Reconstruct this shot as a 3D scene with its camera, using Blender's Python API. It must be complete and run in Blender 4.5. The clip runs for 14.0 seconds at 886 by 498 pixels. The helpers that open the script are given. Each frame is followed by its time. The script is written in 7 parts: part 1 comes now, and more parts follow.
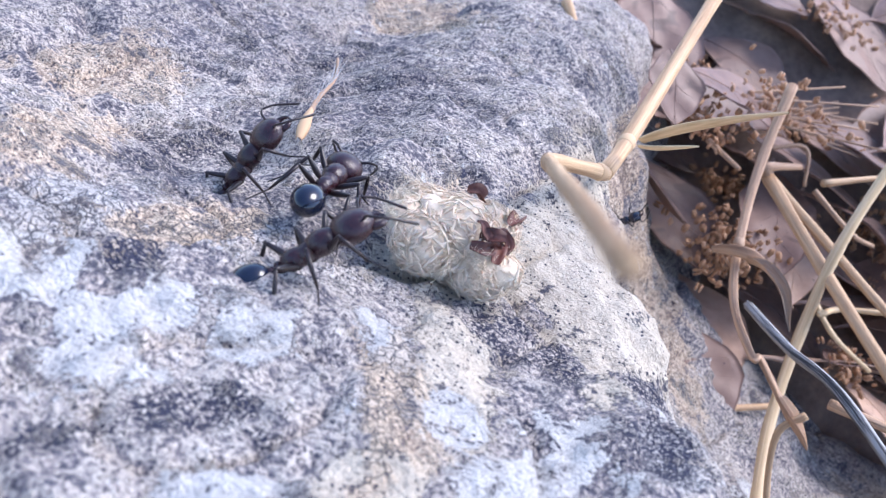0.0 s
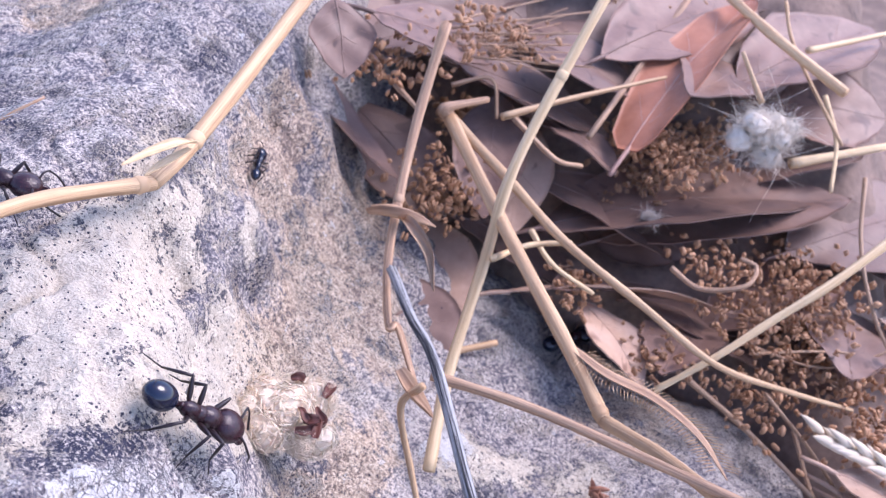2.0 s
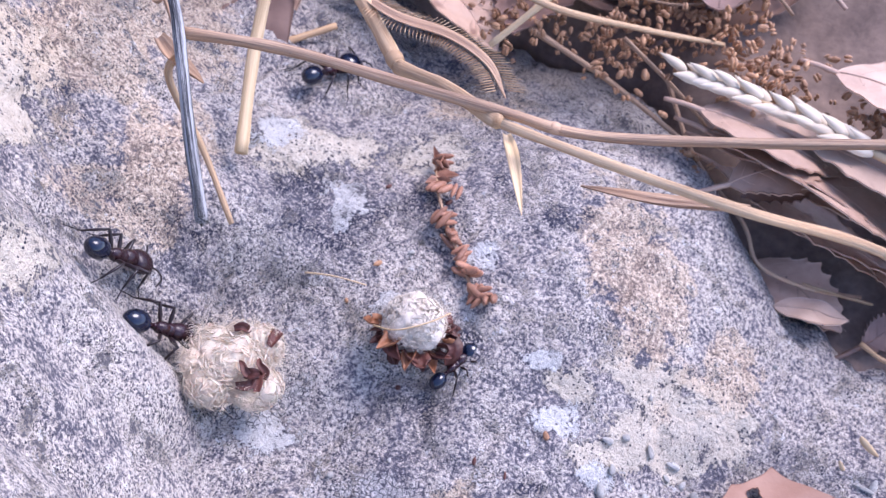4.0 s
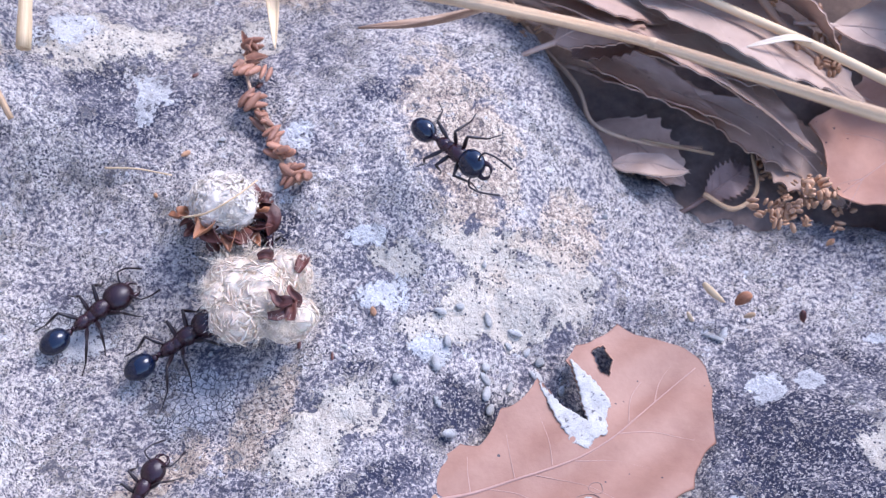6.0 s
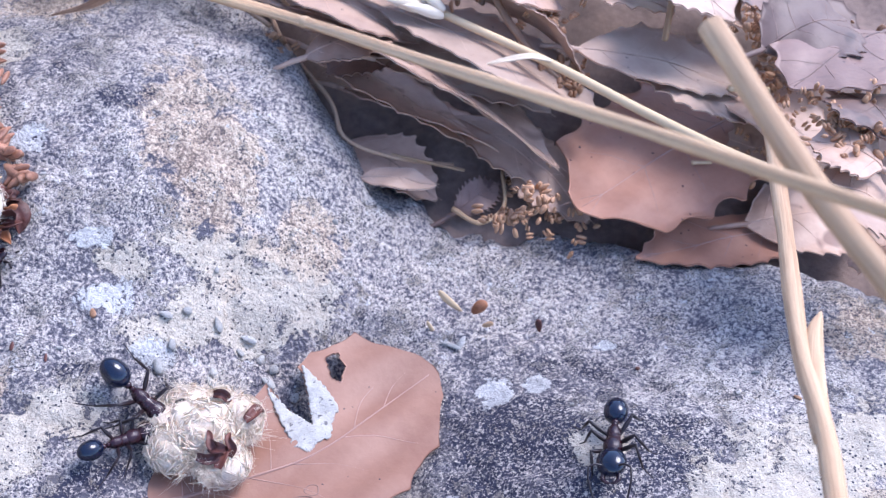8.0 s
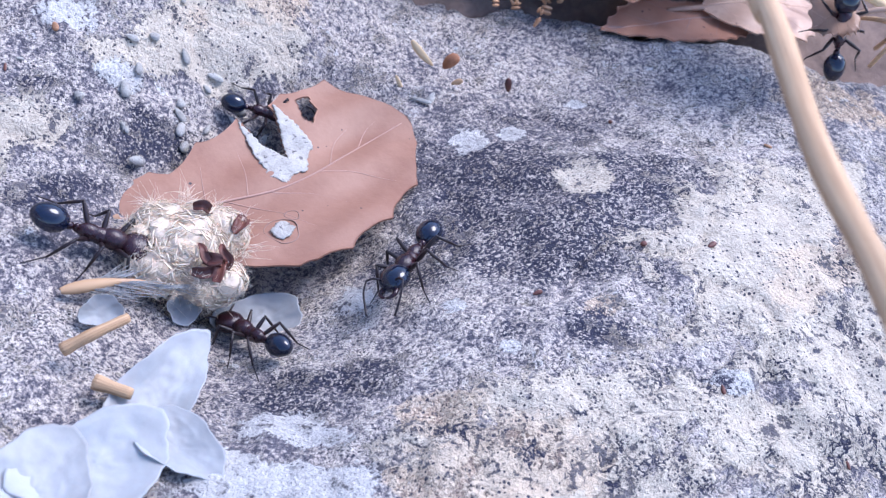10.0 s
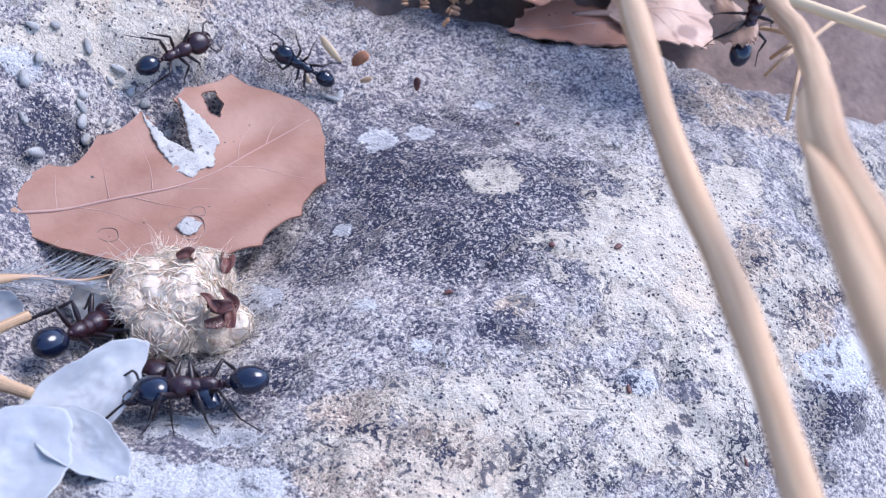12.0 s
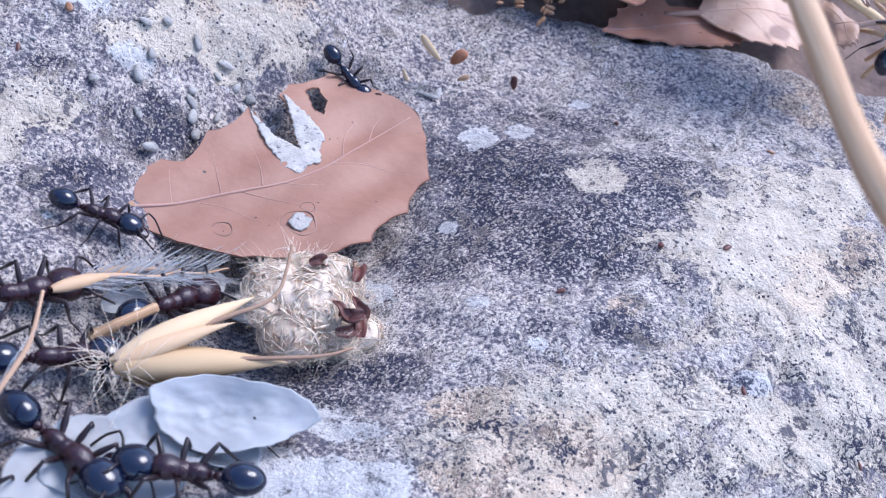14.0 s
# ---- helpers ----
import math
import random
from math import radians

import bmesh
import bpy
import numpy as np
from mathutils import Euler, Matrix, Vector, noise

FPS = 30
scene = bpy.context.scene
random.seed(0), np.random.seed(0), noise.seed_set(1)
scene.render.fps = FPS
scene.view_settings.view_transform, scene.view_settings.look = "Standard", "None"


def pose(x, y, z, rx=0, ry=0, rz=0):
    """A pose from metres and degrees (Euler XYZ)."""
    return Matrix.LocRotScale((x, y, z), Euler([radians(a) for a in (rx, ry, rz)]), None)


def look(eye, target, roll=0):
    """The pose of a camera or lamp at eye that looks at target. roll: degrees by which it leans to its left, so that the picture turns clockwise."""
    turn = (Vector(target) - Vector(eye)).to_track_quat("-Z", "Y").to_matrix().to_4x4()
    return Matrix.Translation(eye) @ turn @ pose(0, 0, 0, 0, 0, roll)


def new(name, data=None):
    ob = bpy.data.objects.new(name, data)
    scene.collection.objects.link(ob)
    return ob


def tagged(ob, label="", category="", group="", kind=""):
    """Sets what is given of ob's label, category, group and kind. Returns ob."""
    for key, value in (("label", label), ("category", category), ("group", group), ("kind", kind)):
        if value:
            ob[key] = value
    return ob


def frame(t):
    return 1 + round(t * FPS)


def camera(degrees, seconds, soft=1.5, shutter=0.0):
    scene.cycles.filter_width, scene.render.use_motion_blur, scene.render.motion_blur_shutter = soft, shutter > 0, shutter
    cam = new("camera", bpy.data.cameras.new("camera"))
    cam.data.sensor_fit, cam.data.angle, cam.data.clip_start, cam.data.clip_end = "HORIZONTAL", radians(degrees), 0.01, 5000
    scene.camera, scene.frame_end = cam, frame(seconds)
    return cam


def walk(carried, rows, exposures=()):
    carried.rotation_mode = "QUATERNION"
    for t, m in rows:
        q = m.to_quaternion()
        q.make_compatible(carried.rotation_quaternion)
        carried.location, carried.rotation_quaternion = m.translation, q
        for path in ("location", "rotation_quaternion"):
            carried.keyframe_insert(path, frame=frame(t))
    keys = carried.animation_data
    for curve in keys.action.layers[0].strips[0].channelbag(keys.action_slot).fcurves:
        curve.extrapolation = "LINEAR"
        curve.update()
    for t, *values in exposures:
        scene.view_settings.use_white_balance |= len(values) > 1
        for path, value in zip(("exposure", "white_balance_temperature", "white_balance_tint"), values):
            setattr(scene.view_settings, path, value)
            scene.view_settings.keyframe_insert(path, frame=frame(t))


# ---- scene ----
# ---------------------------------------------------------------- camera (numbers of this file in millimetres)
MM = 0.001
cam = camera(44.0, 14.0, 1.2)
cam.data.dof.use_dof, cam.data.dof.focus_distance, cam.data.dof.aperture_fstop = True, 0.086, 95.0
PATH = [
    (0, (-86.71, -68.25, 87.21), (-94.40, 16.81, 35.19), 23.59),
    (0.5, (-80.41, -64.61, 94.64), (-84.62, 19.41, 40.56), 25.62),
    (1, (-71.08, -62.09, 98.43), (-73.25, 19.12, 40.11), 24.76),
    (1.5, (-62.17, -56.27, 101.07), (-64.91, 22.94, 40.10), 19.50),
    (2, (-53.90, -50.65, 105.58), (-59.91, 28.01, 44.13), 15.70),
    (2.5, (-48.22, -51.35, 104.27), (-55.61, 24.59, 39.62), 13.50),
    (3, (-41.08, -49.14, 100.74), (-48.33, 23.17, 32.06), 11.26),
    (3.5, (-32.39, -47.30, 97.16), (-39.47, 20.89, 24.36), 8.34),
    (3.7, (-29.76, -47.51, 96.41), (-36.54, 19.01, 22.05), 7.76),
    (5.8, (-15.30, -50.39, 87.47), (-20.32, 11.93, 9.42), 2.16),
    (6, (-13.57, -49.66, 86.53), (-14.89, 13.69, 9.17), 4.72),
    (6.5, (-12.48, -50.99, 84.90), (-12.48, 13.47, 8.45), 5.59),
    (7, (-9.47, -52.29, 84.17), (-6.90, 13.25, 8.68), 7.46),
    (7.5, (-5.34, -50.48, 86.50), (0.17, 16.94, 12.85), 9.38),
    (8, (2.23, -53.48, 84.21), (9.61, 15.16, 11.87), 10.64),
    (8.5, (5.22, -61.06, 74.98), (13.66, 6.96, 2.16), 11.26),
    (8.7, (3.61, -63.43, 74.07), (11.77, 4.07, 0.75), 11.07),
    (10.8, (-7.96, -65.81, 66.85), (20.84, -2.46, -4.96), 26.19),
    (11, (-7.92, -65.67, 67.10), (21.35, -2.40, -4.60), 26.43),
    (11.5, (-6.99, -65.17, 67.91), (23.25, -1.61, -3.13), 26.88),
    (12, (-7.74, -65.41, 68.48), (22.78, -1.62, -2.23), 26.96),
    (12.5, (-9.99, -66.01, 68.23), (20.37, -2.26, -2.58), 26.94),
    (13, (-11.53, -66.93, 68.83), (17.96, -2.96, -2.15), 26.72),
    (13.5, (-9.73, -67.85, 66.97), (19.25, -4.20, -4.51), 26.75),
    (14, (-13.42, -65.20, 66.77), (14.17, -1.22, -4.96), 26.15),
]


def mm(p):
    return (p[0] * MM, p[1] * MM, p[2] * MM)


EXPOSURES = [(0, 1.42, 5900, 16), (1.0, 1.42, 5980, 25), (2.5, 1.44, 5940, 27), (3.5, 1.40, 5880, 27), (6.0, 1.48, 5560, 20), (14.0, 1.33, 5570, 17)]
walk(cam, [(t, look(mm(eye), mm(target), roll)) for t, eye, target, roll in PATH], EXPOSURES)

# ---------------------------------------------------------------- light: open shade under a bright sky
world = bpy.data.worlds.new("world")
scene.world = world
world.use_nodes = True
sky = world.node_tree.nodes.new("ShaderNodeTexSky")
sky.sky_type, sky.sun_disc = "NISHITA", False
sky.sun_elevation, sky.sun_rotation = radians(56), radians(51)
world.node_tree.links.new(sky.outputs[0], world.node_tree.nodes["Background"].inputs[0])
world.node_tree.nodes["Background"].inputs[1].default_value = 0.15
sun = new("sun", bpy.data.lights.new("sun", "SUN"))
sun.data.energy, sun.data.angle, sun.data.color = 1.55, radians(30), (1.0, 0.94, 0.86)
sun.matrix_world = look((0.52, 0.42, 1.0), (0, 0, 0))

# ---------------------------------------------------------------- materials
def node(tree, kind, **inputs):
    n = tree.nodes.new(kind)
    for key, value in inputs.items():
        n.inputs[key.replace("_", " ")].default_value = value
    return n


def ramp(tree, fac, stops):
    n = tree.nodes.new("ShaderNodeValToRGB")
    while len(n.color_ramp.elements) < len(stops):
        n.color_ramp.elements.new(0.5)
    for e, (at, c) in zip(n.color_ramp.elements, stops):
        e.position, e.color = at, (*c, 1) if len(c) == 3 else c
    tree.links.new(fac, n.inputs[0])
    return n.outputs[0]


def blend(tree, fac, a, b, how="MIX"):
    n = tree.nodes.new("ShaderNodeMix")
    n.data_type, n.blend_type = "RGBA", how
    for socket, value in ((n.inputs[0], fac), (n.inputs[6], a), (n.inputs[7], b)):
        if hasattr(value, "is_linked"):
            tree.links.new(value, socket)
        else:
            socket.default_value = value if isinstance(value, (int, float)) else (*value, 1)
    return n.outputs[2]


def calc(tree, how, a, b=0.0, c=0.0):
    n = tree.nodes.new("ShaderNodeMath")
    n.operation = how
    for socket, value in zip(n.inputs, (a, b, c)):
        if hasattr(value, "is_linked"):
            tree.links.new(value, socket)
        else:
            socket.default_value = value
    return n.outputs[0]


def noise_of(tree, where, size, detail=4.0, rough=0.55, distort=0.0):
    """Noise whose features are about size millimetres wide."""
    n = node(tree, "ShaderNodeTexNoise", Scale=1000.0 / size / 2, Detail=detail, Roughness=rough, Distortion=distort)
    tree.links.new(where, n.inputs["Vector"])
    return n.outputs["Fac"]


def start(name, rough, metal=0.0, coat=0.0, sheen=0.0):
    m = bpy.data.materials.new(name)
    m.use_nodes = True
    tree = m.node_tree
    b = tree.nodes["Principled BSDF"]
    b.inputs["Roughness"].default_value, b.inputs["Metallic"].default_value = rough, metal
    b.inputs["Coat Weight"].default_value, b.inputs["Sheen Weight"].default_value = coat, sheen
    return m, tree, b


def relief(tree, b, height, depth, dist=0.0003):
    n = node(tree, "ShaderNodeBump", Strength=depth, Distance=dist)
    tree.links.new(height, n.inputs["Height"])
    tree.links.new(n.outputs[0], b.inputs["Normal"])


def organic(name, dark, light, size, rough=0.6, streak=(1, 1, 1), depth=0.4, spots=None, coat=0.0, spread=0.15, thin=0.0, sheen=0.0, steep=0.18, specks=0.0):
    """Dry plant matter, shell and the like: two scales of mottling, object-to-object spread, optional dark spots."""
    m, tree, b = start(name, rough, coat=coat, sheen=sheen)
    where = tree.nodes.new("ShaderNodeTexCoord").outputs["Object"]
    info = tree.nodes.new("ShaderNodeObjectInfo")
    if streak is None:
        along = tree.nodes.new("ShaderNodeAttribute")
        along.attribute_name, where, streak = "streak", along.outputs["Vector"], (1, 1, 1)
    scaled = node(tree, "ShaderNodeMapping", Scale=streak)
    tree.links.new(where, scaled.inputs[0])
    off = tree.nodes.new("ShaderNodeVectorMath")
    off.operation = "ADD"
    tree.links.new(scaled.outputs[0], off.inputs[0])
    tree.links.new(info.outputs["Random"], off.inputs[1])
    v = off.outputs[0]
    coarse, fine = noise_of(tree, v, size, 3), noise_of(tree, v, size / 6, 5, 0.65)
    mix = calc(tree, "ADD", calc(tree, "MULTIPLY", coarse, 0.6), calc(tree, "MULTIPLY", fine, 0.4))
    color = ramp(tree, mix, [(0.5 - steep, dark), (0.5 + steep, light)])
    if spots:
        color = blend(tree, ramp(tree, noise_of(tree, v, size / 3, 2, 0.5, 0.5), [(0.62, (0, 0, 0)), (0.70, (1, 1, 1))]), color, spots)
    if specks:
        dots = node(tree, "ShaderNodeTexVoronoi", Scale=1000.0 / 1.1)
        tree.links.new(v, dots.inputs["Vector"])
        pick = tree.nodes.new("ShaderNodeSeparateColor")
        tree.links.new(dots.outputs["Color"], pick.inputs[0])
        few = calc(tree, "LESS_THAN", pick.outputs[0], specks)
        tiny = calc(tree, "LESS_THAN", dots.outputs["Distance"], calc(tree, "MULTIPLY_ADD", pick.outputs[1], 0.10, 0.03))
        color = blend(tree, calc(tree, "MULTIPLY", few, tiny), color, (0.03, 0.02, 0.025))
    shift = calc(tree, "MULTIPLY_ADD", info.outputs["Random"], 2 * spread, 1 - spread)
    hsv = node(tree, "ShaderNodeHueSaturation")
    tree.links.new(shift, hsv.inputs["Value"])
    tree.links.new(color, hsv.inputs["Color"])
    tree.links.new(hsv.outputs[0], b.inputs["Base Color"])
    relief(tree, b, mix, depth)
    if thin:
        b.inputs["Subsurface Weight"].default_value = thin
        b.inputs["Subsurface Radius"].default_value = (0.0012, 0.0008, 0.0006)
    return m


def rock(name, slate, ochres, creams, whites, black):
    """Weathered limestone: granular slate ground, ochre stains, smooth cream and white crusts with dark rims, crackled plates and black granular lichen."""
    m, tree, b = start(name, 0.9)
    where = tree.nodes.new("ShaderNodeNewGeometry").outputs["Position"]

    def share(key):
        a = tree.nodes.new("ShaderNodeAttribute")
        a.attribute_name = key
        return a.outputs["Fac"]

    def sums(*terms):
        total = None
        for value, k in terms:
            v = calc(tree, "MULTIPLY", value, k)
            total = v if total is None else calc(tree, "ADD", total, v)
        return total

    def mask(value, low, high, most=1.0):
        n = node(tree, "ShaderNodeMapRange", From_Min=low, From_Max=high, To_Max=most)
        tree.links.new(value, n.inputs["Value"])
        return n.outputs[0]

    def times(*values):
        out = values[0]
        for v in values[1:]:
            out = calc(tree, "MULTIPLY", out, v)
        return out

    def shaken(scale, far):
        n = node(tree, "ShaderNodeTexNoise", Scale=scale, Detail=3.0)
        tree.links.new(where, n.inputs["Vector"])
        v = tree.nodes.new("ShaderNodeVectorMath")
        v.operation = "MULTIPLY_ADD"
        tree.links.new(n.outputs["Color"], v.inputs[0])
        v.inputs[1].default_value = (far, far, far)
        tree.links.new(where, v.inputs[2])
        return v.outputs[0]

    def cells(place_, size, feature):
        n = node(tree, "ShaderNodeTexVoronoi", Scale=1000.0 / size)
        n.feature = feature
        tree.links.new(place_, n.inputs["Vector"])
        return n

    bent, frayed = shaken(600.0, 0.0011), shaken(2600.0, 0.00030)
    broad, mid = noise_of(tree, where, 11, 4, 0.6), noise_of(tree, bent, 2.6, 5, 0.65)
    chips, fleck = noise_of(tree, bent, 1.1, 4, 0.65), noise_of(tree, bent, 0.6, 4, 0.7)
    fine, grit = noise_of(tree, where, 0.26, 3, 0.65), noise_of(tree, frayed, 0.19, 3, 0.75)
    ragged = calc(tree, "SUBTRACT", sums((mid, 2.0), (chips, 2.2), (grit, 1.3)), 2.75)

    def zone(key, soft=0.05, at=0.42):
        inner = calc(tree, "ADD", share(key), ragged)
        return mask(inner, at, at + soft), inner

    white, white_in = zone("white", at=0.38)
    cream, cream_in = zone("cream", 0.08, 0.30)
    ochre, _ = zone("ochre", 0.25, 0.26)
    plates, _ = zone("crackle", 0.10, 0.36)
    lichen, _ = zone("dark", 0.35, 0.25)
    worm, _ = zone("worm", 0.15, 0.30)

    # granular ground
    steps = (0.24, 0.38, 0.50, 0.62, 0.78)
    tone = calc(tree, "SUBTRACT", sums((grit, 1.9), (mid, 1.0), (broad, 0.6), (chips, 0.7), (fleck, 0.5)), 1.85)
    body = ramp(tree, tone, list(zip(steps, slate)))
    body = blend(tree, calc(tree, "MULTIPLY", ochre, 0.85), body, ramp(tree, tone, list(zip(steps, ochres))))
    # white scales scattered over the ground
    body = blend(tree, mask(sums((chips, 0.7), (fleck, 0.6), (mid, 0.4), (lichen, -0.05)), 0.955, 0.985, 0.85), body, whites[2])
    # smooth crusts, each with a thin dark rim
    soft_tone = sums((fleck, 0.5), (mid, 0.4), (grit, 0.3))
    crusts = (0.42, 0.60, 0.76)
    warm_cream = blend(tree, calc(tree, "MULTIPLY", ochre, 0.75), ramp(tree, soft_tone, list(zip(crusts, creams))), ramp(tree, soft_tone, list(zip(crusts, (ochres[2], ochres[3], ochres[4])))))
    body = blend(tree, calc(tree, "MULTIPLY", cream, 0.94), body, warm_cream)
    body = blend(tree, calc(tree, "MULTIPLY", white, 0.96), body, ramp(tree, soft_tone, list(zip(crusts, whites))))
    smooth = calc(tree, "MAXIMUM", cream, white)

    def rim(inner, at, wide):
        off = calc(tree, "ABSOLUTE", calc(tree, "SUBTRACT", inner, at))
        return times(mask(off, wide, 0.0), mask(fleck, 0.42, 0.56))

    rims = calc(tree, "MULTIPLY", calc(tree, "MAXIMUM", rim(cream_in, 0.30, 0.04), rim(white_in, 0.38, 0.04)), 0.8)
    # wandering contour lines between overgrown crusts
    lines = calc(tree, "ABSOLUTE", calc(tree, "SUBTRACT", sums((chips, 0.75), (mid, 0.25)), 0.5))
    wander = times(mask(lines, 0.030, 0.010), worm, mask(noise_of(tree, where, 1.9, 2), 0.44, 0.54))
    blots = times(mask(sums((chips, 0.6), (grit, 0.4)), 0.545, 0.58), worm, 0.85)
    plate = cells(bent, 0.62, "DISTANCE_TO_EDGE")
    crackle = times(mask(plate.outputs["Distance"], 0.085, 0.02), plates, mask(fleck, 0.34, 0.48))
    body = blend(tree, calc(tree, "MULTIPLY", plates, 0.55), body, blend(tree, ochre, whites[1], ochres[3]))

    # black lichen, in small crowded blots
    field = mask(sums((noise_of(tree, frayed, 0.13, 2, 0.65), 1.0), (share("dark"), 0.07), (mid, 0.6), (chips, 0.4)), 1.01, 1.06)
    growth = times(lichen, field, calc(tree, "SUBTRACT", 1.0, calc(tree, "MULTIPLY", smooth, 0.93)))

    # small black pits on the crusts and the open ground
    dots = cells(shaken(4000.0, 0.00008), 0.36, "F1")
    pick2 = tree.nodes.new("ShaderNodeSeparateColor")
    tree.links.new(dots.outputs["Color"], pick2.inputs[0])
    want = calc(tree, "SUBTRACT", sums((mid, 1.9), (cream, 0.22), (ochre, 0.10), (white, -0.25)), 0.78)
    pits = times(mask(calc(tree, "SUBTRACT", want, pick2.outputs[0]), 0.0, 0.03), mask(calc(tree, "SUBTRACT", calc(tree, "MULTIPLY_ADD", pick2.outputs[1], 0.24, 0.15), dots.outputs["Distance"]), 0.0, 0.04))
    pepper = times(mask(sums((noise_of(tree, where, 0.10, 2, 0.7), 1.0), (mid, 0.45), (fine, 0.25)), 0.925, 0.965), calc(tree, "SUBTRACT", 0.85, calc(tree, "MULTIPLY", smooth, 0.6)))
    growth = calc(tree, "MAXIMUM", growth, pepper)
    marks = calc(tree, "MAXIMUM", calc(tree, "MAXIMUM", growth, calc(tree, "MULTIPLY", pits, 0.95)), calc(tree, "MAXIMUM", calc(tree, "MAXIMUM", rims, blots), calc(tree, "MAXIMUM", wander, calc(tree, "MULTIPLY", crackle, 0.85))))
    body = blend(tree, marks, body, black)
    # cracks blackened; the line under the ledge is its shade put into colour
    groove = mask(sums((share("crack"), 1.0), (fleck, 0.9)), 1.28, 1.5, 0.8)
    body = blend(tree, groove, body, black)
    tree.links.new(body, b.inputs["Base Color"])
    height = sums((fleck, 0.7), (mid, 1.3), (grit, 0.45), (smooth, 0.22), (marks, -0.22), (groove, -0.3))
    relief(tree, b, height, 0.9, 0.0009)
    return m


ROCK = rock("limestone",
            ((0.090, 0.084, 0.106), (0.252, 0.222, 0.224), (0.440, 0.382, 0.342), (0.57, 0.50, 0.43), (0.65, 0.585, 0.505)),
            ((0.215, 0.155, 0.118), (0.405, 0.295, 0.215), (0.55, 0.420, 0.300), (0.645, 0.510, 0.370), (0.695, 0.575, 0.435)),
            ((0.44, 0.365, 0.285), (0.59, 0.508, 0.40), (0.665, 0.59, 0.475)),
            ((0.44, 0.415, 0.385), (0.57, 0.545, 0.515), (0.645, 0.622, 0.592)),
            (0.030, 0.030, 0.056))
SOIL = organic("soil", (0.085, 0.058, 0.048), (0.25, 0.17, 0.13), 3, 0.95, depth=1.0)
STRAW = organic("straw", (0.35, 0.20, 0.10), (0.66, 0.445, 0.255), 1.3, 0.65, None, 0.6, spread=0.14, steep=0.12)
PALE_STRAW = organic("pale_straw", (0.50, 0.335, 0.175), (0.77, 0.575, 0.345), 1.3, 0.75, None, 0.5, spread=0.06, steep=0.12)
BLEACHED = organic("bleached_husk", (0.51, 0.405, 0.285), (0.74, 0.63, 0.48), 1.3, 0.75, None, 0.5, spread=0.06, steep=0.12)
BROWN_STEM = organic("brown_stem", (0.22, 0.12, 0.07), (0.56, 0.36, 0.22), 1.2, 0.6, None, 0.7, spread=0.2, steep=0.12)
GREY_STICK = organic("grey_stick", (0.030, 0.029, 0.034), (0.50, 0.485, 0.475), 0.7, 0.7, None, depth=1.0, steep=0.06)
STALK = organic("stalk", (0.36, 0.205, 0.105), (0.64, 0.430, 0.255), 1.3, 0.75, None, 0.5, spread=0.1, steep=0.12)
LEAF_RED = organic("leaf_red", (0.264, 0.124, 0.078), (0.365, 0.194, 0.128), 4, 0.6, depth=0.5, spread=0.08, specks=0.35)
# leaf_red made more orange, and lighter to stand in for light the litter lacks
LEAF_ROSE_LIT = organic("leaf_rose_lit", (0.36, 0.160, 0.095), (0.48, 0.240, 0.152), 4, 0.6, depth=0.5, spread=0.08, specks=0.35)
LEAF_RUST = organic("leaf_rust", (0.30, 0.105, 0.055), (0.47, 0.195, 0.11), 5, 0.55, depth=0.5, spread=0.1)
LEAF_BROWN = organic("leaf_brown", (0.34, 0.205, 0.140), (0.58, 0.385, 0.275), 6, 0.55, spots=(0.27, 0.155, 0.11), depth=0.5, spread=0.22, specks=0.3)
# mauve brown leaves, darkened so that the litter's shade sits in their colour
LEAF_MAUVE_DIM = organic("leaf_mauve_dim", (0.140, 0.080, 0.062), (0.265, 0.160, 0.120), 6, 0.55, spots=(0.105, 0.060, 0.048), depth=0.5, spread=0.25, specks=0.2)
LEAF_PALE = organic("leaf_pale", (0.36, 0.240, 0.175), (0.53, 0.375, 0.280), 6, 0.55, spots=(0.33, 0.22, 0.165), depth=0.45, spread=0.15, specks=0.3)
VEIN = organic("vein", (0.36, 0.205, 0.155), (0.44, 0.265, 0.205), 3, 0.55)
SEED = organic("dry_seed", (0.19, 0.085, 0.040), (0.58, 0.32, 0.165), 1.2, 0.55, spread=0.2, depth=0.6)
FLUFF = organic("fluff", (0.66, 0.53, 0.405), (0.80, 0.68, 0.53), 1.2, 1.0, depth=0.4, spread=0.05, thin=0.3)
MEMBRANE = organic("membrane", (0.27, 0.25, 0.225), (0.48, 0.455, 0.41), 0.7, 0.85, spots=(0.12, 0.11, 0.11), depth=0.9)
PETAL = organic("petal", (0.29, 0.292, 0.29), (0.41, 0.412, 0.41), 5, 0.55, depth=0.25, thin=0.25)
CHAFF_RED = organic("red_chaff", (0.045, 0.011, 0.010), (0.16, 0.05, 0.032), 1.5, 0.5, depth=0.6)
BRACT = organic("bract", (0.22, 0.075, 0.03), (0.46, 0.20, 0.09), 1.5, 0.5, depth=0.6)
RUSSET = organic("russet_scale", (0.18, 0.075, 0.045), (0.42, 0.20, 0.115), 1.0, 0.55, spread=0.3, depth=0.6)
DOWN = organic("white_down", (0.62, 0.53, 0.43), (0.76, 0.675, 0.565), 1.5, 1.0, depth=0.4, spread=0.04)
ANT_BLACK = organic("ant_black", (0.003, 0.005, 0.016), (0.005, 0.009, 0.026), 0.8, 0.15, depth=0.05, spread=0.1, coat=0.2)
ANT_RED = organic("ant_red", (0.014, 0.004, 0.007), (0.035, 0.0095, 0.013), 0.5, 0.27, depth=0.3, spread=0.15)
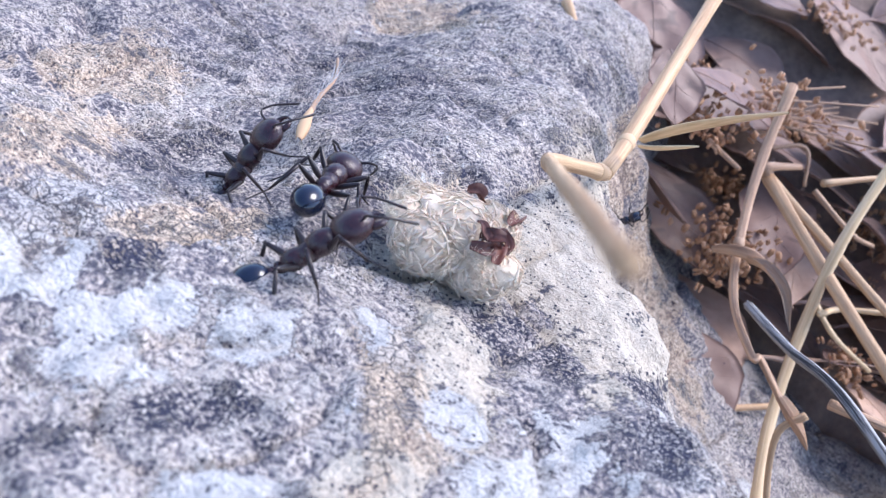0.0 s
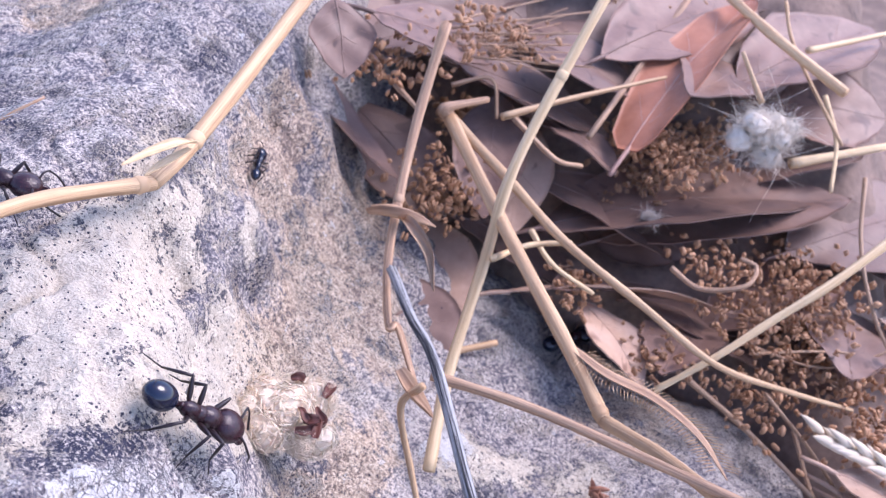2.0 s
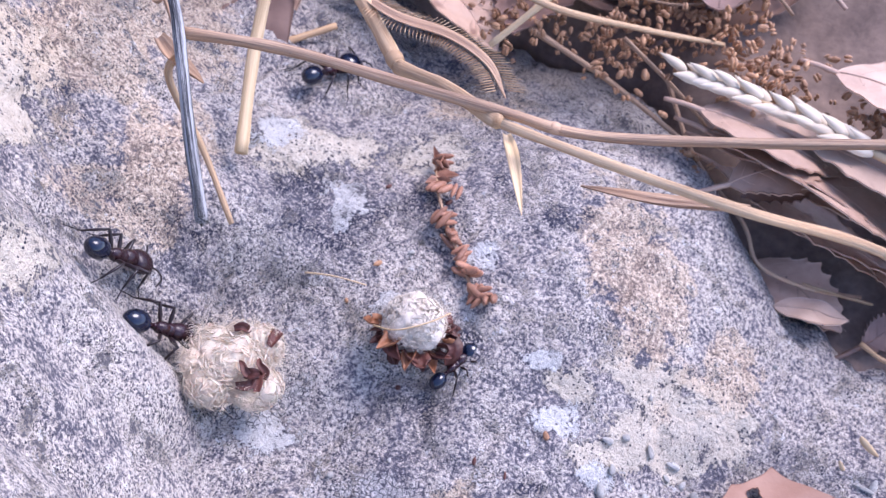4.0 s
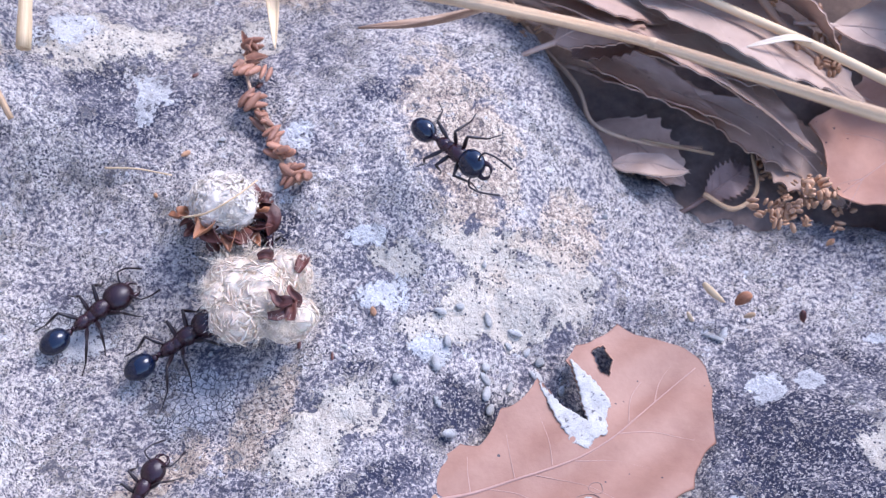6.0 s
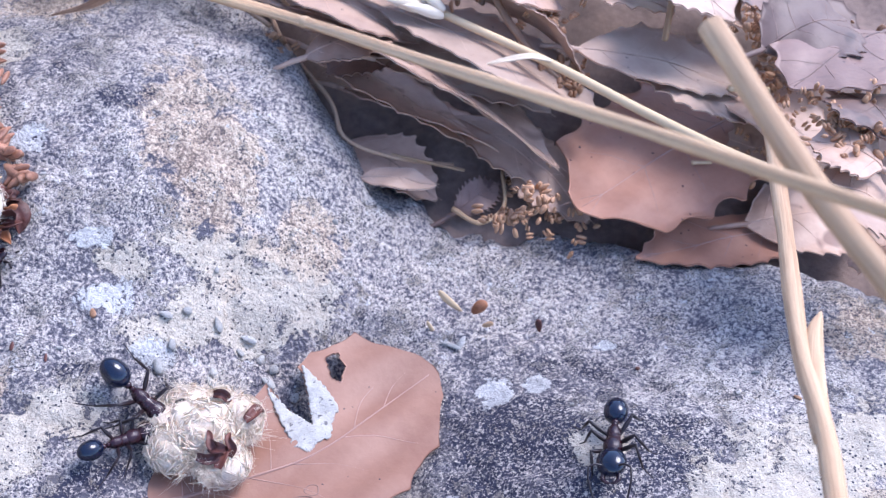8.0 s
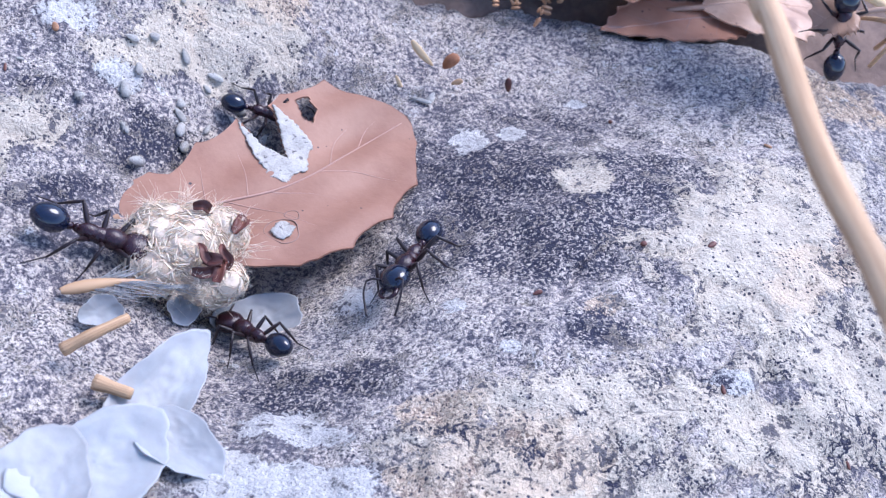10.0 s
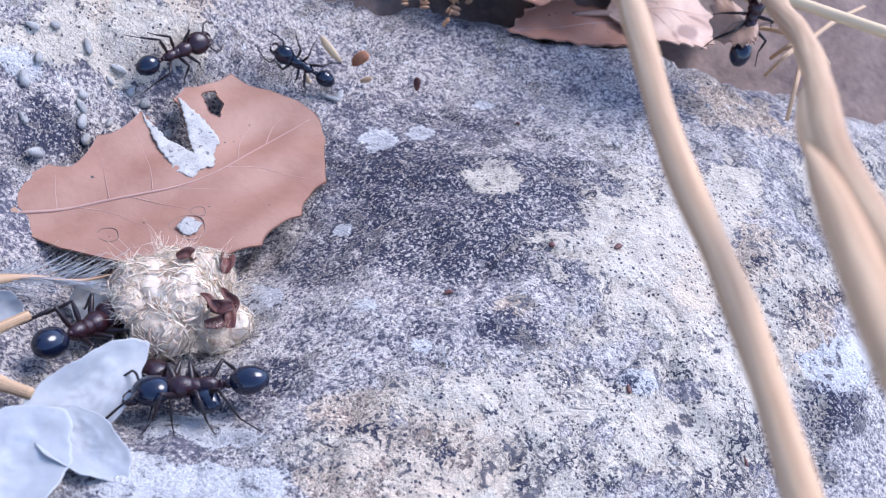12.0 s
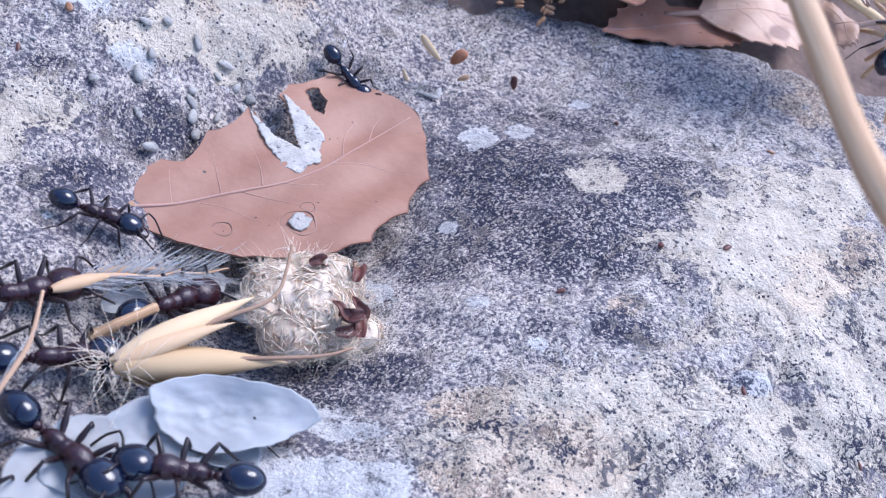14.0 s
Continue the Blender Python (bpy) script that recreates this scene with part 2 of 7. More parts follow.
ANT_LIMB = organic("ant_limb", (0.009, 0.005, 0.007), (0.024, 0.011, 0.011), 0.5, 0.35, depth=0.05, spread=0.15)

# ---------------------------------------------------------------- shape of the stones (millimetres)
def sstep(a, b, v):
    v = np.clip((v - a) / (b - a), 0, 1)
    return v * v * (3 - 2 * v)


def softplus(v, k):
    return k * np.log1p(np.exp(np.clip(v / k, -30, 30)))


def bump(x, y, cx, cy, wide, high):
    return high * np.exp(-((x - cx) ** 2 + (y - cy) ** 2) / (2 * wide * wide))


def plate_step(d, high):
    """The broken rim of a plate: raised before the rim, sunk behind it, dying out on both sides."""
    k = sstep(-0.35, 0.45, d)
    return high * ((1 - k) * np.exp(np.minimum(d, 0) / 6) - 0.7 * k * np.exp(-np.maximum(d, 0) / 4))


def boulder_height(x, y):
    """The upper boulder: a broken top, a rounded rim and a rough face that falls to the lower stone."""
    crest = -72 - 0.45 * (np.clip(y, -40, 26) + 10) + 1.3 * np.sin(y * 0.23 + 1.0) + 0.7 * np.sin(y * 0.61)
    s = x - crest
    top = 47.5 + 2.5 * sstep(-6, -22, y) - 8 * sstep(-98, -116, x) * sstep(-14, 6, y) - 0.12 * softplus(y - 40, 4)
    foot = 1.75 - 1.28 * sstep(6, 20, y)
    fall = 1.75 * softplus(s, 2.0) - (1.75 - foot) * softplus(s - 13, 2.0)
    ledge = 1.8 * sstep(5.0, 7.0, s) - 1.8 * sstep(8.0, 11.0, s)
    # broken plates: a step down the face, one across the top, and a knob on the face
    rim = np.interp(y, [-12, -5.2, -2, 0.3, 7, 13.4, 18, 22, 34], [-64, -66.6, -71.5, -74.7, -75.0, -77.6, -78.0, -80.5, -84]) + 0.5 * np.sin(1.1 * y)
    ledge = ledge + plate_step(x - rim, 1.3)
    rim = np.interp(x, [-125, -109, -105, -102, -93.6, -90, -84, -76], [-30, -23, -19, -13.2, -9.4, -5.6, -7, -14]) + 0.4 * np.sin(1.3 * x)
    ledge = ledge + plate_step(y - rim, 0.9)
    ledge = ledge + 1.3 * (1 - sstep(0.75, 1.1, np.hypot((x + 75.4 - 0.1 * (y - 20)) / 2.4, (y - 20) / 4.4)))
    return top - fall + ledge - 0.9 * softplus(y - 100, 3) - 0.4 * softplus(-x - 150, 6)


def stone_rim(x, y):
    """Positive outside the lower stone, where leaf litter lies in the hollow behind it."""
    edge = 26.5 + 35 * sstep(6, -22, x) - 4 * sstep(10, 58, x)
    return y - edge - 0.9 * np.sin(x * 0.31) - 0.5 * np.sin(x * 0.83 + 2) - 1.2 * np.sin(0.11 * x + 0.2 * y)


def stone_height(x, y):
    """The lower stone: a trough with a leaf in it between two rounded swells."""
    h = 6.28 - 0.0294 * x + 0.0118 * y
    h = h + bump(x, y, -48, 10, 14, -1.3) + bump(x, y, -48, 30, 14, 3.9) + bump(x, y, -40, -8, 14, -5.8)
    h = h + bump(x, y, -25, 25, 13, 3.7) + bump(x, y, -20, 5, 12, 0.7) + bump(x, y, -8, 38, 12, 4.3)
    h = h + bump(x, y, -2, 0, 10, -8.6) + bump(x, y, -2, -18, 10, -5.3) + bump(x, y, 12, 20, 12, -4.9)
    h = h + bump(x, y, 12, -8, 10, -1.4) + bump(x, y, 10, -30, 12, 3.0) + bump(x, y, 28, -8, 12, 3.0)
    h = h + bump(x, y, 26, -26, 12, 2.1) + bump(x, y, 30, 12, 12, -1.4) + bump(x, y, 48, -12, 14, 4.3) + bump(x, y, 50, 10, 14, 2.8)
    h = h - 1.1 * softplus(stone_rim(x, y), 1.2) - 0.5 * softplus(-y - 90, 5) - 0.5 * softplus(x - 120, 5)
    return h


def ground_height(x, y):
    """Soil under the litter: it climbs away from the stones and levels out."""
    r = stone_rim(x, y)
    heap = sstep(4, -24, x)
    far = sstep(160, 420, np.hypot(x, y))
    near = 0.5 + (0.3 + 0.5 * heap) * softplus(r - 1, 3) + 7 * heap * sstep(-1, 7, r) - 14 * sstep(2, -14, r) - (0.3 + 0.5 * heap) * softplus(r - 60, 8)
    return near * (1 - far) + 2.0 * far


def lattice(i, j, seed):
    v = np.sin(i * 127.1 + j * 311.7 + seed * 74.7) * 43758.5453
    return v - np.floor(v)


def grain(x, y, size, seed):
    """Smooth value noise from -1 to 1 with cells of the given size."""
    u, v = x / size + seed * 3.7, y / size - seed * 1.9
    i, j = np.floor(u), np.floor(v)
    a, b = u - i, v - j
    a, b = a * a * (3 - 2 * a), b * b * (3 - 2 * b)
    low = lattice(i, j, seed) * (1 - a) + lattice(i + 1, j, seed) * a
    high = lattice(i, j + 1, seed) * (1 - a) + lattice(i + 1, j + 1, seed) * a
    return 2 * (low * (1 - b) + high * b) - 1


def roughness_of(x, y, amount=1.0):
    """Weathering of the limestone, from palm-wide waves to pits of half a millimetre."""
    r = 0.9 * grain(x, y, 13, 1) + 0.55 * grain(x + 0.3 * y, y, 6, 2) + 0.35 * grain(x, y, 2.7, 3)
    r = r + 0.28 * grain(x, y, 1.3, 4) + 0.13 * grain(x, y, 0.7, 5)
    cracks = np.abs(grain(x - 0.5 * y, y + 0.4 * x, 9, 6))
    return amount * (r - 0.55 * (1 - sstep(0.0, 0.10, cracks)))


def boulder_top(x, y):
    return boulder_height(x, y) + roughness_of(x, y, 1.25)


def stone_top(x, y):
    return stone_height(x, y) + roughness_of(x + 200, y, 0.8)


def ground_top(x, y):
    return ground_height(x, y) + roughness_of(x, y + 300, 1.2)


def surface_height(x, y):
    return np.maximum(np.maximum(boulder_top(x, y), stone_top(x, y)), ground_top(x, y))

# ---------------------------------------------------------------- mesh helpers
def mesh_object(name, verts, faces, material, parent=None, label="", smooth=True):
    """One mesh from millimetre coordinates, at top level or as a part."""
    me = bpy.data.meshes.new(name)
    me.from_pydata((np.asarray(verts, float) * MM).tolist(), [], faces)
    me.polygons.foreach_set("use_smooth", [smooth] * len(me.polygons))
    me.materials.append(material)
    ob = new(name, me)
    if parent:
        ob.parent = parent
    if label:
        ob["label"] = label
    return ob


def place(ob, x, y, z, rx=0, ry=0, rz=0):
    ob.matrix_basis = pose(x * MM, y * MM, z * MM, rx, ry, rz)
    return ob


def grid_faces(nx, ny):
    return [(j * nx + i, j * nx + i + 1, (j + 1) * nx + i + 1, (j + 1) * nx + i) for j in range(ny - 1) for i in range(nx - 1)]


def tube(points, radii, sides=8, closed=True):
    """Verts and faces of a round stem along points, with a radius at each."""
    pts = [Vector(p) for p in points]
    verts, faces, side = [], [], None
    for k, p in enumerate(pts):
        ahead = (pts[min(k + 1, len(pts) - 1)] - pts[max(k - 1, 0)]).normalized()
        side = (side - ahead * side.dot(ahead)).normalized() if side else ahead.orthogonal().normalized()
        up = ahead.cross(side)
        for s in range(sides):
            a = 2 * math.pi * s / sides
            verts.append(p + (side * math.cos(a) + up * math.sin(a)) * radii[k])
    for k in range(len(pts) - 1):
        for s in range(sides):
            a, b = k * sides + s, k * sides + (s + 1) % sides
            faces.append((a, b, b + sides, a + sides))
    if closed:
        faces += [tuple(range(sides))[::-1], tuple(range((len(pts) - 1) * sides, len(pts) * sides))]
    return verts, faces


def join(*pieces):
    verts, faces = [], []
    for v, f in pieces:
        base = len(verts)
        verts += list(v)
        faces += [tuple(i + base for i in face) for face in f]
    return verts, faces


def smooth_line(points, steps=6):
    """A Catmull-Rom line through the points."""
    pts = [Vector(p) for p in points]
    pts = [2 * pts[0] - pts[1]] + pts + [2 * pts[-1] - pts[-2]]
    out = []
    for a, b, c, d in zip(pts, pts[1:], pts[2:], pts[3:]):
        for k in range(steps):
            t = k / steps
            out.append(0.5 * (2 * b + (c - a) * t + (2 * a - 5 * b + 4 * c - d) * t * t + (3 * b - a - 3 * c + d) * t ** 3))
    return out + [pts[-2]]


def ball(center, radius, rings=8, sides=12, shape=None):
    """An ellipsoid; shape(u) may swell or pinch it along x."""
    verts, faces = [], []
    for r in range(1, rings):
        a = math.pi * r / rings
        k = shape(r / rings) if shape else 1
        for s in range(sides):
            b = 2 * math.pi * s / sides
            verts.append((center[0] - radius[0] * math.cos(a), center[1] + k * radius[1] * math.sin(a) * math.cos(b), center[2] + k * radius[2] * math.sin(a) * math.sin(b)))
    verts += [(center[0] - radius[0], center[1], center[2]), (center[0] + radius[0], center[1], center[2])]
    n = len(verts)
    for r in range(rings - 2):
        for s in range(sides):
            a, b = r * sides + s, r * sides + (s + 1) % sides
            faces.append((a, b, b + sides, a + sides))
    for s in range(sides):
        faces.append((n - 2, (s + 1) % sides, s))
        faces.append((n - 1, (rings - 2) * sides + s, (rings - 2) * sides + (s + 1) % sides))
    return verts, faces


def height_at(x, y):
    return float(surface_height(np.array([x], float), np.array([y], float))[0])


def normal_at(x, y, reach=2.0):
    dx = (height_at(x + reach, y) - height_at(x - reach, y)) / (2 * reach)
    dy = (height_at(x, y + reach) - height_at(x, y - reach)) / (2 * reach)
    return Vector((-dx, -dy, 1)).normalized()


# ---------------------------------------------------------------- stones and soil
def spots_share(x, y, spots):
    """How far each point lies in ragged patches (x, y, long, wide, turn in degrees, share)."""
    out = np.zeros_like(x)
    ragged = 0.35 * grain(x, y, 5.0, 11) + 0.35 * grain(x, y, 1.8, 12)
    for cx, cy, a, b, turn, share in spots:
        c, s = math.cos(radians(turn)), math.sin(radians(turn))
        u, v = ((x - cx) * c + (y - cy) * s) / a, ((y - cy) * c - (x - cx) * s) / b
        out = np.maximum(out, share * (1 - sstep(0.30, 1.45, np.hypot(u, v) + 0.6 * ragged)))
    return out


def crack_share(x, y, cracks, wide=0.6):
    """One on the line of a crack, falling to nothing at its edges."""
    out = np.zeros_like(x)
    wx, wy = x + 0.5 * grain(x, y, 2.2, 21), y + 0.5 * grain(x, y, 2.2, 22)
    for line in cracks:
        for (ax, ay), (bx, by) in zip(line, line[1:]):
            dx, dy = bx - ax, by - ay
            t = np.clip(((wx - ax) * dx + (wy - ay) * dy) / (dx * dx + dy * dy), 0, 1)
            out = np.maximum(out, 1 - np.hypot(wx - ax - t * dx, wy - ay - t * dy) / wide)
    return out


def sheet(name, xs, ys, top, material, patches=None, cracks=()):
    gx, gy = np.meshgrid(xs, ys)
    x, y = gx.ravel(), gy.ravel()
    split = crack_share(x, y, cracks)
    ob = mesh_object(name, np.stack([x, y, top(x, y) - 0.22 * split], 1), grid_faces(len(xs), len(ys)), material)
    ob.data.attributes.new("crack", "FLOAT", "POINT").data.foreach_set("value", split.astype(np.float32))
    shares = {key: spots_share(x, y, spots) for key, spots in (patches or {}).items()}
    if shares:
        shares["cream"] = np.maximum(shares["cream"], 0.7 * shares["worm"])
    if name == "boulder":
        for key in ("cream", "white"):
            shares[key] = shares[key] * (1 - 0.85 * shares["dark"])
    for key, share in shares.items():
        ob.data.attributes.new(key, "FLOAT", "POINT").data.foreach_set("value", share.astype(np.float32))
    return ob


def stretched(near_a, near_b, step, out_a, out_b):
    """Even steps over the near stretch, then ever longer ones out to the far ends."""
    mid = np.arange(near_a, near_b + step, step)
    grow = np.cumsum(step * 1.25 ** np.arange(1, 60))
    return np.r_[(near_a - grow[near_a - grow > out_a])[::-1], mid, mid[-1] + grow[mid[-1] + grow < out_b]]



# ---------------------------------------------------------------- stones: patches of crust, lichen and stain (x, y, long, wide, turn, share)
BOULDER_CRACKLE = [(-112.3, -19.7, 7.2, 3.2, 85, 1.0), (-90.4, -22.6, 7.7, 1.5, -78, 1.0), (-75.1, -18.0, 3.3, 2.2, -85, 1.0), (-104.7, -14.9, 7.3, 2.4, 74, 1.0), (-73.3,
    -8.7, 8.0, 2.0, 80, 1.0)]
BOULDER_CREAM = [(-88.1, -18.0, 6.2, 2.5, -70, 1.0), (-85.1, 10.0, 23.0, 4.6, 86, 1.0), (-80.0, -0.9, 11.3, 2.4, -89, 1.0), (-89.1, -29.8, 2.4, 1.6, 30, 1.0), (-91.7,
    -3.8, 6.6, 5.0, 72, 1.0), (-87.7, -15.1, 5.7, 3.6, -79, 1.0), (-80.2, 0.7, 16.4, 5.5, -89, 1.0), (-79.2, -13.1, 3.3, 1.7, 76, 1.0), (-73.5, 10.9, 14.8, 2.5, 90, 1.0),
    (-81.6, 7.3, 10.8, 5.5, -85, 1.0), (-77.1, 1.3, 8.3, 3.7, -90, 1.0), (-69.8, -7.3, 4.0, 1.7, 80, 1.0), (-79.2, 31.7, 3.6, 0.9, -70, 1.0), (-76.4, 18.8, 6.5, 1.9, -85,
    1.0), (-64.6, -0.2, 4.0, 1.4, 80, 1.0), (-45.8, 34.6, 5.3, 2.5, 45, 0.7)]
BOULDER_CREAM += [(-7.1, 17.6, 5.6, 0.8, 0, 1.0), (-3.0, 16.2, 4.9, 1.1, 5, 1.0), (-51.7, 31.8, 5.0, 3.8, 56, 1.0), (-83.4, 18.2, 12.0, 4.3, -74, 1.0), (-75.0, 14.4, 9.8,
    2.5, -86, 1.0)]
BOULDER_DARK = [(-86.0, -8.9, 6.0, 3.3, -87, 1.0), (-82.2, -10.9, 6.5, 1.9, -82, 1.0), (-77.7, -18.8, 2.8, 1.8, 87, 1.0), (-98.4, -30.8, 4.6, 1.7, 47, 1.0), (-94.1,
    -29.9, 1.6, 1.5, 51, 1.0), (-106.3, -22.2, 3.0, 1.8, -61, 1.0), (-102.8, -35.7, 2.3, 2.1, -42, 0.7), (-113.9, 1.3, 14.4, 6.2, -82, 0.55), (-116.1, 33.3, 13.3, 8.5, 67,
    0.5), (-90.6, 0.8, 3.5, 1.3, -49, 1.0), (-76.2, -7.6, 7.6, 2.4, 66, 1.0), (-75.5, -16.8, 4.0, 1.8, -87, 1.0), (-82.5, -20.0, 2.0, 0.6, -66, 1.0), (-105.5, 20.2, 11.0,
    8.8, 35, 0.6), (-98.3, -2.1, 7.1, 2.5, 69, 0.6), (-94.2, 6.3, 4.8, 1.6, 71, 0.6)]
BOULDER_DARK += [(-86.0, -12.9, 1.9, 1.7, -56, 1.0), (-77.8, 29.0, 6.3, 1.9, 82, 0.5), (-71.7, 22.7, 4.6, 2.0, 78, 0.5), (-86.9, 23.6, 11.9, 3.9, 83, 0.45), (-89.3, 43.7,
    4.7, 1.9, 71, 0.6), (-45.9, 24.8, 6.4, 4.5, 41, 0.75), (-50.3, 26.5, 4.7, 2.9, 88, 0.6), (-57.5, 17.8, 3.4, 2.4, 22, 0.5), (-49.3, 26.5, 5.8, 3.0, 43, 0.7)]
BOULDER_OCHRE = [(-106.3, -15.7, 7.5, 2.9, 73, 1.0), (-90.3, -22.4, 7.9, 1.4, -78, 1.0), (-128.1, 12.3, 7.9, 5.4, 67, 1.0), (-112.1, 57.3, 10.8, 6.5, -65, 1.0), (-119.6,
    -7.3, 14.5, 3.3, -75, 0.8), (-90.3, -22.2, 5.6, 1.9, -59, 1.0), (-71.2, 41.7, 19.7, 5.3, -86, 1.0), (-61.9, 22.3, 8.7, 4.8, 88, 1.0), (-71.1, 32.8, 11.6, 5.5, 77, 1.0),
    (-82.0, 44.6, 11.6, 3.3, 84, 1.0), (-72.6, 53.4, 8.3, 6.1, -83, 1.0), (-63.5, 17.2, 7.3, 3.2, 51, 0.8), (-12.6, 24.3, 6.2, 3.7, -48, 1.0), (-14.3, 26.1, 10.7, 5.2, -66,
    1.0), (-2.9, 19.9, 4.1, 3.3, 46, 1.0), (-6.7, 17.7, 4.6, 0.7, 1, 0.9)]
BOULDER_OCHRE += [(-73.9, 45.3, 13.9, 5.8, 87, 1.0), (-65.9, 42.3, 9.1, 4.3, -69, 1.0)]
BOULDER_WHITE = [(-104.2, -25.9, 5.3, 1.9, 59, 1.0), (-97.9, -23.7, 2.7, 2.2, -84, 1.0), (-103.5, -30.3, 2.9, 1.9, 15, 1.0), (-80.5, -20.2, 4.3, 2.9, -67, 1.0), (-109.5,
    -26.6, 3.3, 2.7, 76, 1.0), (-94.5, -33.8, 3.1, 1.4, 35, 1.0), (-79.1, -19.8, 3.8, 2.7, -69, 1.0), (-82.3, -25.4, 3.7, 1.9, 52, 1.0), (-70.3, -7.9, 8.6, 1.5, 81, 1.0),
    (-86.6, -22.4, 2.0, 1.7, 83, 1.0), (-92.0, -17.8, 3.8, 1.9, -67, 0.9), (-75.0, -11.1, 4.7, 2.8, 84, 1.0), (-68.9, -10.8, 8.4, 3.0, -70, 1.0), (-54.0, 32.4, 3.8, 2.4, 58,
    0.7)]
SLAB_CRACKLE = [(-35.8, -1.0, 4.4, 2.9, 22, 1.0), (-47.6, 6.5, 4.3, 2.3, 25, 1.0)]
SLAB_CREAM = [(-36.9, 37.1, 4.0, 3.5, 52, 0.7), (-7.4, 12.6, 9.6, 2.5, 19, 1.0), (-11.2, 15.9, 4.2, 1.9, 5, 1.0), (-22.8, -2.0, 4.1, 2.7, 30, 1.0), (-24.7, -5.6, 2.6,
    2.1, 13, 1.0), (-18.9, 13.2, 3.1, 1.4, 10, 0.8), (24.1, -1.7, 2.6, 2.2, 77, 1.0), (36.1, -8.6, 6.9, 4.3, 48, 1.0), (35.6, -15.4, 6.6, 4.0, 23, 1.0), (36.7, -20.9, 6.1,
    2.4, 4, 1.0), (46.2, -0.3, 5.8, 2.9, 57, 1.0), (-11.7, 9.7, 8.5, 2.0, 32, 0.9), (22.5, -25.5, 4.6, 1.8, 6, 0.9), (31.7, -28.4, 5.4, 2.5, 13, 0.9), (23.8, -25.6, 11.4,
    3.3, 9, 0.9), (36.3, -10.1, 12.5, 7.8, 56, 1.0)]
SLAB_CREAM += [(36.7, -26.1, 10.4, 4.9, 7, 0.9), (19.1, -32.2, 8.3, 3.1, 7, 0.9), (42.4, -18.7, 8.0, 5.2, 39, 0.9)]
SLAB_DARK = [(-35.9, 29.5, 4.6, 3.9, 55, 0.6), (-29.0, 33.6, 5.5, 3.0, -89, 0.5), (-18.3, -7.0, 3.9, 1.7, 36, 1.0), (-22.0, 30.0, 3.5, 2.0, 31, 0.7), (-29.8, 14.1, 3.1,
    2.0, -5, 0.7), (-22.5, 2.3, 4.4, 1.3, 29, 0.6), (-13.4, 1.9, 4.3, 2.2, 26, 0.6), (3.1, 14.7, 5.1, 1.6, 9, 0.45), (-32.4, 7.1, 4.8, 3.1, -11, 0.45), (17.7, -0.8, 10.3,
    7.4, 89, 1.0), (27.2, -3.9, 9.3, 6.3, 63, 1.0), (19.5, -11.0, 7.4, 4.3, -8, 1.0), (27.5, -13.9, 2.4, 2.0, 67, 1.0), (21.4, -18.8, 4.0, 2.1, -4, 1.0), (33.2, -1.7, 3.9,
    2.3, 62, 1.0), (2.0, -22.9, 6.1, 2.8, 6, 0.8)]
SLAB_DARK += [(49.1, -23.0, 3.7, 2.7, 48, 1.0), (40.8, -27.5, 3.2, 1.6, 7, 1.0), (27.4, -30.7, 2.7, 1.3, 10, 0.9), (9.9, -10.2, 5.5, 3.8, -63, 0.6), (24.7, 9.4, 9.0, 5.7,
    -11, 0.7), (-10.1, 2.0, 5.6, 1.6, 35, 0.7), (16.4, -19.5, 2.7, 1.7, -5, 0.8)]
SLAB_OCHRE = [(-34.4, 49.4, 7.5, 6.3, 6, 0.8), (-28.7, -2.1, 5.0, 1.9, 63, 1.0), (-36.6, -8.0, 4.9, 1.8, 35, 1.0), (15.8, -29.7, 4.2, 3.2, 12, 1.0), (45.3, -9.1, 5.5,
    2.5, 59, 1.0), (8.2, -31.6, 2.0, 1.6, -12, 1.0), (52.2, 13.8, 8.5, 4.7, 7, 0.9), (49.9, -15.3, 5.4, 2.6, 49, 1.0), (22.7, -16.7, 1.8, 1.1, 14, 1.0), (12.8, -32.2, 5.3,
    3.8, 10, 1.0), (39.4, -13.0, 4.5, 2.7, 47, 1.0), (18.3, -30.4, 3.1, 1.9, 16, 1.0), (10.1, -26.4, 3.2, 2.2, -7, 0.8)]
SLAB_WHITE = [(-36.8, 17.3, 3.3, 1.4, 10, 0.8), (-22.1, 14.4, 2.1, 0.8, 10, 1.0), (-19.4, 9.5, 3.1, 1.6, 16, 0.8), (-45.6, 26.5, 3.5, 2.8, 71, 0.9), (-29.8, 23.5, 2.2,
    1.4, -1, 0.7), (-46.4, 3.5, 3.3, 2.2, 9, 0.7), (-14.9, 6.1, 3.2, 1.1, 24, 0.7), (5.8, -12.0, 2.2, 1.4, -64, 1.0), (12.3, -15.9, 1.1, 1.0, -54, 1.0), (15.5, -20.9, 0.9,
    0.8, 2, 1.0), (15.8, 7.5, 2.0, 1.8, -15, 1.0), (26.4, 12.9, 1.3, 0.7, -3, 1.0), (-0.6, -31.7, 5.6, 2.1, 13, 1.0), (4.0, -32.2, 2.4, 2.3, 1, 1.0), (31.6, -22.9, 2.8, 1.1,
    -2, 1.0), (52.3, -17.8, 5.1, 2.3, 28, 0.9)]
SLAB_WHITE += [(19.8, 7.7, 1.5, 1.4, -80, 1.0), (12.0, -5.2, 0.7, 0.5, -76, 1.0), (1.2, -27.0, 3.8, 2.4, -9, 0.8), (0.7, -33.0, 4.8, 3.5, 2, 1.0), (-7.4, -35.8, 5.7, 1.7,
    3, 1.0), (-3.4, -30.5, 2.8, 2.2, 9, 0.9)]
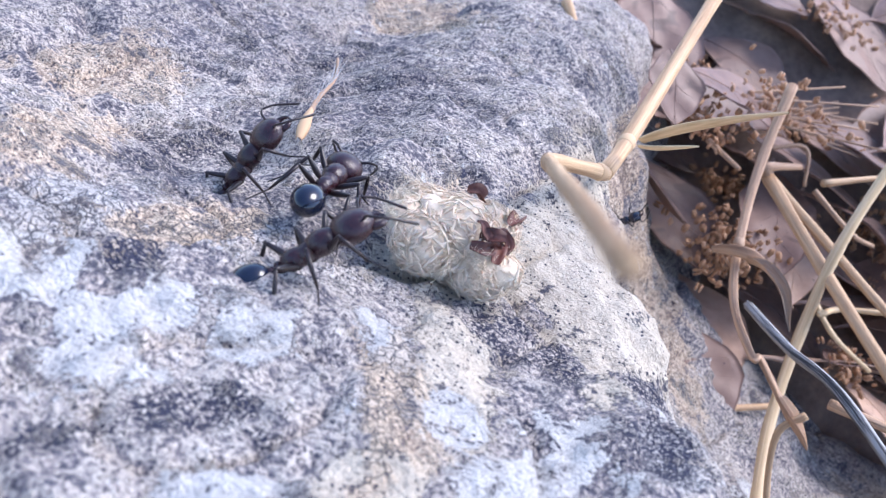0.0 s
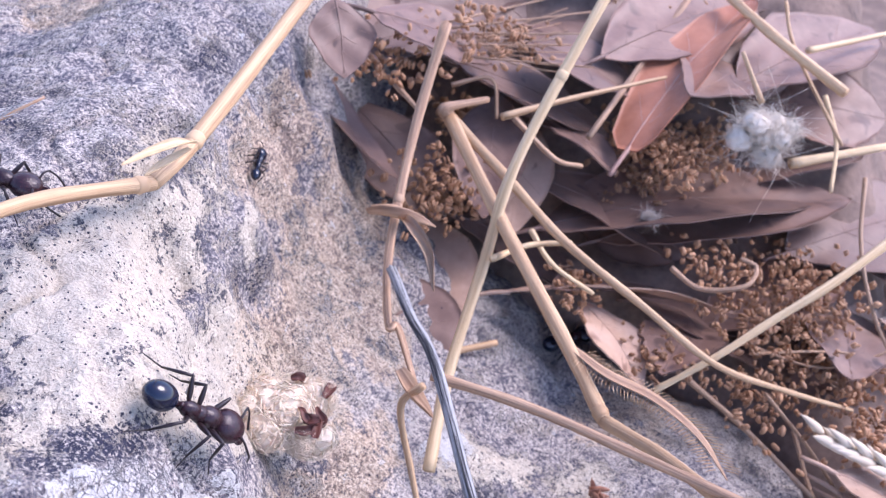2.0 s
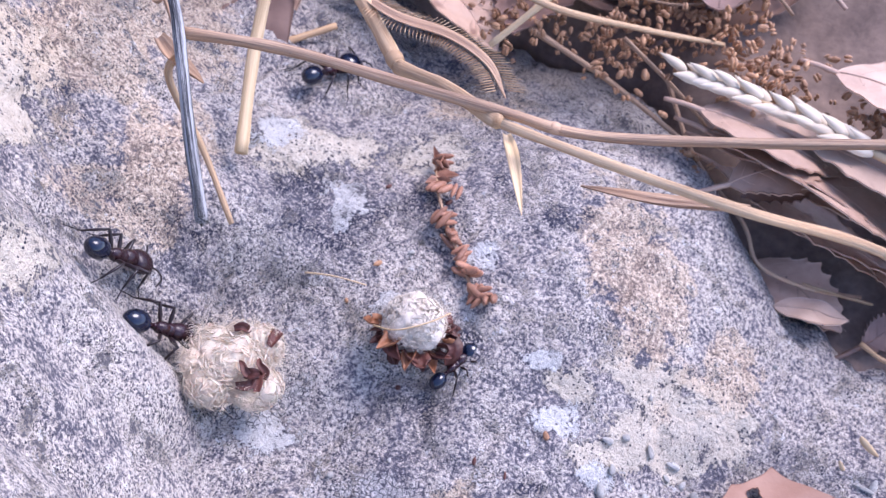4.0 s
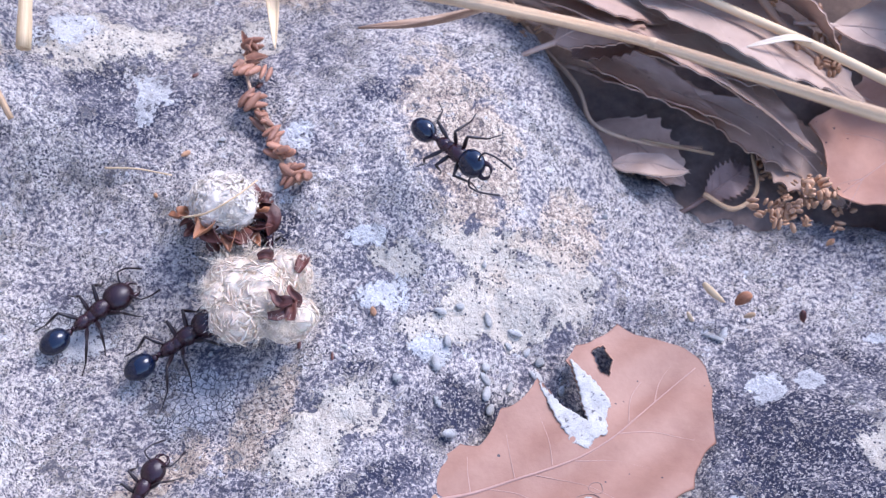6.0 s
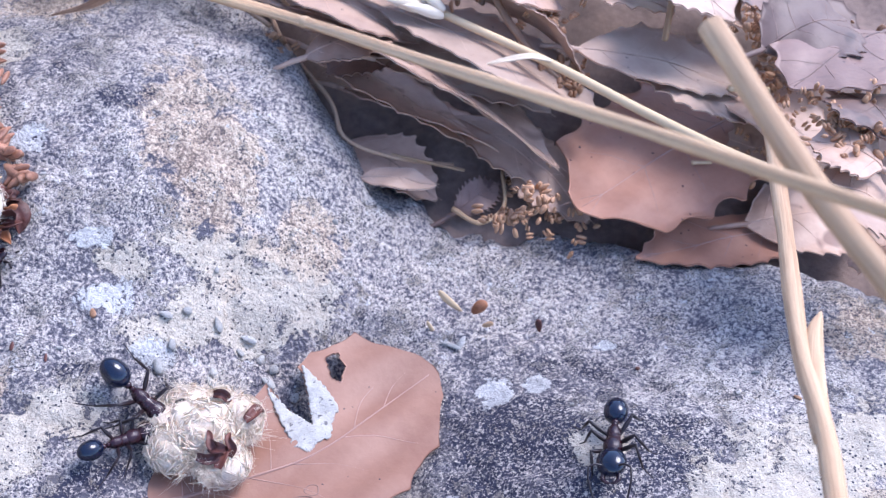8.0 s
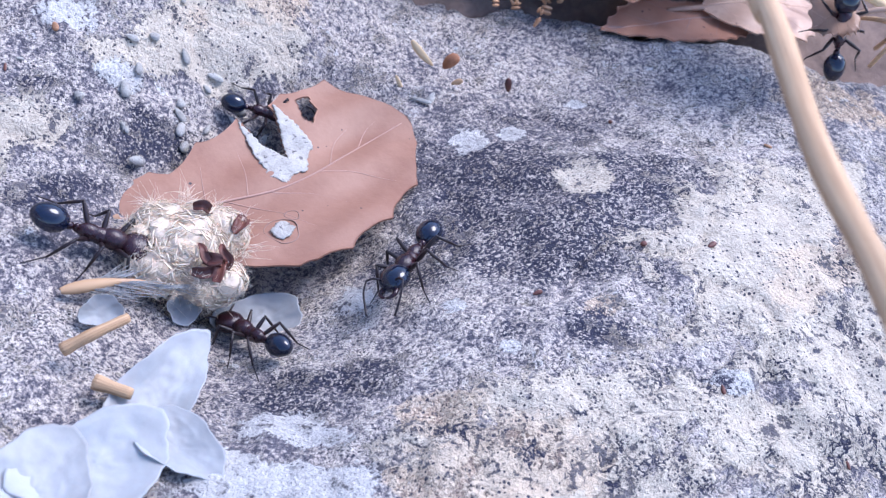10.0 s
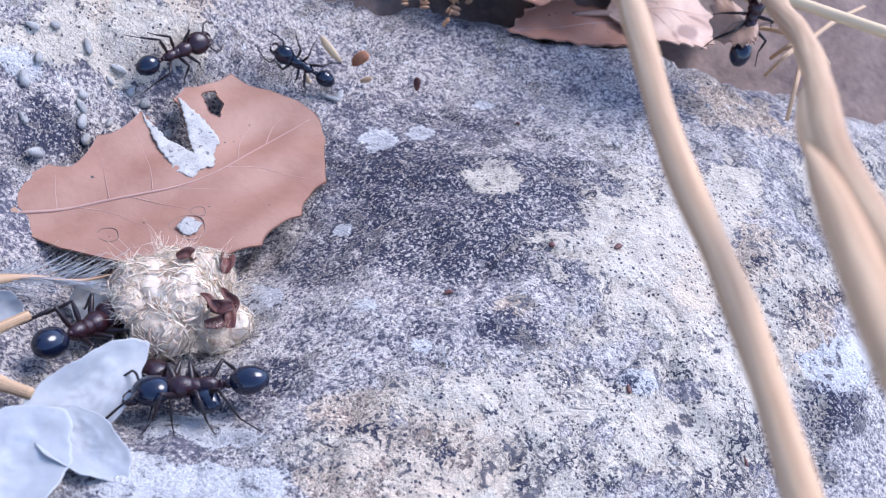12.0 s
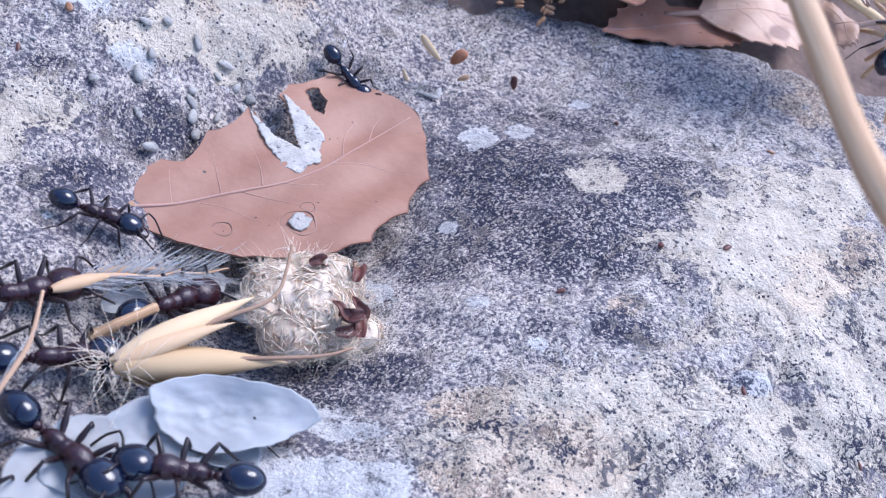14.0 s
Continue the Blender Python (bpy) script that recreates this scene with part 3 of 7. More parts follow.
SLAB_WORM = [(27.0, -23.8, 3.7, 2.1, 16, 1.0), (21.0, -28.5, 7.4, 3.2, 6, 1.0), (39.3, -27.3, 9.6, 3.3, 10, 1.0), (48.0, -12.3, 10.2, 5.1, 51, 1.0), (9.6, -29.4, 3.9,
    2.3, -3, 1.0), (33.2, -22.1, 4.3, 1.8, 8, 1.0), (62.3, 7.1, 10.3, 4.1, 41, 1.0)]
# boulder cracks, and along the plate rim the dark shade under the ledge
CRACKS_AND_LEDGE_SHADE = [[(-109.0, -13.2), (-106.0, -10.1), (-99.9, -8.9), (-94.2, -7.7), (-90.5, -7.0)],
    [(-104.2, -20.5), (-103.4, -18.4), (-101.7, -14.1), (-99.0, -13.0)],
    [(-98.5, -23.6), (-98.8, -20.4), (-97.7, -16.4)],
    [(-92.4, -15.7), (-89.2, -20.6), (-87.0, -23.8), (-84.9, -23.1)],
    [(-92.1, 2.7), (-87.6, 0.0), (-84.6, -1.0)],
    [(-75.0, -6.8), (-71.2, 0.8), (-68.8, 0.3)],
    [(-80.8, 22.5), (-79.7, 18.5), (-76.9, 12.0), (-74.5, 0.5), (-73.4, -1.7), (-71.4, -2.6)],
    [(-76.0, 22.7), (-73.6, 21.5), (-72.2, 20.1), (-72.2, 15.4)],
    [(-77.5, 18.1), (-74.6, 12.8), (-73.1, 8.2)],
    [(-81.5, 38.0), (-79.1, 31.6), (-79.4, 28.7)],
    [(-66.5, -5.6), (-69.2, -3.6), (-71.4, -2.6)],
    [(-60.6, 0.6), (-60.1, -1.4), (-57.8, -0.2), (-54.7, 6.4)],
    [(-76.2, 22.1), (-73.2, 20.2), (-72.5, 16.8)],
    [(-69.0, 6.0), (-67.3, 8.6), (-62.9, 3.9), (-60.6, 0.6)]]
STONE_CRACKS = [[(5.6, -32.0), (7.6, -29.6), (9.8, -28.2), (12.2, -29.0), (12.9, -31.4), (11.8, -34.4)],
    [(15.4, -28.4), (17.3, -29.5), (19.9, -28.0), (25.1, -25.9), (29.7, -25.1)],
    [(23.6, -25.6), (26.9, -23.6), (28.7, -25.9), (26.8, -27.6)],
    [(21.4, -31.3), (19.4, -33.6), (20.2, -35.2)],
    [(9.4, -28.6), (8.9, -30.7), (7.5, -31.4)],
    [(33.9, -26.7), (38.0, -27.6), (44.9, -27.5), (48.3, -30.6)],
    [(49.7, -2.7), (51.8, -7.5), (48.2, -13.1), (51.4, -15.8)],
    [(16.4, -30.5), (19.7, -29.7), (20.1, -30.6)],
    [(29.1, -31.4), (32.2, -31.8), (36.1, -30.7)],
    [(-36.1, -6.9), (-33.5, -3.6), (-29.5, -1.8), (-25.7, -1.1), (-21.5, -0.3)],
    [(-42.5, -5.6), (-38.6, -5.9), (-36.1, -6.9)],
    [(-19.9, -10.2), (-17.8, -5.6), (-12.6, -0.5), (-7.8, 4.1)]]
PATCHES = {"white": BOULDER_WHITE + SLAB_WHITE, "cream": BOULDER_CREAM + SLAB_CREAM, "ochre": BOULDER_OCHRE + SLAB_OCHRE,
           "dark": BOULDER_DARK + SLAB_DARK, "crackle": BOULDER_CRACKLE + SLAB_CRACKLE, "worm": SLAB_WORM}
boulder = tagged(sheet("boulder", stretched(-135, -52, 0.4, -220, -38), stretched(-45, 75, 0.4, -140, 120), boulder_top, ROCK, PATCHES, CRACKS_AND_LEDGE_SHADE),
                 "weathered limestone boulder with pale and black lichen", "rock", kind="structure")
lower_stone = tagged(sheet("lower_stone", stretched(-66, 66, 0.4, -80, 190), stretched(-45, 68, 0.4, -140, 72), stone_top, ROCK, PATCHES, STONE_CRACKS),
                     "broad limestone slab crusted with lichen", "rock", kind="structure")
ground = tagged(sheet("ground", stretched(-110, 110, 2.0, -40000, 40000), stretched(20, 130, 2.0, -40000, 40000), ground_top, SOIL),
                "dark dry soil under leaf litter", "ground", kind="structure")

# ---------------------------------------------------------------- dry leaves
def leaf_blade(length, upper, lower, bend, arch, teeth, depth, seed, cut=None, nu=64, nv=22):
    """Two skins of a leaf along +x, z up. upper and lower give the half widths; cut(u, v) leaves holes."""
    rnd = random.Random(seed)
    ph = [rnd.uniform(0, 6.3) for _ in range(4)]
    verts = []
    for layer in (0.09, -0.09):
        for i in range(nu):
            u = i / (nu - 1)
            saw = depth * (abs(2 * ((u * teeth) % 1.0) - 1) ** 2.2 - 0.3) if 0.04 < u < 0.97 else 0
            for j in range(nv):
                w = 2 * j / (nv - 1) - 1
                reach = upper(u) if w > 0 else lower(u)
                y = w * (reach + saw * abs(w) ** 6)
                x = u * length + 0.4 * saw * abs(w) ** 6
                z = leaf_z(bend, arch, u, y) + 0.02 * math.sin(u * 9 + ph[0]) * w + 0.015 * math.sin(u * 17 + ph[1] + 2 * w)
                verts.append((x, y, z + layer))
    faces, n = [], nu * nv
    keep = set()
    for i in range(nu - 1):
        for j in range(nv - 1):
            a = i * nv + j
            q = (a, a + nv, a + nv + 1, a + 1)
            if cut:
                c = [sum(verts[k][d] for k in q) / 4 for d in (0, 1)]
                if cut(c[0], c[1]):
                    continue
            keep.add((i, j))
            faces.append(q)
            faces.append(tuple(k + n for k in q[::-1]))
    for i, j in keep:
        a = i * nv + j
        for other, e in (((i - 1, j), (a, a + 1)), ((i + 1, j), (a + nv + 1, a + nv)), ((i, j - 1), (a + nv, a)), ((i, j + 1), (a + 1, a + nv + 1))):
            if other not in keep:
                faces.append((e[1], e[0], e[0] + n, e[1] + n))
    return verts, faces


def profile(stops):
    xs, ys = zip(*stops)
    return lambda u: float(np.interp(u, xs, ys))


def basis_between(base, tip, roll):
    """A pose at base whose x axis points to tip; roll turns the blade about it."""
    x = (Vector(tip) - Vector(base)).normalized()
    y = Vector((0, 0, 1)).cross(x).normalized()
    z = x.cross(y)
    m = Matrix((x, y, z)).transposed().to_4x4()
    m.translation = Vector(base) * MM
    return m @ pose(0, 0, 0, roll)


def leaf_z(bend, arch, u, y):
    """Height of a blade: bent along its length, and curled up towards either edge (arch: one value, or upper and lower)."""
    a = arch if isinstance(arch, (int, float)) else arch[0 if y > 0 else 1]
    crumple = 0.16 * math.sin(6.1 * u + 0.9 * y) + 0.10 * math.sin(13 * u - 1.3 * y + 1)
    return bend * 4 * u * (1 - u) + a * (abs(y) / 6) ** 1.6 + crumple


def veins_on(ob, length, half, bend, arch, count, material):
    mid = [(u * length, 0, leaf_z(bend, arch, u, 0) + 0.10) for u in np.linspace(0, 0.98, 22)]
    v, f = tube(mid, np.linspace(0.13, 0.04, 22), 6)
    mesh_object("midrib", v, f, material, ob, "paler raised midrib")
    for k in range(count):
        u = 0.12 + 0.74 * k / max(count - 1, 1)
        for s in (1, -1):
            r = half[0 if s > 0 else 1](min(u + 0.16, 0.97)) * 0.82
            pts = []
            for q in np.linspace(0, 1, 10):
                uu = u + 0.17 * q
                pts.append((uu * length, s * r * q, leaf_z(bend, arch, uu, s * r * q) + 0.075))
            v, f = tube(pts, np.linspace(0.06, 0.02, 10), 5)
            mesh_object("side_vein", v, f, material, ob)


def leaf(name, base, tip, wide, material, label, roll=0, bend=1.0, arch=0.5, teeth=11, depth=0.6, seed=1, veins=5, stalk=True, vein_material=None, group="", broad=False):
    """An oak leaf from its base to its tip."""
    length = (Vector(tip) - Vector(base)).length
    rnd = random.Random(seed)
    a, b = 0.5 * wide * rnd.uniform(0.92, 1.08), 0.5 * wide * rnd.uniform(0.92, 1.08)
    shape = [(0, 0.06), (0.08, 0.34), (0.2, 0.68), (0.38, 0.95), (0.5, 1.0), (0.66, 0.9), (0.82, 0.6), (0.93, 0.28), (1, 0.02)]
    if broad:
        shape = [(0, 0.3), (0.06, 0.62), (0.18, 0.9), (0.36, 1.0), (0.58, 0.98), (0.76, 0.8), (0.9, 0.5), (0.97, 0.22), (1, 0.02)]
    shape = [(u, w * rnd.uniform(0.93, 1.07)) for u, w in shape]
    up, low = profile([(u, w * a) for u, w in shape]), profile([(u, w * b) for u, w in shape])
    v, f = leaf_blade(length, up, low, bend, arch, teeth, depth, seed, nu=52, nv=16)
    ob = mesh_object(name, v, f, material)
    ob.matrix_basis = basis_between(base, tip, roll)
    veins_on(ob, length, (up, low), bend, arch, veins, vein_material or material)
    if stalk:
        v, f = tube(smooth_line([(0.8, 0, 0.1), (-1.5, 0.1, -0.1), (-4.0, 0.5, -0.8)], 4), np.linspace(0.34, 0.26, 9), 6)
        mesh_object("stalk", v, f, vein_material or material, ob)
    return tagged(ob, label, "leaf", group)


# ---------------------------------------------------------------- stems
def streaks(ob, where):
    """Coordinates that run slowly along a fibre and fast round it, for its grain."""
    ob.data.attributes.new("streak", "FLOAT_VECTOR", "POINT").data.foreach_set("vector", (np.array(where, float) * MM).ravel())


def stem(name, points, r0, r1, material, label, category="straw", nodes=(), ribs=0.0, seed=1, node_material=None, sides=10, hollow=False):
    """A dry stalk along the points; nodes are the joints, as shares of its length."""
    line = smooth_line(points, 8)
    n = len(line)
    rnd = random.Random(seed)
    base = line[0].copy()
    radii = [0.78 * (r0 + (r1 - r0) * k / (n - 1)) * (1 + 0.05 * math.sin(k * 0.9 + seed) + rnd.uniform(-0.03, 0.03)) for k in range(n)]
    v, f = tube([p - base for p in line], radii, sides, not hollow)
    if ribs:
        v = [p + (p - (line[k // sides] - base)) * ribs * (1 if (k % sides) % 2 else -1) for k, p in enumerate(v)]
    ob = mesh_object(name, v, f, material)
    streaks(ob, [(2.6 * math.cos(2 * math.pi * (k % sides) / sides), 2.6 * math.sin(2 * math.pi * (k % sides) / sides), 0.10 * (line[k // sides] - base).length) for k in range(len(v))])
    place(ob, *base)
    for share in nodes:
        k = min(max(int(share * (n - 1)), 1), n - 2)
        c, d = line[k] - base, (line[k + 1] - line[k - 1]).normalized()
        r = radii[k]
        v, f = tube([c - d * 0.9 * r, c - d * 0.4 * r, c, c + d * 0.5 * r, c + d * 0.9 * r], [1.0 * r, 1.06 * r, 1.16 * r, 1.08 * r, 1.0 * r], sides)
        mesh_object("joint", v, f, node_material or material, ob, "swollen ring at a joint")
    return tagged(ob, label, category)


def ribbon(name, points, wide, material, label="", parent=None, category="", curl=0.35, twist=0.0, seed=1):
    """A thin dry strip, such as a grass blade or a husk, gutter-shaped across."""
    line = smooth_line(points, 6)
    n = len(line)
    base = Vector((0, 0, 0)) if parent else line[0].copy()
    verts = []
    for skin in (0.06, -0.06):
        for k, p in enumerate(line):
            ahead = (line[min(k + 1, n - 1)] - line[max(k - 1, 0)]).normalized()
            side = ahead.cross(Vector((0, 0, 1))).normalized()
            side = Matrix.Rotation(radians(twist) * k / n, 3, ahead) @ side
            up = side.cross(ahead)
            w = wide * (0.35 + 0.65 * math.sin(math.pi * min(0.5, 0.12 + 0.8 * k / n))) * (1 - (k / (n - 1)) ** 3 * 0.95)
            for j in range(5):
                q = j / 2 - 1
                verts.append(p - base + side * q * w / 2 + up * (curl * w * q * q + skin))
    faces = []
    for k in range(n - 1):
        for j in range(4):
            a = k * 5 + j
            faces += [(a, a + 1, a + 6, a + 5), (a + n * 5 + 5, a + n * 5 + 6, a + n * 5 + 1, a + n * 5)]
        for j in (0, 4):
            a = k * 5 + j
            faces.append((a, a + 5, a + 5 + n * 5, a + n * 5) if j == 0 else (a + n * 5, a + 5 + n * 5, a + 5, a))
    ob = mesh_object(name, verts, faces, material, parent, label if parent else "")
    streaks(ob, [(0.9 * (k % 5), 0.3, 0.09 * p.length) for k, p in enumerate(verts)])
    if not parent:
        place(ob, *base)
        tagged(ob, label, category)
    return ob


# ---------------------------------------------------------------- catkin crumbs
def crumbs(name, center, spread, count, seed, label, size=0.6, flat=0.5, line=None):
    """A heap of dry catkin scales, each a split little cup."""
    rnd = random.Random(seed)
    verts, faces = [], []
    for k in range(int(1.6 * count)):
        if line:
            q = rnd.random() * (len(line) - 1)
            a, b = Vector(line[int(q)]), Vector(line[int(q) + 1])
            c = a.lerp(b, q % 1) + Vector((rnd.gauss(0, spread), rnd.gauss(0, spread), abs(rnd.gauss(0, spread * flat))))
            c -= Vector(center)
        else:
            c = Vector((rnd.gauss(0, spread), rnd.gauss(0, spread), abs(rnd.gauss(0, spread * flat)) - 0.2))
        r = size * rnd.uniform(0.6, 1.25)
        turn = Euler([rnd.uniform(0, 6.3) for _ in range(3)]).to_matrix()
        for half in (1, -1):
            v, f = ball((0, 0, 0), (0.85 * r, 0.36 * r, 0.55 * r), 5, 7, lambda u: 1 - 0.3 * u)
            v = [c + turn @ (Vector(p) + Vector((0, half * 0.36 * r, 0))) for p in v]
            base = len(verts)
            verts += v
            faces += [tuple(i + base for i in q) for q in f]
    ob = mesh_object(name, verts, faces, SEED)
    place(ob, *center)
    return tagged(ob, label, "catkin", kind="stuff")

# ---------------------------------------------------------------- the litter behind the stone
leaf("oak_leaf", (43.0, 44.5, 8.0), (24.0, 27.5, 6.8), 20, LEAF_ROSE_LIT, "dry reddish oak leaf with spiny edge lying on litter", roll=0, bend=0.8, arch=0.15, teeth=5, depth=1.6, seed=3, veins=4, broad=True, vein_material=VEIN, group='fallen oak leaves')
leaf("oak_leaf", (51.9, 33.2, 3.0), (30.3, 23.7, 4.5), 10, LEAF_ROSE_LIT, "dry reddish oak leaf tucked under another leaf", roll=8, bend=0.5, seed=4, vein_material=VEIN, group='fallen oak leaves')
leaf("oak_leaf", (-6.8, 46.1, 12.0), (21.9, 32.1, 8.0), 13, LEAF_BROWN, "long curled brown leaf at the edge of the stone", roll=-28, bend=2.5, arch=1.2, teeth=9, depth=0.8, seed=5, group='fallen oak leaves')
leaf("oak_leaf", (-8.7, 44.8, 15.0), (16.0, 34.5, 11.0), 12, LEAF_BROWN, "brown curled oak leaf in a stack", roll=-20, bend=2.0, arch=1.0, seed=6, group='fallen oak leaves')
leaf("oak_leaf", (1.5, 45.4, 16.0), (26.1, 35.9, 12.0), 15, LEAF_PALE, "greyish brown serrated oak leaf", roll=-14, bend=1.5, arch=0.6, teeth=10, depth=1.1, seed=7, group='fallen oak leaves')
leaf("oak_leaf", (-5.7, 39.3, 13.0), (4.1, 42.8, 15.0), 9, LEAF_BROWN, "small brown leaf fragment in the litter", roll=-10, seed=8, group='fallen oak leaves')
leaf("oak_leaf", (17.0, 56.2, 18.0), (34.0, 50.2, 17.0), 13, LEAF_PALE, "pale grey torn leaf", roll=-8, bend=0.8, teeth=8, depth=1.3, seed=9, group='fallen oak leaves')
leaf("oak_leaf", (44.6, 40.8, 11.0), (26.3, 45.6, 14.0), 14, LEAF_PALE, "mauve brown dry oak leaf", roll=6, bend=1.2, arch=0.5, teeth=9, depth=1.0, seed=10, group='fallen oak leaves')
leaf("oak_leaf", (36.1, 57.1, 20.0), (50.1, 51.9, 18.0), 14, LEAF_MAUVE_DIM, "grey dry leaf in the litter", roll=0, seed=11, group='fallen oak leaves')
leaf("oak_leaf", (1.3, 30.2, 5.2), (9.3, 30.0, 5.6), 4.0, LEAF_PALE, "small oval olive brown leaf on the stone edge", roll=-6, bend=0.6, teeth=1, depth=0, seed=12, veins=3, stalk=False, group='fallen oak leaves')
leaf("oak_leaf", (11.6, 29.4, 2.5), (16.2, 33.2, 4.0), 4, LEAF_MAUVE_DIM, "dark brown broken leaf in the crevice", roll=20, seed=13, group='fallen oak leaves')
leaf("oak_leaf", (51.6, 42.3, 9.0), (40.4, 36.2, 8.0), 9, LEAF_BROWN, "brown leaf under crumbs", roll=-10, seed=14, group='fallen oak leaves')
leaf("oak_leaf", (12.0, 49.4, 16.0), (24.1, 39.5, 14.0), 8, LEAF_BROWN, "narrow brown leaf seen edge on", roll=-50, bend=2, seed=15, group='fallen oak leaves')
leaf("oak_leaf", (-51.5, 64.1, 24.0), (-14.7, 86.3, 28.0), 19, LEAF_MAUVE_DIM, "large mauve brown leaf with rolled edge", roll=-12, bend=2.2, arch=1.0, teeth=1, depth=0.0, seed=16, group='fallen oak leaves')
leaf("oak_leaf", (-18.5, 76.7, 24.0), (6.6, 101.9, 24.0), 20, LEAF_MAUVE_DIM, "broad grey brown leaf", roll=5, bend=1.5, seed=17, teeth=1, depth=0, group='fallen oak leaves')
leaf("oak_leaf", (-69.8, 69.2, 16.0), (-58.0, 49.7, 14.0), 15, LEAF_BROWN, "grey brown leaf fallen beside the boulder", roll=10, bend=1.2, arch=0.6, teeth=1, depth=0, seed=18, group='fallen oak leaves')
leaf("oak_leaf", (-53.2, 56.9, 18.0), (-24.0, 65.3, 20.0), 6, LEAF_BROWN, "narrow brown leaf seen edge on", roll=-40, bend=1.8, arch=1, seed=19, teeth=1, depth=0, group='fallen oak leaves')
leaf("oak_leaf", (-43.7, 59.9, 18.0), (-33.3, 51.6, 15.0), 8, LEAF_BROWN, "pointed brown leaf tip at the stone edge", roll=-12, bend=1, seed=20, teeth=1, depth=0, stalk=False, group='fallen oak leaves')
leaf("oak_leaf", (-57.0, 78.2, 30.0), (-54.8, 59.9, 24.0), 9, LEAF_BROWN, "reddish brown leaf standing in the litter", roll=10, bend=1, seed=21, teeth=1, depth=0, group='fallen oak leaves')
leaf("oak_leaf", (3.7, 71.9, 18.0), (-4.4, 74.4, 20.0), 9, LEAF_BROWN, "dark curled brown leaf in litter", roll=20, seed=22, group='fallen oak leaves')
leaf("oak_leaf", (4.4, 46.4, 12.0), (-3.5, 40.8, 10.0), 8, LEAF_MAUVE_DIM, "pale brown leaf at the stone edge", roll=0, seed=23, group='fallen oak leaves')
leaf("oak_leaf", (-44.2, 68.9, 36.0), (-32.8, 100.5, 47.0), 9.5, LEAF_RUST, "rust red dry leaf rolled and standing on edge", roll=-28, bend=1.5, arch=1.9, broad=True, teeth=1, depth=0, seed=24, vein_material=VEIN, group='fallen oak leaves')
leaf("oak_leaf", (-86.8, 70.0, 36.0), (-69.3, 58.7, 28.0), 8, LEAF_MAUVE_DIM, "long rolled brown leaf beside the boulder", roll=-30, bend=-2, arch=1.4, teeth=1, depth=0, seed=25, group='fallen oak leaves')
leaf("oak_leaf", (-83.0, 64.4, 46.0), (-78.6, 58.0, 40.0), 8, LEAF_MAUVE_DIM, "mauve leaf hanging over the crevice", roll=0, bend=0.6, teeth=1, depth=0, seed=26, stalk=False, group='fallen oak leaves')
leaf("oak_leaf", (-62.3, 79.2, 32.0), (-58.4, 58.2, 27.0), 10, LEAF_MAUVE_DIM, "brown leaf under the straw joint", roll=12, bend=1.5, teeth=1, depth=0, seed=27, group='fallen oak leaves')
leaf("oak_leaf", (-55.4, 74.2, 33.0), (-44.6, 67.5, 33.0), 9, LEAF_MAUVE_DIM, "rounded grey brown leaf", roll=-15, bend=1.2, arch=1, teeth=1, depth=0, seed=28, group='fallen oak leaves')
leaf("oak_leaf", (-60.5, 80.6, 40.0), (-45.2, 79.5, 38.0), 16, LEAF_MAUVE_DIM, "dark grey leaf deep in the litter", roll=-6, seed=29, teeth=1, depth=0, group='fallen oak leaves')
leaf("oak_leaf", (-43.4, 68.7, 22.0), (-11.9, 85.3, 30.0), 16, LEAF_MAUVE_DIM, "mauve leaf below brown crumbs", roll=-8, seed=30, teeth=1, depth=0, bend=1.5, group='fallen oak leaves')
leaf("oak_leaf", (-68.0, 52.9, 18.0), (-57.1, 44.4, 13.0), 13, LEAF_MAUVE_DIM, "dull brown leaf wedged below the boulder", roll=14, seed=31, teeth=1, depth=0, group='fallen oak leaves')
leaf("oak_leaf", (-5.9, 46.1, 9.0), (12.9, 36.6, 6.0), 10, LEAF_BROWN, "brown dry oak leaf packed along the stone rim", roll=-18, bend=1.0, arch=0.4, teeth=8, depth=0.7, seed=200, group='fallen oak leaves')
leaf("oak_leaf", (-1.7, 42.4, 7.0), (18.7, 35.9, 5.0), 9, LEAF_BROWN, "brown dry oak leaf packed along the stone rim", roll=-25, bend=1.3, arch=0.6000000000000001, teeth=8, depth=0.7, seed=201, group='fallen oak leaves')
leaf("oak_leaf", (1.5, 41.8, 12.0), (21.2, 40.2, 9.0), 11, LEAF_PALE, "brown dry oak leaf packed along the stone rim", roll=-10, bend=1.6, arch=0.8, teeth=8, depth=0.7, seed=202, group='fallen oak leaves')
leaf("oak_leaf", (-10.1, 45.8, 17.0), (6.0, 43.0, 14.0), 12, LEAF_BROWN, "brown dry oak leaf packed along the stone rim", roll=-12, bend=1.0, arch=1.0, teeth=8, depth=0.7, seed=203, group='fallen oak leaves')
leaf("oak_leaf", (10.5, 40.8, 6.0), (24.2, 31.7, 4.0), 10, LEAF_BROWN, "brown dry oak leaf packed along the stone rim", roll=-8, bend=1.3, arch=0.4, teeth=8, depth=0.7, seed=204, group='fallen oak leaves')
leaf("oak_leaf", (16.9, 38.3, 5.0), (26.1, 29.6, 3.0), 9, LEAF_BROWN, "brown dry oak leaf packed along the stone rim", roll=5, bend=1.6, arch=0.6000000000000001, teeth=8, depth=0.7, seed=205, group='fallen oak leaves')
leaf("oak_leaf", (23.1, 43.8, 15.0), (43.0, 44.1, 12.0), 13, LEAF_PALE, "brown dry oak leaf packed along the stone rim", roll=-6, bend=1.0, arch=0.8, teeth=8, depth=0.7, seed=206, group='fallen oak leaves')
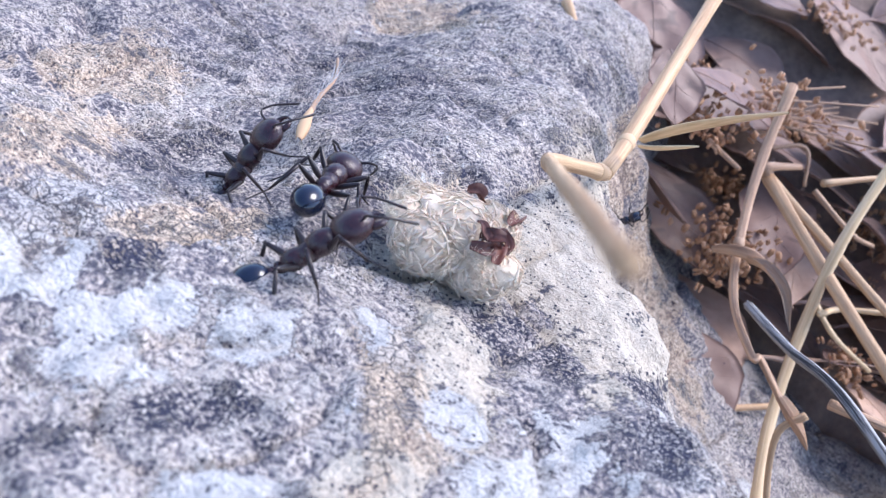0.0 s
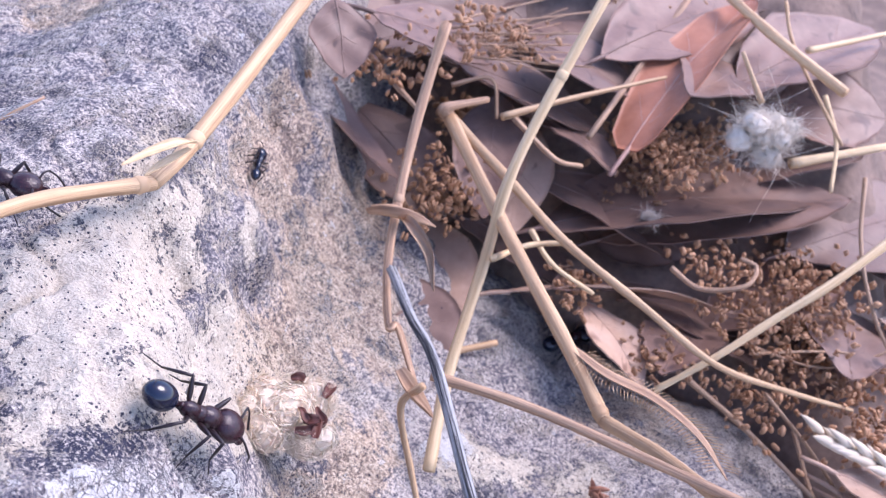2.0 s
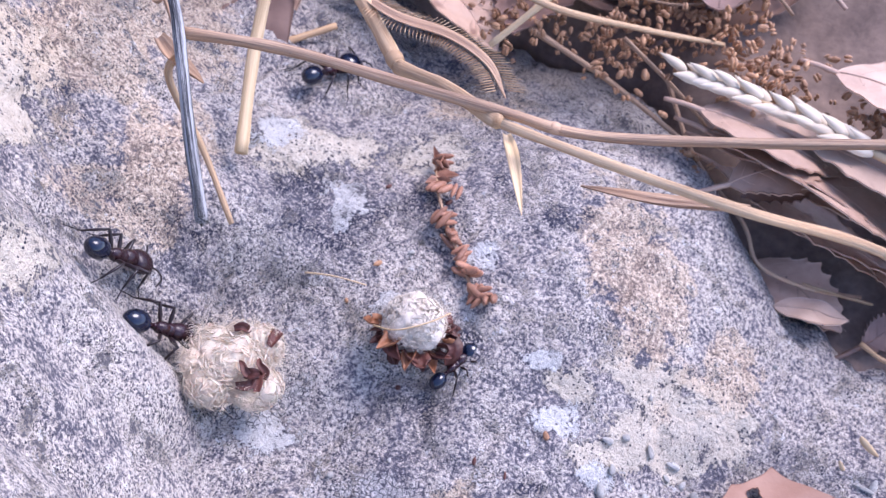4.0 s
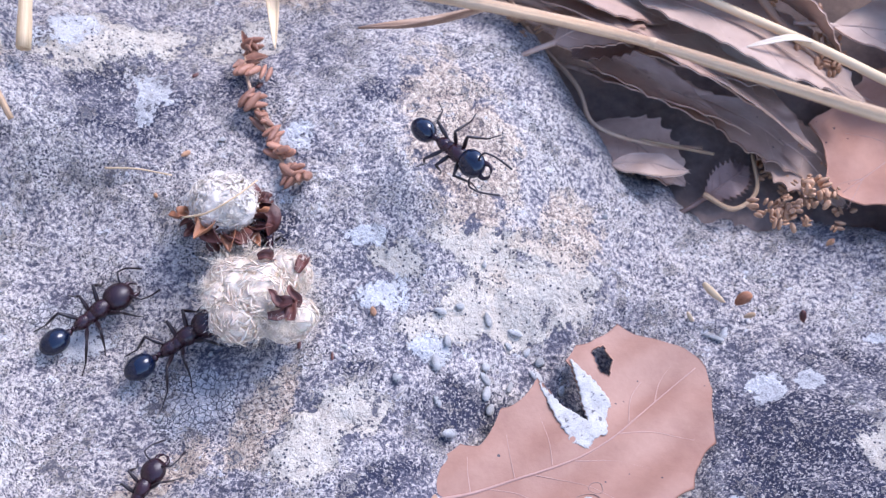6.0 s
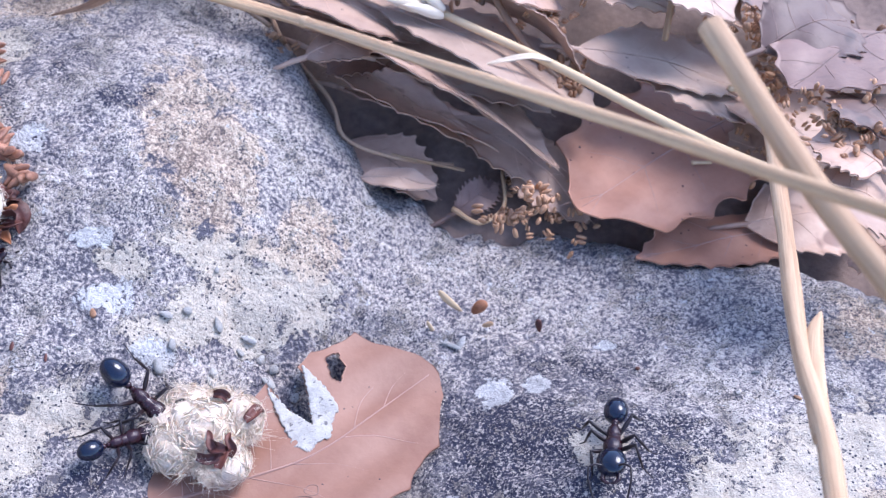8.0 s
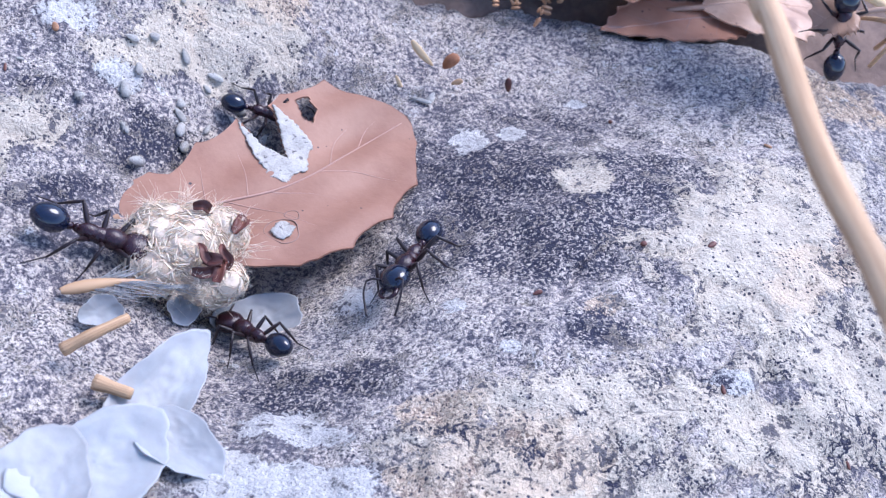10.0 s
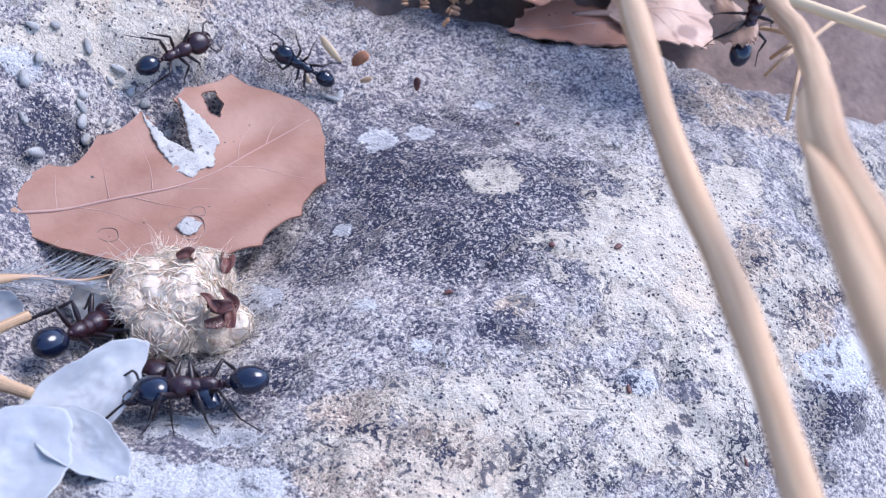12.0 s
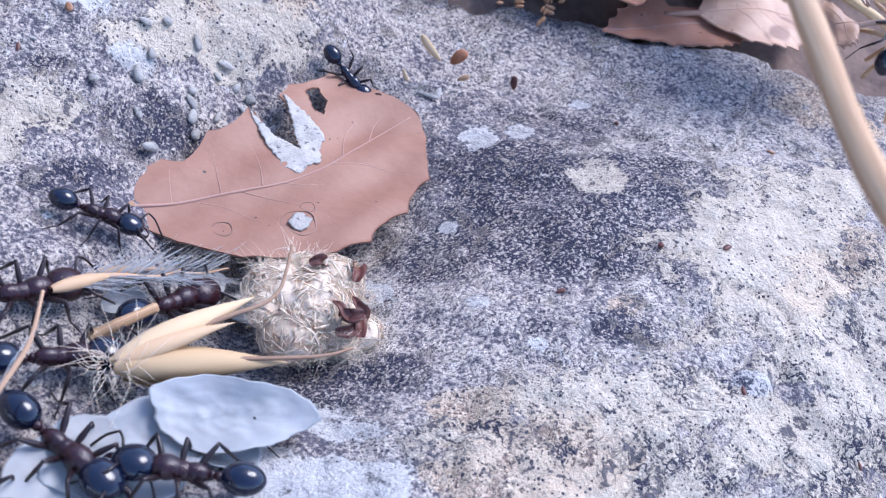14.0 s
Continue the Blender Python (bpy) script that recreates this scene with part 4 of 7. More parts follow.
leaf("oak_leaf", (38.1, 45.2, 12.0), (52.8, 37.0, 9.0), 13, LEAF_BROWN, "brown dry oak leaf packed along the stone rim", roll=-5, bend=1.3, arch=1.0, teeth=8, depth=0.7, seed=207, group='fallen oak leaves')
leaf("oak_leaf", (3.9, 52.6, 20.0), (21.1, 47.8, 17.0), 14, LEAF_BROWN, "brown dry oak leaf packed along the stone rim", roll=-8, bend=1.6, arch=0.4, teeth=8, depth=0.7, seed=208, group='fallen oak leaves')
leaf("oak_leaf", (25.6, 56.4, 22.0), (41.3, 47.2, 18.0), 13, LEAF_BROWN, "brown dry oak leaf packed along the stone rim", roll=-10, bend=1.0, arch=0.6000000000000001, teeth=8, depth=0.7, seed=209, group='fallen oak leaves')
leaf("oak_leaf", (44.5, 54.3, 17.0), (57.7, 47.4, 13.0), 14, LEAF_MAUVE_DIM, "brown dry oak leaf packed along the stone rim", roll=0, bend=1.3, arch=0.8, teeth=8, depth=0.7, seed=210, group='fallen oak leaves')
leaf("oak_leaf", (-1.1, 37.6, 3.0), (9.7, 31.0, 2.5), 8, LEAF_BROWN, "brown dry oak leaf packed along the stone rim", roll=0, bend=1.6, arch=1.0, teeth=8, depth=0.7, seed=211, group='fallen oak leaves')
leaf("oak_leaf", (42.8, 30.1, 5.0), (57.6, 33.9, 5.0), 12, LEAF_BROWN, "brown dry oak leaf packed along the stone rim", roll=3, bend=1.0, arch=0.4, teeth=8, depth=0.7, seed=212, group='fallen oak leaves')
leaf("oak_leaf", (-68.0, 75.0, 37.0), (-46.4, 79.7, 31.0), 15, LEAF_MAUVE_DIM, "dry oak leaf half buried in the litter", roll=-8, bend=1.0, arch=0.4, teeth=1, depth=0, seed=230, group='fallen oak leaves')
leaf("oak_leaf", (-50.6, 81.4, 41.0), (-31.2, 110.6, 43.0), 14, LEAF_MAUVE_DIM, "dry oak leaf half buried in the litter", roll=6, bend=1.4, arch=0.6000000000000001, teeth=1, depth=0, seed=231, group='fallen oak leaves')
leaf("oak_leaf", (-55.8, 70.1, 27.0), (-33.4, 70.9, 21.0), 14, LEAF_MAUVE_DIM, "dry oak leaf half buried in the litter", roll=-10, bend=1.8, arch=0.8, teeth=1, depth=0, seed=232, group='fallen oak leaves')
leaf("oak_leaf", (-32.3, 85.8, 41.0), (-12.8, 113.8, 43.0), 15, LEAF_MAUVE_DIM, "dry oak leaf half buried in the litter", roll=0, bend=1.0, arch=1.0, teeth=1, depth=0, seed=233, group='fallen oak leaves')
leaf("oak_leaf", (-81.0, 74.0, 27.0), (-63.7, 63.6, 21.0), 12, LEAF_MAUVE_DIM, "dry oak leaf half buried in the litter", roll=10, bend=1.4, arch=0.4, teeth=1, depth=0, seed=234, group='fallen oak leaves')
leaf("oak_leaf", (-62.4, 67.6, 19.0), (-44.1, 66.7, 14.0), 12, LEAF_MAUVE_DIM, "dry oak leaf half buried in the litter", roll=-5, bend=1.8, arch=0.6000000000000001, teeth=1, depth=0, seed=235, group='fallen oak leaves')
leaf("oak_leaf", (-26.9, 65.4, 16.0), (-7.8, 83.0, 22.0), 14, LEAF_MAUVE_DIM, "dry oak leaf half buried in the litter", roll=-10, bend=1.0, arch=0.8, teeth=1, depth=0, seed=236, group='fallen oak leaves')
leaf("oak_leaf", (-13.4, 63.1, 13.0), (1.3, 78.1, 17.0), 13, LEAF_MAUVE_DIM, "dry oak leaf half buried in the litter", roll=0, bend=1.4, arch=1.0, teeth=1, depth=0, seed=237, group='fallen oak leaves')
leaf("oak_leaf", (-37.0, 65.8, 17.0), (-16.9, 65.8, 12.0), 12, LEAF_MAUVE_DIM, "dry oak leaf half buried in the litter", roll=-12, bend=1.8, arch=0.4, teeth=1, depth=0, seed=238, group='fallen oak leaves')
leaf("oak_leaf", (-79.3, 69.8, 43.0), (-63.9, 74.4, 39.0), 13, LEAF_MAUVE_DIM, "dry oak leaf half buried in the litter", roll=0, bend=1.0, arch=0.6000000000000001, teeth=1, depth=0, seed=239, group='fallen oak leaves')
leaf("oak_leaf", (-89.0, 99.9, 42.9), (-80.8, 85.3, 29.9), 16, LEAF_MAUVE_DIM, "mauve brown dry leaf heaped behind the boulder", roll=8, bend=1.0, arch=0.3, teeth=1, depth=0, seed=300, group='fallen oak leaves')
leaf("oak_leaf", (-99.0, 94.7, 33.7), (-75.3, 80.7, 21.6), 9, LEAF_MAUVE_DIM, "mauve brown dry leaf heaped behind the boulder", roll=-25, bend=1.4, arch=0.5, teeth=1, depth=0, seed=301, group='fallen oak leaves')
leaf("oak_leaf", (-78.2, 100.1, 38.6), (-62.4, 96.4, 35.1), 11, LEAF_MAUVE_DIM, "mauve brown dry leaf heaped behind the boulder", roll=20, bend=1.8, arch=0.7, teeth=1, depth=0, seed=302, group='fallen oak leaves')
leaf("oak_leaf", (-73.9, 107.5, 43.4), (-57.7, 105.6, 41.1), 13, LEAF_MAUVE_DIM, "mauve brown dry leaf heaped behind the boulder", roll=-12, bend=1.0, arch=0.9000000000000001, teeth=1, depth=0, seed=303, group='fallen oak leaves')
leaf("oak_leaf", (-65.8, 114.5, 49.3), (-49.5, 104.0, 42.0), 13, LEAF_MAUVE_DIM, "mauve brown dry leaf heaped behind the boulder", roll=10, bend=1.4, arch=0.3, teeth=1, depth=0, seed=304, group='fallen oak leaves')
leaf("oak_leaf", (-55.5, 113.5, 48.8), (-41.8, 124.9, 53.1), 13, LEAF_MAUVE_DIM, "mauve brown dry leaf heaped behind the boulder", roll=0, bend=1.8, arch=0.5, teeth=1, depth=0, seed=305, group='fallen oak leaves')
leaf("oak_leaf", (-68.7, 88.6, 28.9), (-54.1, 86.9, 26.5), 12, LEAF_MAUVE_DIM, "mauve brown dry leaf heaped behind the boulder", roll=-15, bend=1.0, arch=0.7, teeth=1, depth=0, seed=306, group='fallen oak leaves')
leaf("oak_leaf", (-62.1, 96.0, 34.5), (-45.1, 92.8, 31.7), 13, LEAF_MAUVE_DIM, "mauve brown dry leaf heaped behind the boulder", roll=10, bend=1.4, arch=0.9000000000000001, teeth=1, depth=0, seed=307, group='fallen oak leaves')
leaf("oak_leaf", (-84.2, 89.8, 27.1), (-70.6, 84.6, 24.6), 11, LEAF_MAUVE_DIM, "mauve brown dry leaf heaped behind the boulder", roll=18, bend=1.8, arch=0.3, teeth=1, depth=0, seed=308, group='fallen oak leaves')
leaf("oak_leaf", (-83.0, 106.7, 46.0), (-64.9, 108.9, 46.5), 14, LEAF_MAUVE_DIM, "mauve brown dry leaf heaped behind the boulder", roll=5, bend=1.0, arch=0.5, teeth=1, depth=0, seed=309, group='fallen oak leaves')
leaf("oak_leaf", (-54.1, 126.9, 54.7), (-36.0, 114.6, 49.2), 14, LEAF_MAUVE_DIM, "mauve brown dry leaf heaped behind the boulder", roll=0, bend=1.4, arch=0.7, teeth=1, depth=0, seed=310, group='fallen oak leaves')
leaf("oak_leaf", (-100.1, 101.2, 39.0), (-88.8, 90.9, 30.3), 12, LEAF_MAUVE_DIM, "mauve brown dry leaf heaped behind the boulder", roll=-20, bend=1.8, arch=0.9000000000000001, teeth=1, depth=0, seed=311, group='fallen oak leaves')
leaf("oak_leaf", (53.5, 42.5, 22.6), (41.2, 30.1, 23.2), 13, LEAF_MAUVE_DIM, "dry oak leaf in the heap beyond the slab", roll=8, bend=1.0, arch=0.3, teeth=8, depth=0.8, seed=330, group='fallen oak leaves')
leaf("oak_leaf", (46.8, 32.3, 21.5), (50.9, 24.1, 22.7), 12, LEAF_MAUVE_DIM, "dry oak leaf in the heap beyond the slab", roll=-8, bend=1.4, arch=0.5, teeth=8, depth=0.8, seed=331, group='fallen oak leaves')
leaf("oak_leaf", (39.9, 37.1, 22.4), (50.5, 44.3, 22.3), 12, LEAF_MAUVE_DIM, "dry oak leaf in the heap beyond the slab", roll=5, bend=1.8, arch=0.7, teeth=8, depth=0.8, seed=332, group='fallen oak leaves')
leaf("oak_leaf", (48.7, 21.9, 21.6), (42.4, 24.8, 21.5), 12, LEAF_BROWN, "dry oak leaf in the heap beyond the slab", roll=5, bend=1.0, arch=0.9000000000000001, teeth=8, depth=0.8, seed=333, group='fallen oak leaves')
leaf("oak_leaf", (42.1, 19.6, 20.7), (50.8, 18.3, 18.2), 11, LEAF_BROWN, "dry oak leaf in the heap beyond the slab", roll=-4, bend=1.4, arch=0.3, teeth=8, depth=0.8, seed=334, group='fallen oak leaves')
leaf("oak_leaf", (30.1, 49.0, 20.4), (38.5, 43.6, 21.0), 12, LEAF_PALE, "dry oak leaf in the heap beyond the slab", roll=-8, bend=1.8, arch=0.5, teeth=8, depth=0.8, seed=335, group='fallen oak leaves')
leaf("oak_leaf", (51.8, 17.9, 15.7), (47.9, 17.4, 13.2), 8, LEAF_BROWN, "dry oak leaf in the heap beyond the slab", roll=6, bend=1.0, arch=0.7, teeth=8, depth=0.8, seed=336, group='fallen oak leaves')

rnd = random.Random(5)
for k in range(70):
    fx, fy = rnd.uniform(-85, 75), rnd.uniform(2, 46)
    fy += 26.5 + 35 * float(sstep(6, -22, np.array(fx))) - 2
    fz = float(ground_height(np.array([fx]), np.array([fy]))[0]) + rnd.uniform(0.2, 1.8)
    if boulder_height(np.array([fx]), np.array([fy]))[0] > fz - 2:
        continue
    way, long = rnd.uniform(0, 2 * math.pi), rnd.uniform(16, 27)
    tip = (fx + long * math.cos(way), fy + long * math.sin(way), fz + rnd.uniform(-1, 5))
    # left of the slab the darkened tone stands in for deeper shade
    shape = (rnd.uniform(9, 16), LEAF_MAUVE_DIM if fx < -5 else LEAF_BROWN, "brown dry oak leaf deep in the litter", rnd.uniform(-25, 25), rnd.uniform(0.3, 2), rnd.uniform(0.2, 1), rnd.choice([1, 9]), 0.6 * rnd.random(), 100 + k, 3)
    if math.hypot((fx + tip[0]) / 2 + 27.9, (fy + tip[1]) / 2 - 82.6) > 4:
        leaf("oak_leaf", (fx, fy, fz), tip, *shape, group="fallen oak leaves")

crumbs("catkin_scales", (-93.1, 92.5, 32.5), 2.5, 60, 140, "heap of brown dry catkin scales in the litter")
crumbs("catkin_scales", (-75.9, 92.3, 34.6), 3, 80, 141, "heap of brown dry catkin scales in the litter")
crumbs("catkin_scales", (-65.1, 90.5, 34.2), 3, 70, 142, "heap of brown dry catkin scales in the litter")
crumbs("catkin_scales", (-60.9, 109.4, 46.3), 3, 60, 143, "heap of brown dry catkin scales in the litter")
crumbs("catkin_scales", (-44.9, 100.5, 40.8), 3, 70, 144, "heap of brown dry catkin scales in the litter")
crumbs("catkin_scales", (-34.5, 87.0, 29.3), 4, 110, 145, "heap of brown dry catkin scales in the litter")
crumbs("catkin_scales", (-66.7, 81.5, 25.3), 2.5, 60, 146, "heap of brown dry catkin scales in the litter")
crumbs("catkin_scales", (-44.5, 83.2, 27.8), 3, 70, 147, "heap of brown dry catkin scales in the litter")
crumbs("catkin_scales", (52.7, 39.3, 19.8), 2.6, 70, 160, "brown dry catkin scales along the stone rim")
crumbs("catkin_scales", (45.9, 40.0, 19.0), 2.2, 50, 161, "brown dry catkin scales along the stone rim")
crumbs("catkin_scales", (46.4, 26.0, 21.8), 2.4, 60, 162, "brown dry catkin scales along the stone rim")
crumbs("catkin_scales", (42.1, 44.1, 19.8), 2, 40, 163, "brown dry catkin scales along the stone rim")
crumbs("catkin_scales", (15.3, 17.5, 14.1), 1.2, 16, 164, "brown dry catkin scales along the stone rim")
crumbs("catkin_scales", (16.7, 18.3, 16.9), 1.0, 12, 165, "brown dry catkin scales along the stone rim")
crumbs("catkin_scales", (-37.6, 73.1, 34.0), 3.2, 90, 40, "heap of brown dry catkin scales in the litter")
crumbs("catkin_scales", (-65.2, 60.3, 28.0), 3.0, 70, 41, "heap of brown dry catkin scales in the litter")
crumbs("catkin_scales", (-75.6, 66.5, 38.0), 3.5, 70, 42, "heap of brown dry catkin scales in the litter")
crumbs("catkin_scales", (-29.1, 64.2, 26.0), 2.6, 50, 43, "heap of brown dry catkin scales in the litter")
crumbs("catkin_scales", (-16.3, 69.6, 24.0), 4, 90, 44, "heap of brown dry catkin scales in the litter")
crumbs("catkin_scales", (-21.9, 58.9, 22.0), 3.5, 70, 45, "heap of brown dry catkin scales in the litter")
crumbs("catkin_scales", (-31.4, 54.9, 17.0), 2.5, 60, 46, "heap of brown dry catkin scales in the litter")
crumbs("catkin_scales", (-17.2, 68.7, 21.0), 4.5, 120, 47, "heap of brown dry catkin scales in the litter")
crumbs("catkin_scales", (-12.5, 63.9, 18.0), 4, 110, 48, "heap of brown dry catkin scales in the litter")
crumbs("catkin_scales", (-19.9, 54.4, 16.0), 3, 70, 49, "heap of brown dry catkin scales in the litter")
crumbs("catkin_scales", (-7.2, 56.3, 17.0), 4, 90, 50, "heap of brown dry catkin scales in the litter")
crumbs("catkin_scales", (-65.3, 61.5, 24.0), 3, 70, 51, "heap of brown dry catkin scales in the litter")
crumbs("catkin_scales", (-44.2, 71.3, 25.0), 1.6, 24, 52, "heap of brown dry catkin scales in the litter")
crumbs("catkin_scales", (-39.8, 76.9, 28.0), 3, 60, 53, "heap of brown dry catkin scales in the litter")
crumbs("catkin_scales", (-44.7, 59.2, 20.0), 2, 40, 54, "heap of brown dry catkin scales in the litter")
crumbs("catkin_scales", (-1.3, 55.7, 14.0), 3, 60, 55, "heap of brown dry catkin scales in the litter")
crumbs("catkin_scales", (21.1, 30.0, 3.5), 2.2, 40, 56, "heap of brown dry catkin scales in the litter")
crumbs("catkin_scales", (-3.9, 48.4, 13.0), 2, 36, 57, "heap of brown dry catkin scales in the litter")
crumbs("catkin_scales", (8.9, 49.9, 16.0), 1.5, 24, 58, "heap of brown dry catkin scales in the litter")
crumbs("catkin_scales", (22.6, 40.5, 13.0), 1.6, 30, 59, "heap of brown dry catkin scales in the litter")
crumbs("catkin_scales", (46.6, 45.7, 12.0), 2.6, 50, 60, "heap of brown dry catkin scales in the litter")
crumbs("catkin_scales", (44.5, 37.7, 8.0), 2.6, 50, 61, "heap of brown dry catkin scales in the litter")
crumbs("catkin_scales", (-9.6, 44.2, 10.0), 0.9, 10, 62, "heap of brown dry catkin scales in the litter")
crumbs("catkin_scales", (20.0, 46.9, 16.0), 1.5, 16, 63, "heap of brown dry catkin scales in the litter")
crumbs("catkin_scales", (45.6, 49.8, 15.0), 2, 30, 64, "heap of brown dry catkin scales in the litter")
crumbs("catkin_scales", (-65.2, 72.0, 42.0), 4, 60, 65, "heap of brown dry catkin scales in the litter")

# ---------------------------------------------------------------- straws and twigs
stem("straw", [(-54.9, 24.8, 18.5), (-56.2, 34.0, 23.5), (-56.4, 44.5, 31.5), (-56.5, 50.0, 41.0), (-53.6, 61.2, 54.0), (-51.5, 69.8, 62.0), (-51.7, 74.5, 72.0)], 0.85, 0.75, PALE_STRAW, "pale straight straw leaning on the stone", nodes=(0.62,))
stem("straw", [(-66.0, 59.4, 38.8), (-56.0, 47.0, 35.5), (-45.4, 34.1, 32.4), (-40.2, 27.2, 30.9)], 1.0, 0.95, STRAW, "tan straw with a joint, lying over the crevice", nodes=(0.96,))
stem("straw", [(-40.2, 27.2, 30.9), (-35.0, 21.5, 34.5), (-30.0, 14.5, 38.3)], 0.9, 0.8, STRAW, "thin tan straw running under a brown stem")
stem("straw", [(-29.5, 14.0, 38.6), (-21.0, 8.2, 42.0), (-12.9, 2.4, 45.8), (-3.9, 4.3, 42.9), (4.2, -2.9, 46.3), (10.5, -9.7, 49.9), (15.5, -15.2, 52.8), (19.3, -20.1, 55.4), (23.3, -25.8, 58.6)], 0.5, 0.42, STRAW, "long pale straw with a knobbly joint high over the stone", nodes=(0.4,))
stem("straw", [(-66.0, 59.4, 38.8), (-57.0, 54.0, 36.5), (-48.8, 48.6, 34.5), (-38.4, 46.5, 31.0), (-28.7, 44.4, 28.0), (-18.7, 50.0, 23.0), (-8.2, 56.0, 18.5)], 0.85, 0.35, STRAW, "tan tapering straw over the litter")
stem("straw", [(-33.6, 43.8, 22.0), (-28.6, 46.6, 27.0), (-23.9, 50.7, 31.0), (-17.6, 56.3, 36.0), (-8.3, 67.8, 42.0)], 0.45, 0.75, PALE_STRAW, "thin pale straw rising from the litter")
stem("weed", [(-57.2, 19.4, 37.0), (-48.0, 18.5, 38.0), (-38.0, 17.2, 38.0), (-29.6, 15.4, 38.6), (-22.8, 15.9, 37.5), (-10.8, 16.8, 39.0), (3.3, 18.4, 41.0)], 0.6, 0.52, BROWN_STEM, "brown ribbed dry stem lying across the straws", category='stem', nodes=(0.62,), ribs=0.12)
stem("grey_stick", [(-64.9, 34.2, 34.8), (-61.0, 26.5, 36.4), (-57.2, 19.2, 38.6), (-51.2, 5.6, 40.0), (-47.1, -3.2, 41.0)], 0.6, 0.5, GREY_STICK, "weathered grey split stick", category='stick', ribs=0.22, seed=4)
stem("weed", [(-68.7, 59.3, 50.0), (-68.3, 51.8, 42.0), (-67.0, 43.0, 35.5), (-65.5, 36.0, 33.0), (-63.0, 28.0, 33.0), (-62.1, 28.2, 33.0), (-58.5, 22.4, 32.0)], 0.8, 0.4, BROWN_STEM, "twisted tan weed stem with torn bark", category='stem', nodes=(0.33,))
stem("weed", [(-62.3, 63.5, 40.0), (-66.4, 58.7, 40.0), (-66.0, 59.4, 38.8)], 0.5, 1.1, BROWN_STEM, "short broken weed stem", category='stem')
stem("weed", [(-57.7, 20.8, 34.0), (-59.1, 20.1, 31.0), (-56.3, 19.1, 24.0), (-52.7, 15.3, 19.0)], 0.5, 0.35, STRAW, "thin curved yellow stem tip", category='stem')
stem("straw", [(-80.4, 69.6, 58.1), (-83.5, 29.0, 48.8), (-84.4, 19.3, 47.8)], 1.05, 0.95, STRAW, "yellow straw bent at a joint over the boulder", nodes=(0.62,))
stem("straw", [(-84.4, 19.3, 47.8), (-88.4, 8.5, 51.8), (-88.6, -2.0, 56.4), (-88.0, -10.4, 60.1), (-87.1, -24.1, 66.2), (-86.2, -37.8, 72.3), (-85.3, -52.4, 78.8)], 0.85, 0.38, STRAW, "yellow straw reaching out over the boulder", nodes=(0.02, 0.4))
stem("straw", [(-55.7, 43.3, 33.0), (-52.3, 49.8, 31.5), (-47.7, 50.8, 33.0)], 0.5, 0.4, PALE_STRAW, "short pale straw splinter")
stem("straw", [(-57.9, 46.9, 14.0), (-52.1, 50.9, 15.0)], 0.6, 0.5, STRAW, "short straw piece on the stone")
stem("straw", [(-37.2, 97.3, 48.0), (-30.1, 87.7, 48.0), (-20.7, 80.0, 47.0)], 0.9, 0.9, STRAW, "cut straw end over the litter")
stem("straw", [(-42.2, 79.3, 42.0), (-52.6, 66.7, 42.0), (-59.8, 59.0, 41.0)], 0.3, 0.6, STRAW, "dry blade stem hooked over a straw")
stem("straw", [(-41.4, 101.0, 44.0), (-49.4, 65.8, 38.0)], 0.6, 0.5, BROWN_STEM, "grey brown twig in the litter", category='twig')
stem("straw", [(-29.5, 95.5, 50.0), (-27.1, 88.7, 47.0), (-19.1, 76.1, 42.0)], 0.35, 0.3, STRAW, "thin straw over the litter")

# ---------------------------------------------------------------- the torn leaf in the trough
def inside(x, y, outline):
    hit = False
    for (ax, ay), (bx, by) in zip(outline, outline[1:] + outline[:1]):
        if (ay > y) != (by > y) and x < (bx - ax) * (y - ay) / (by - ay) + ax:
            hit = not hit
    return hit


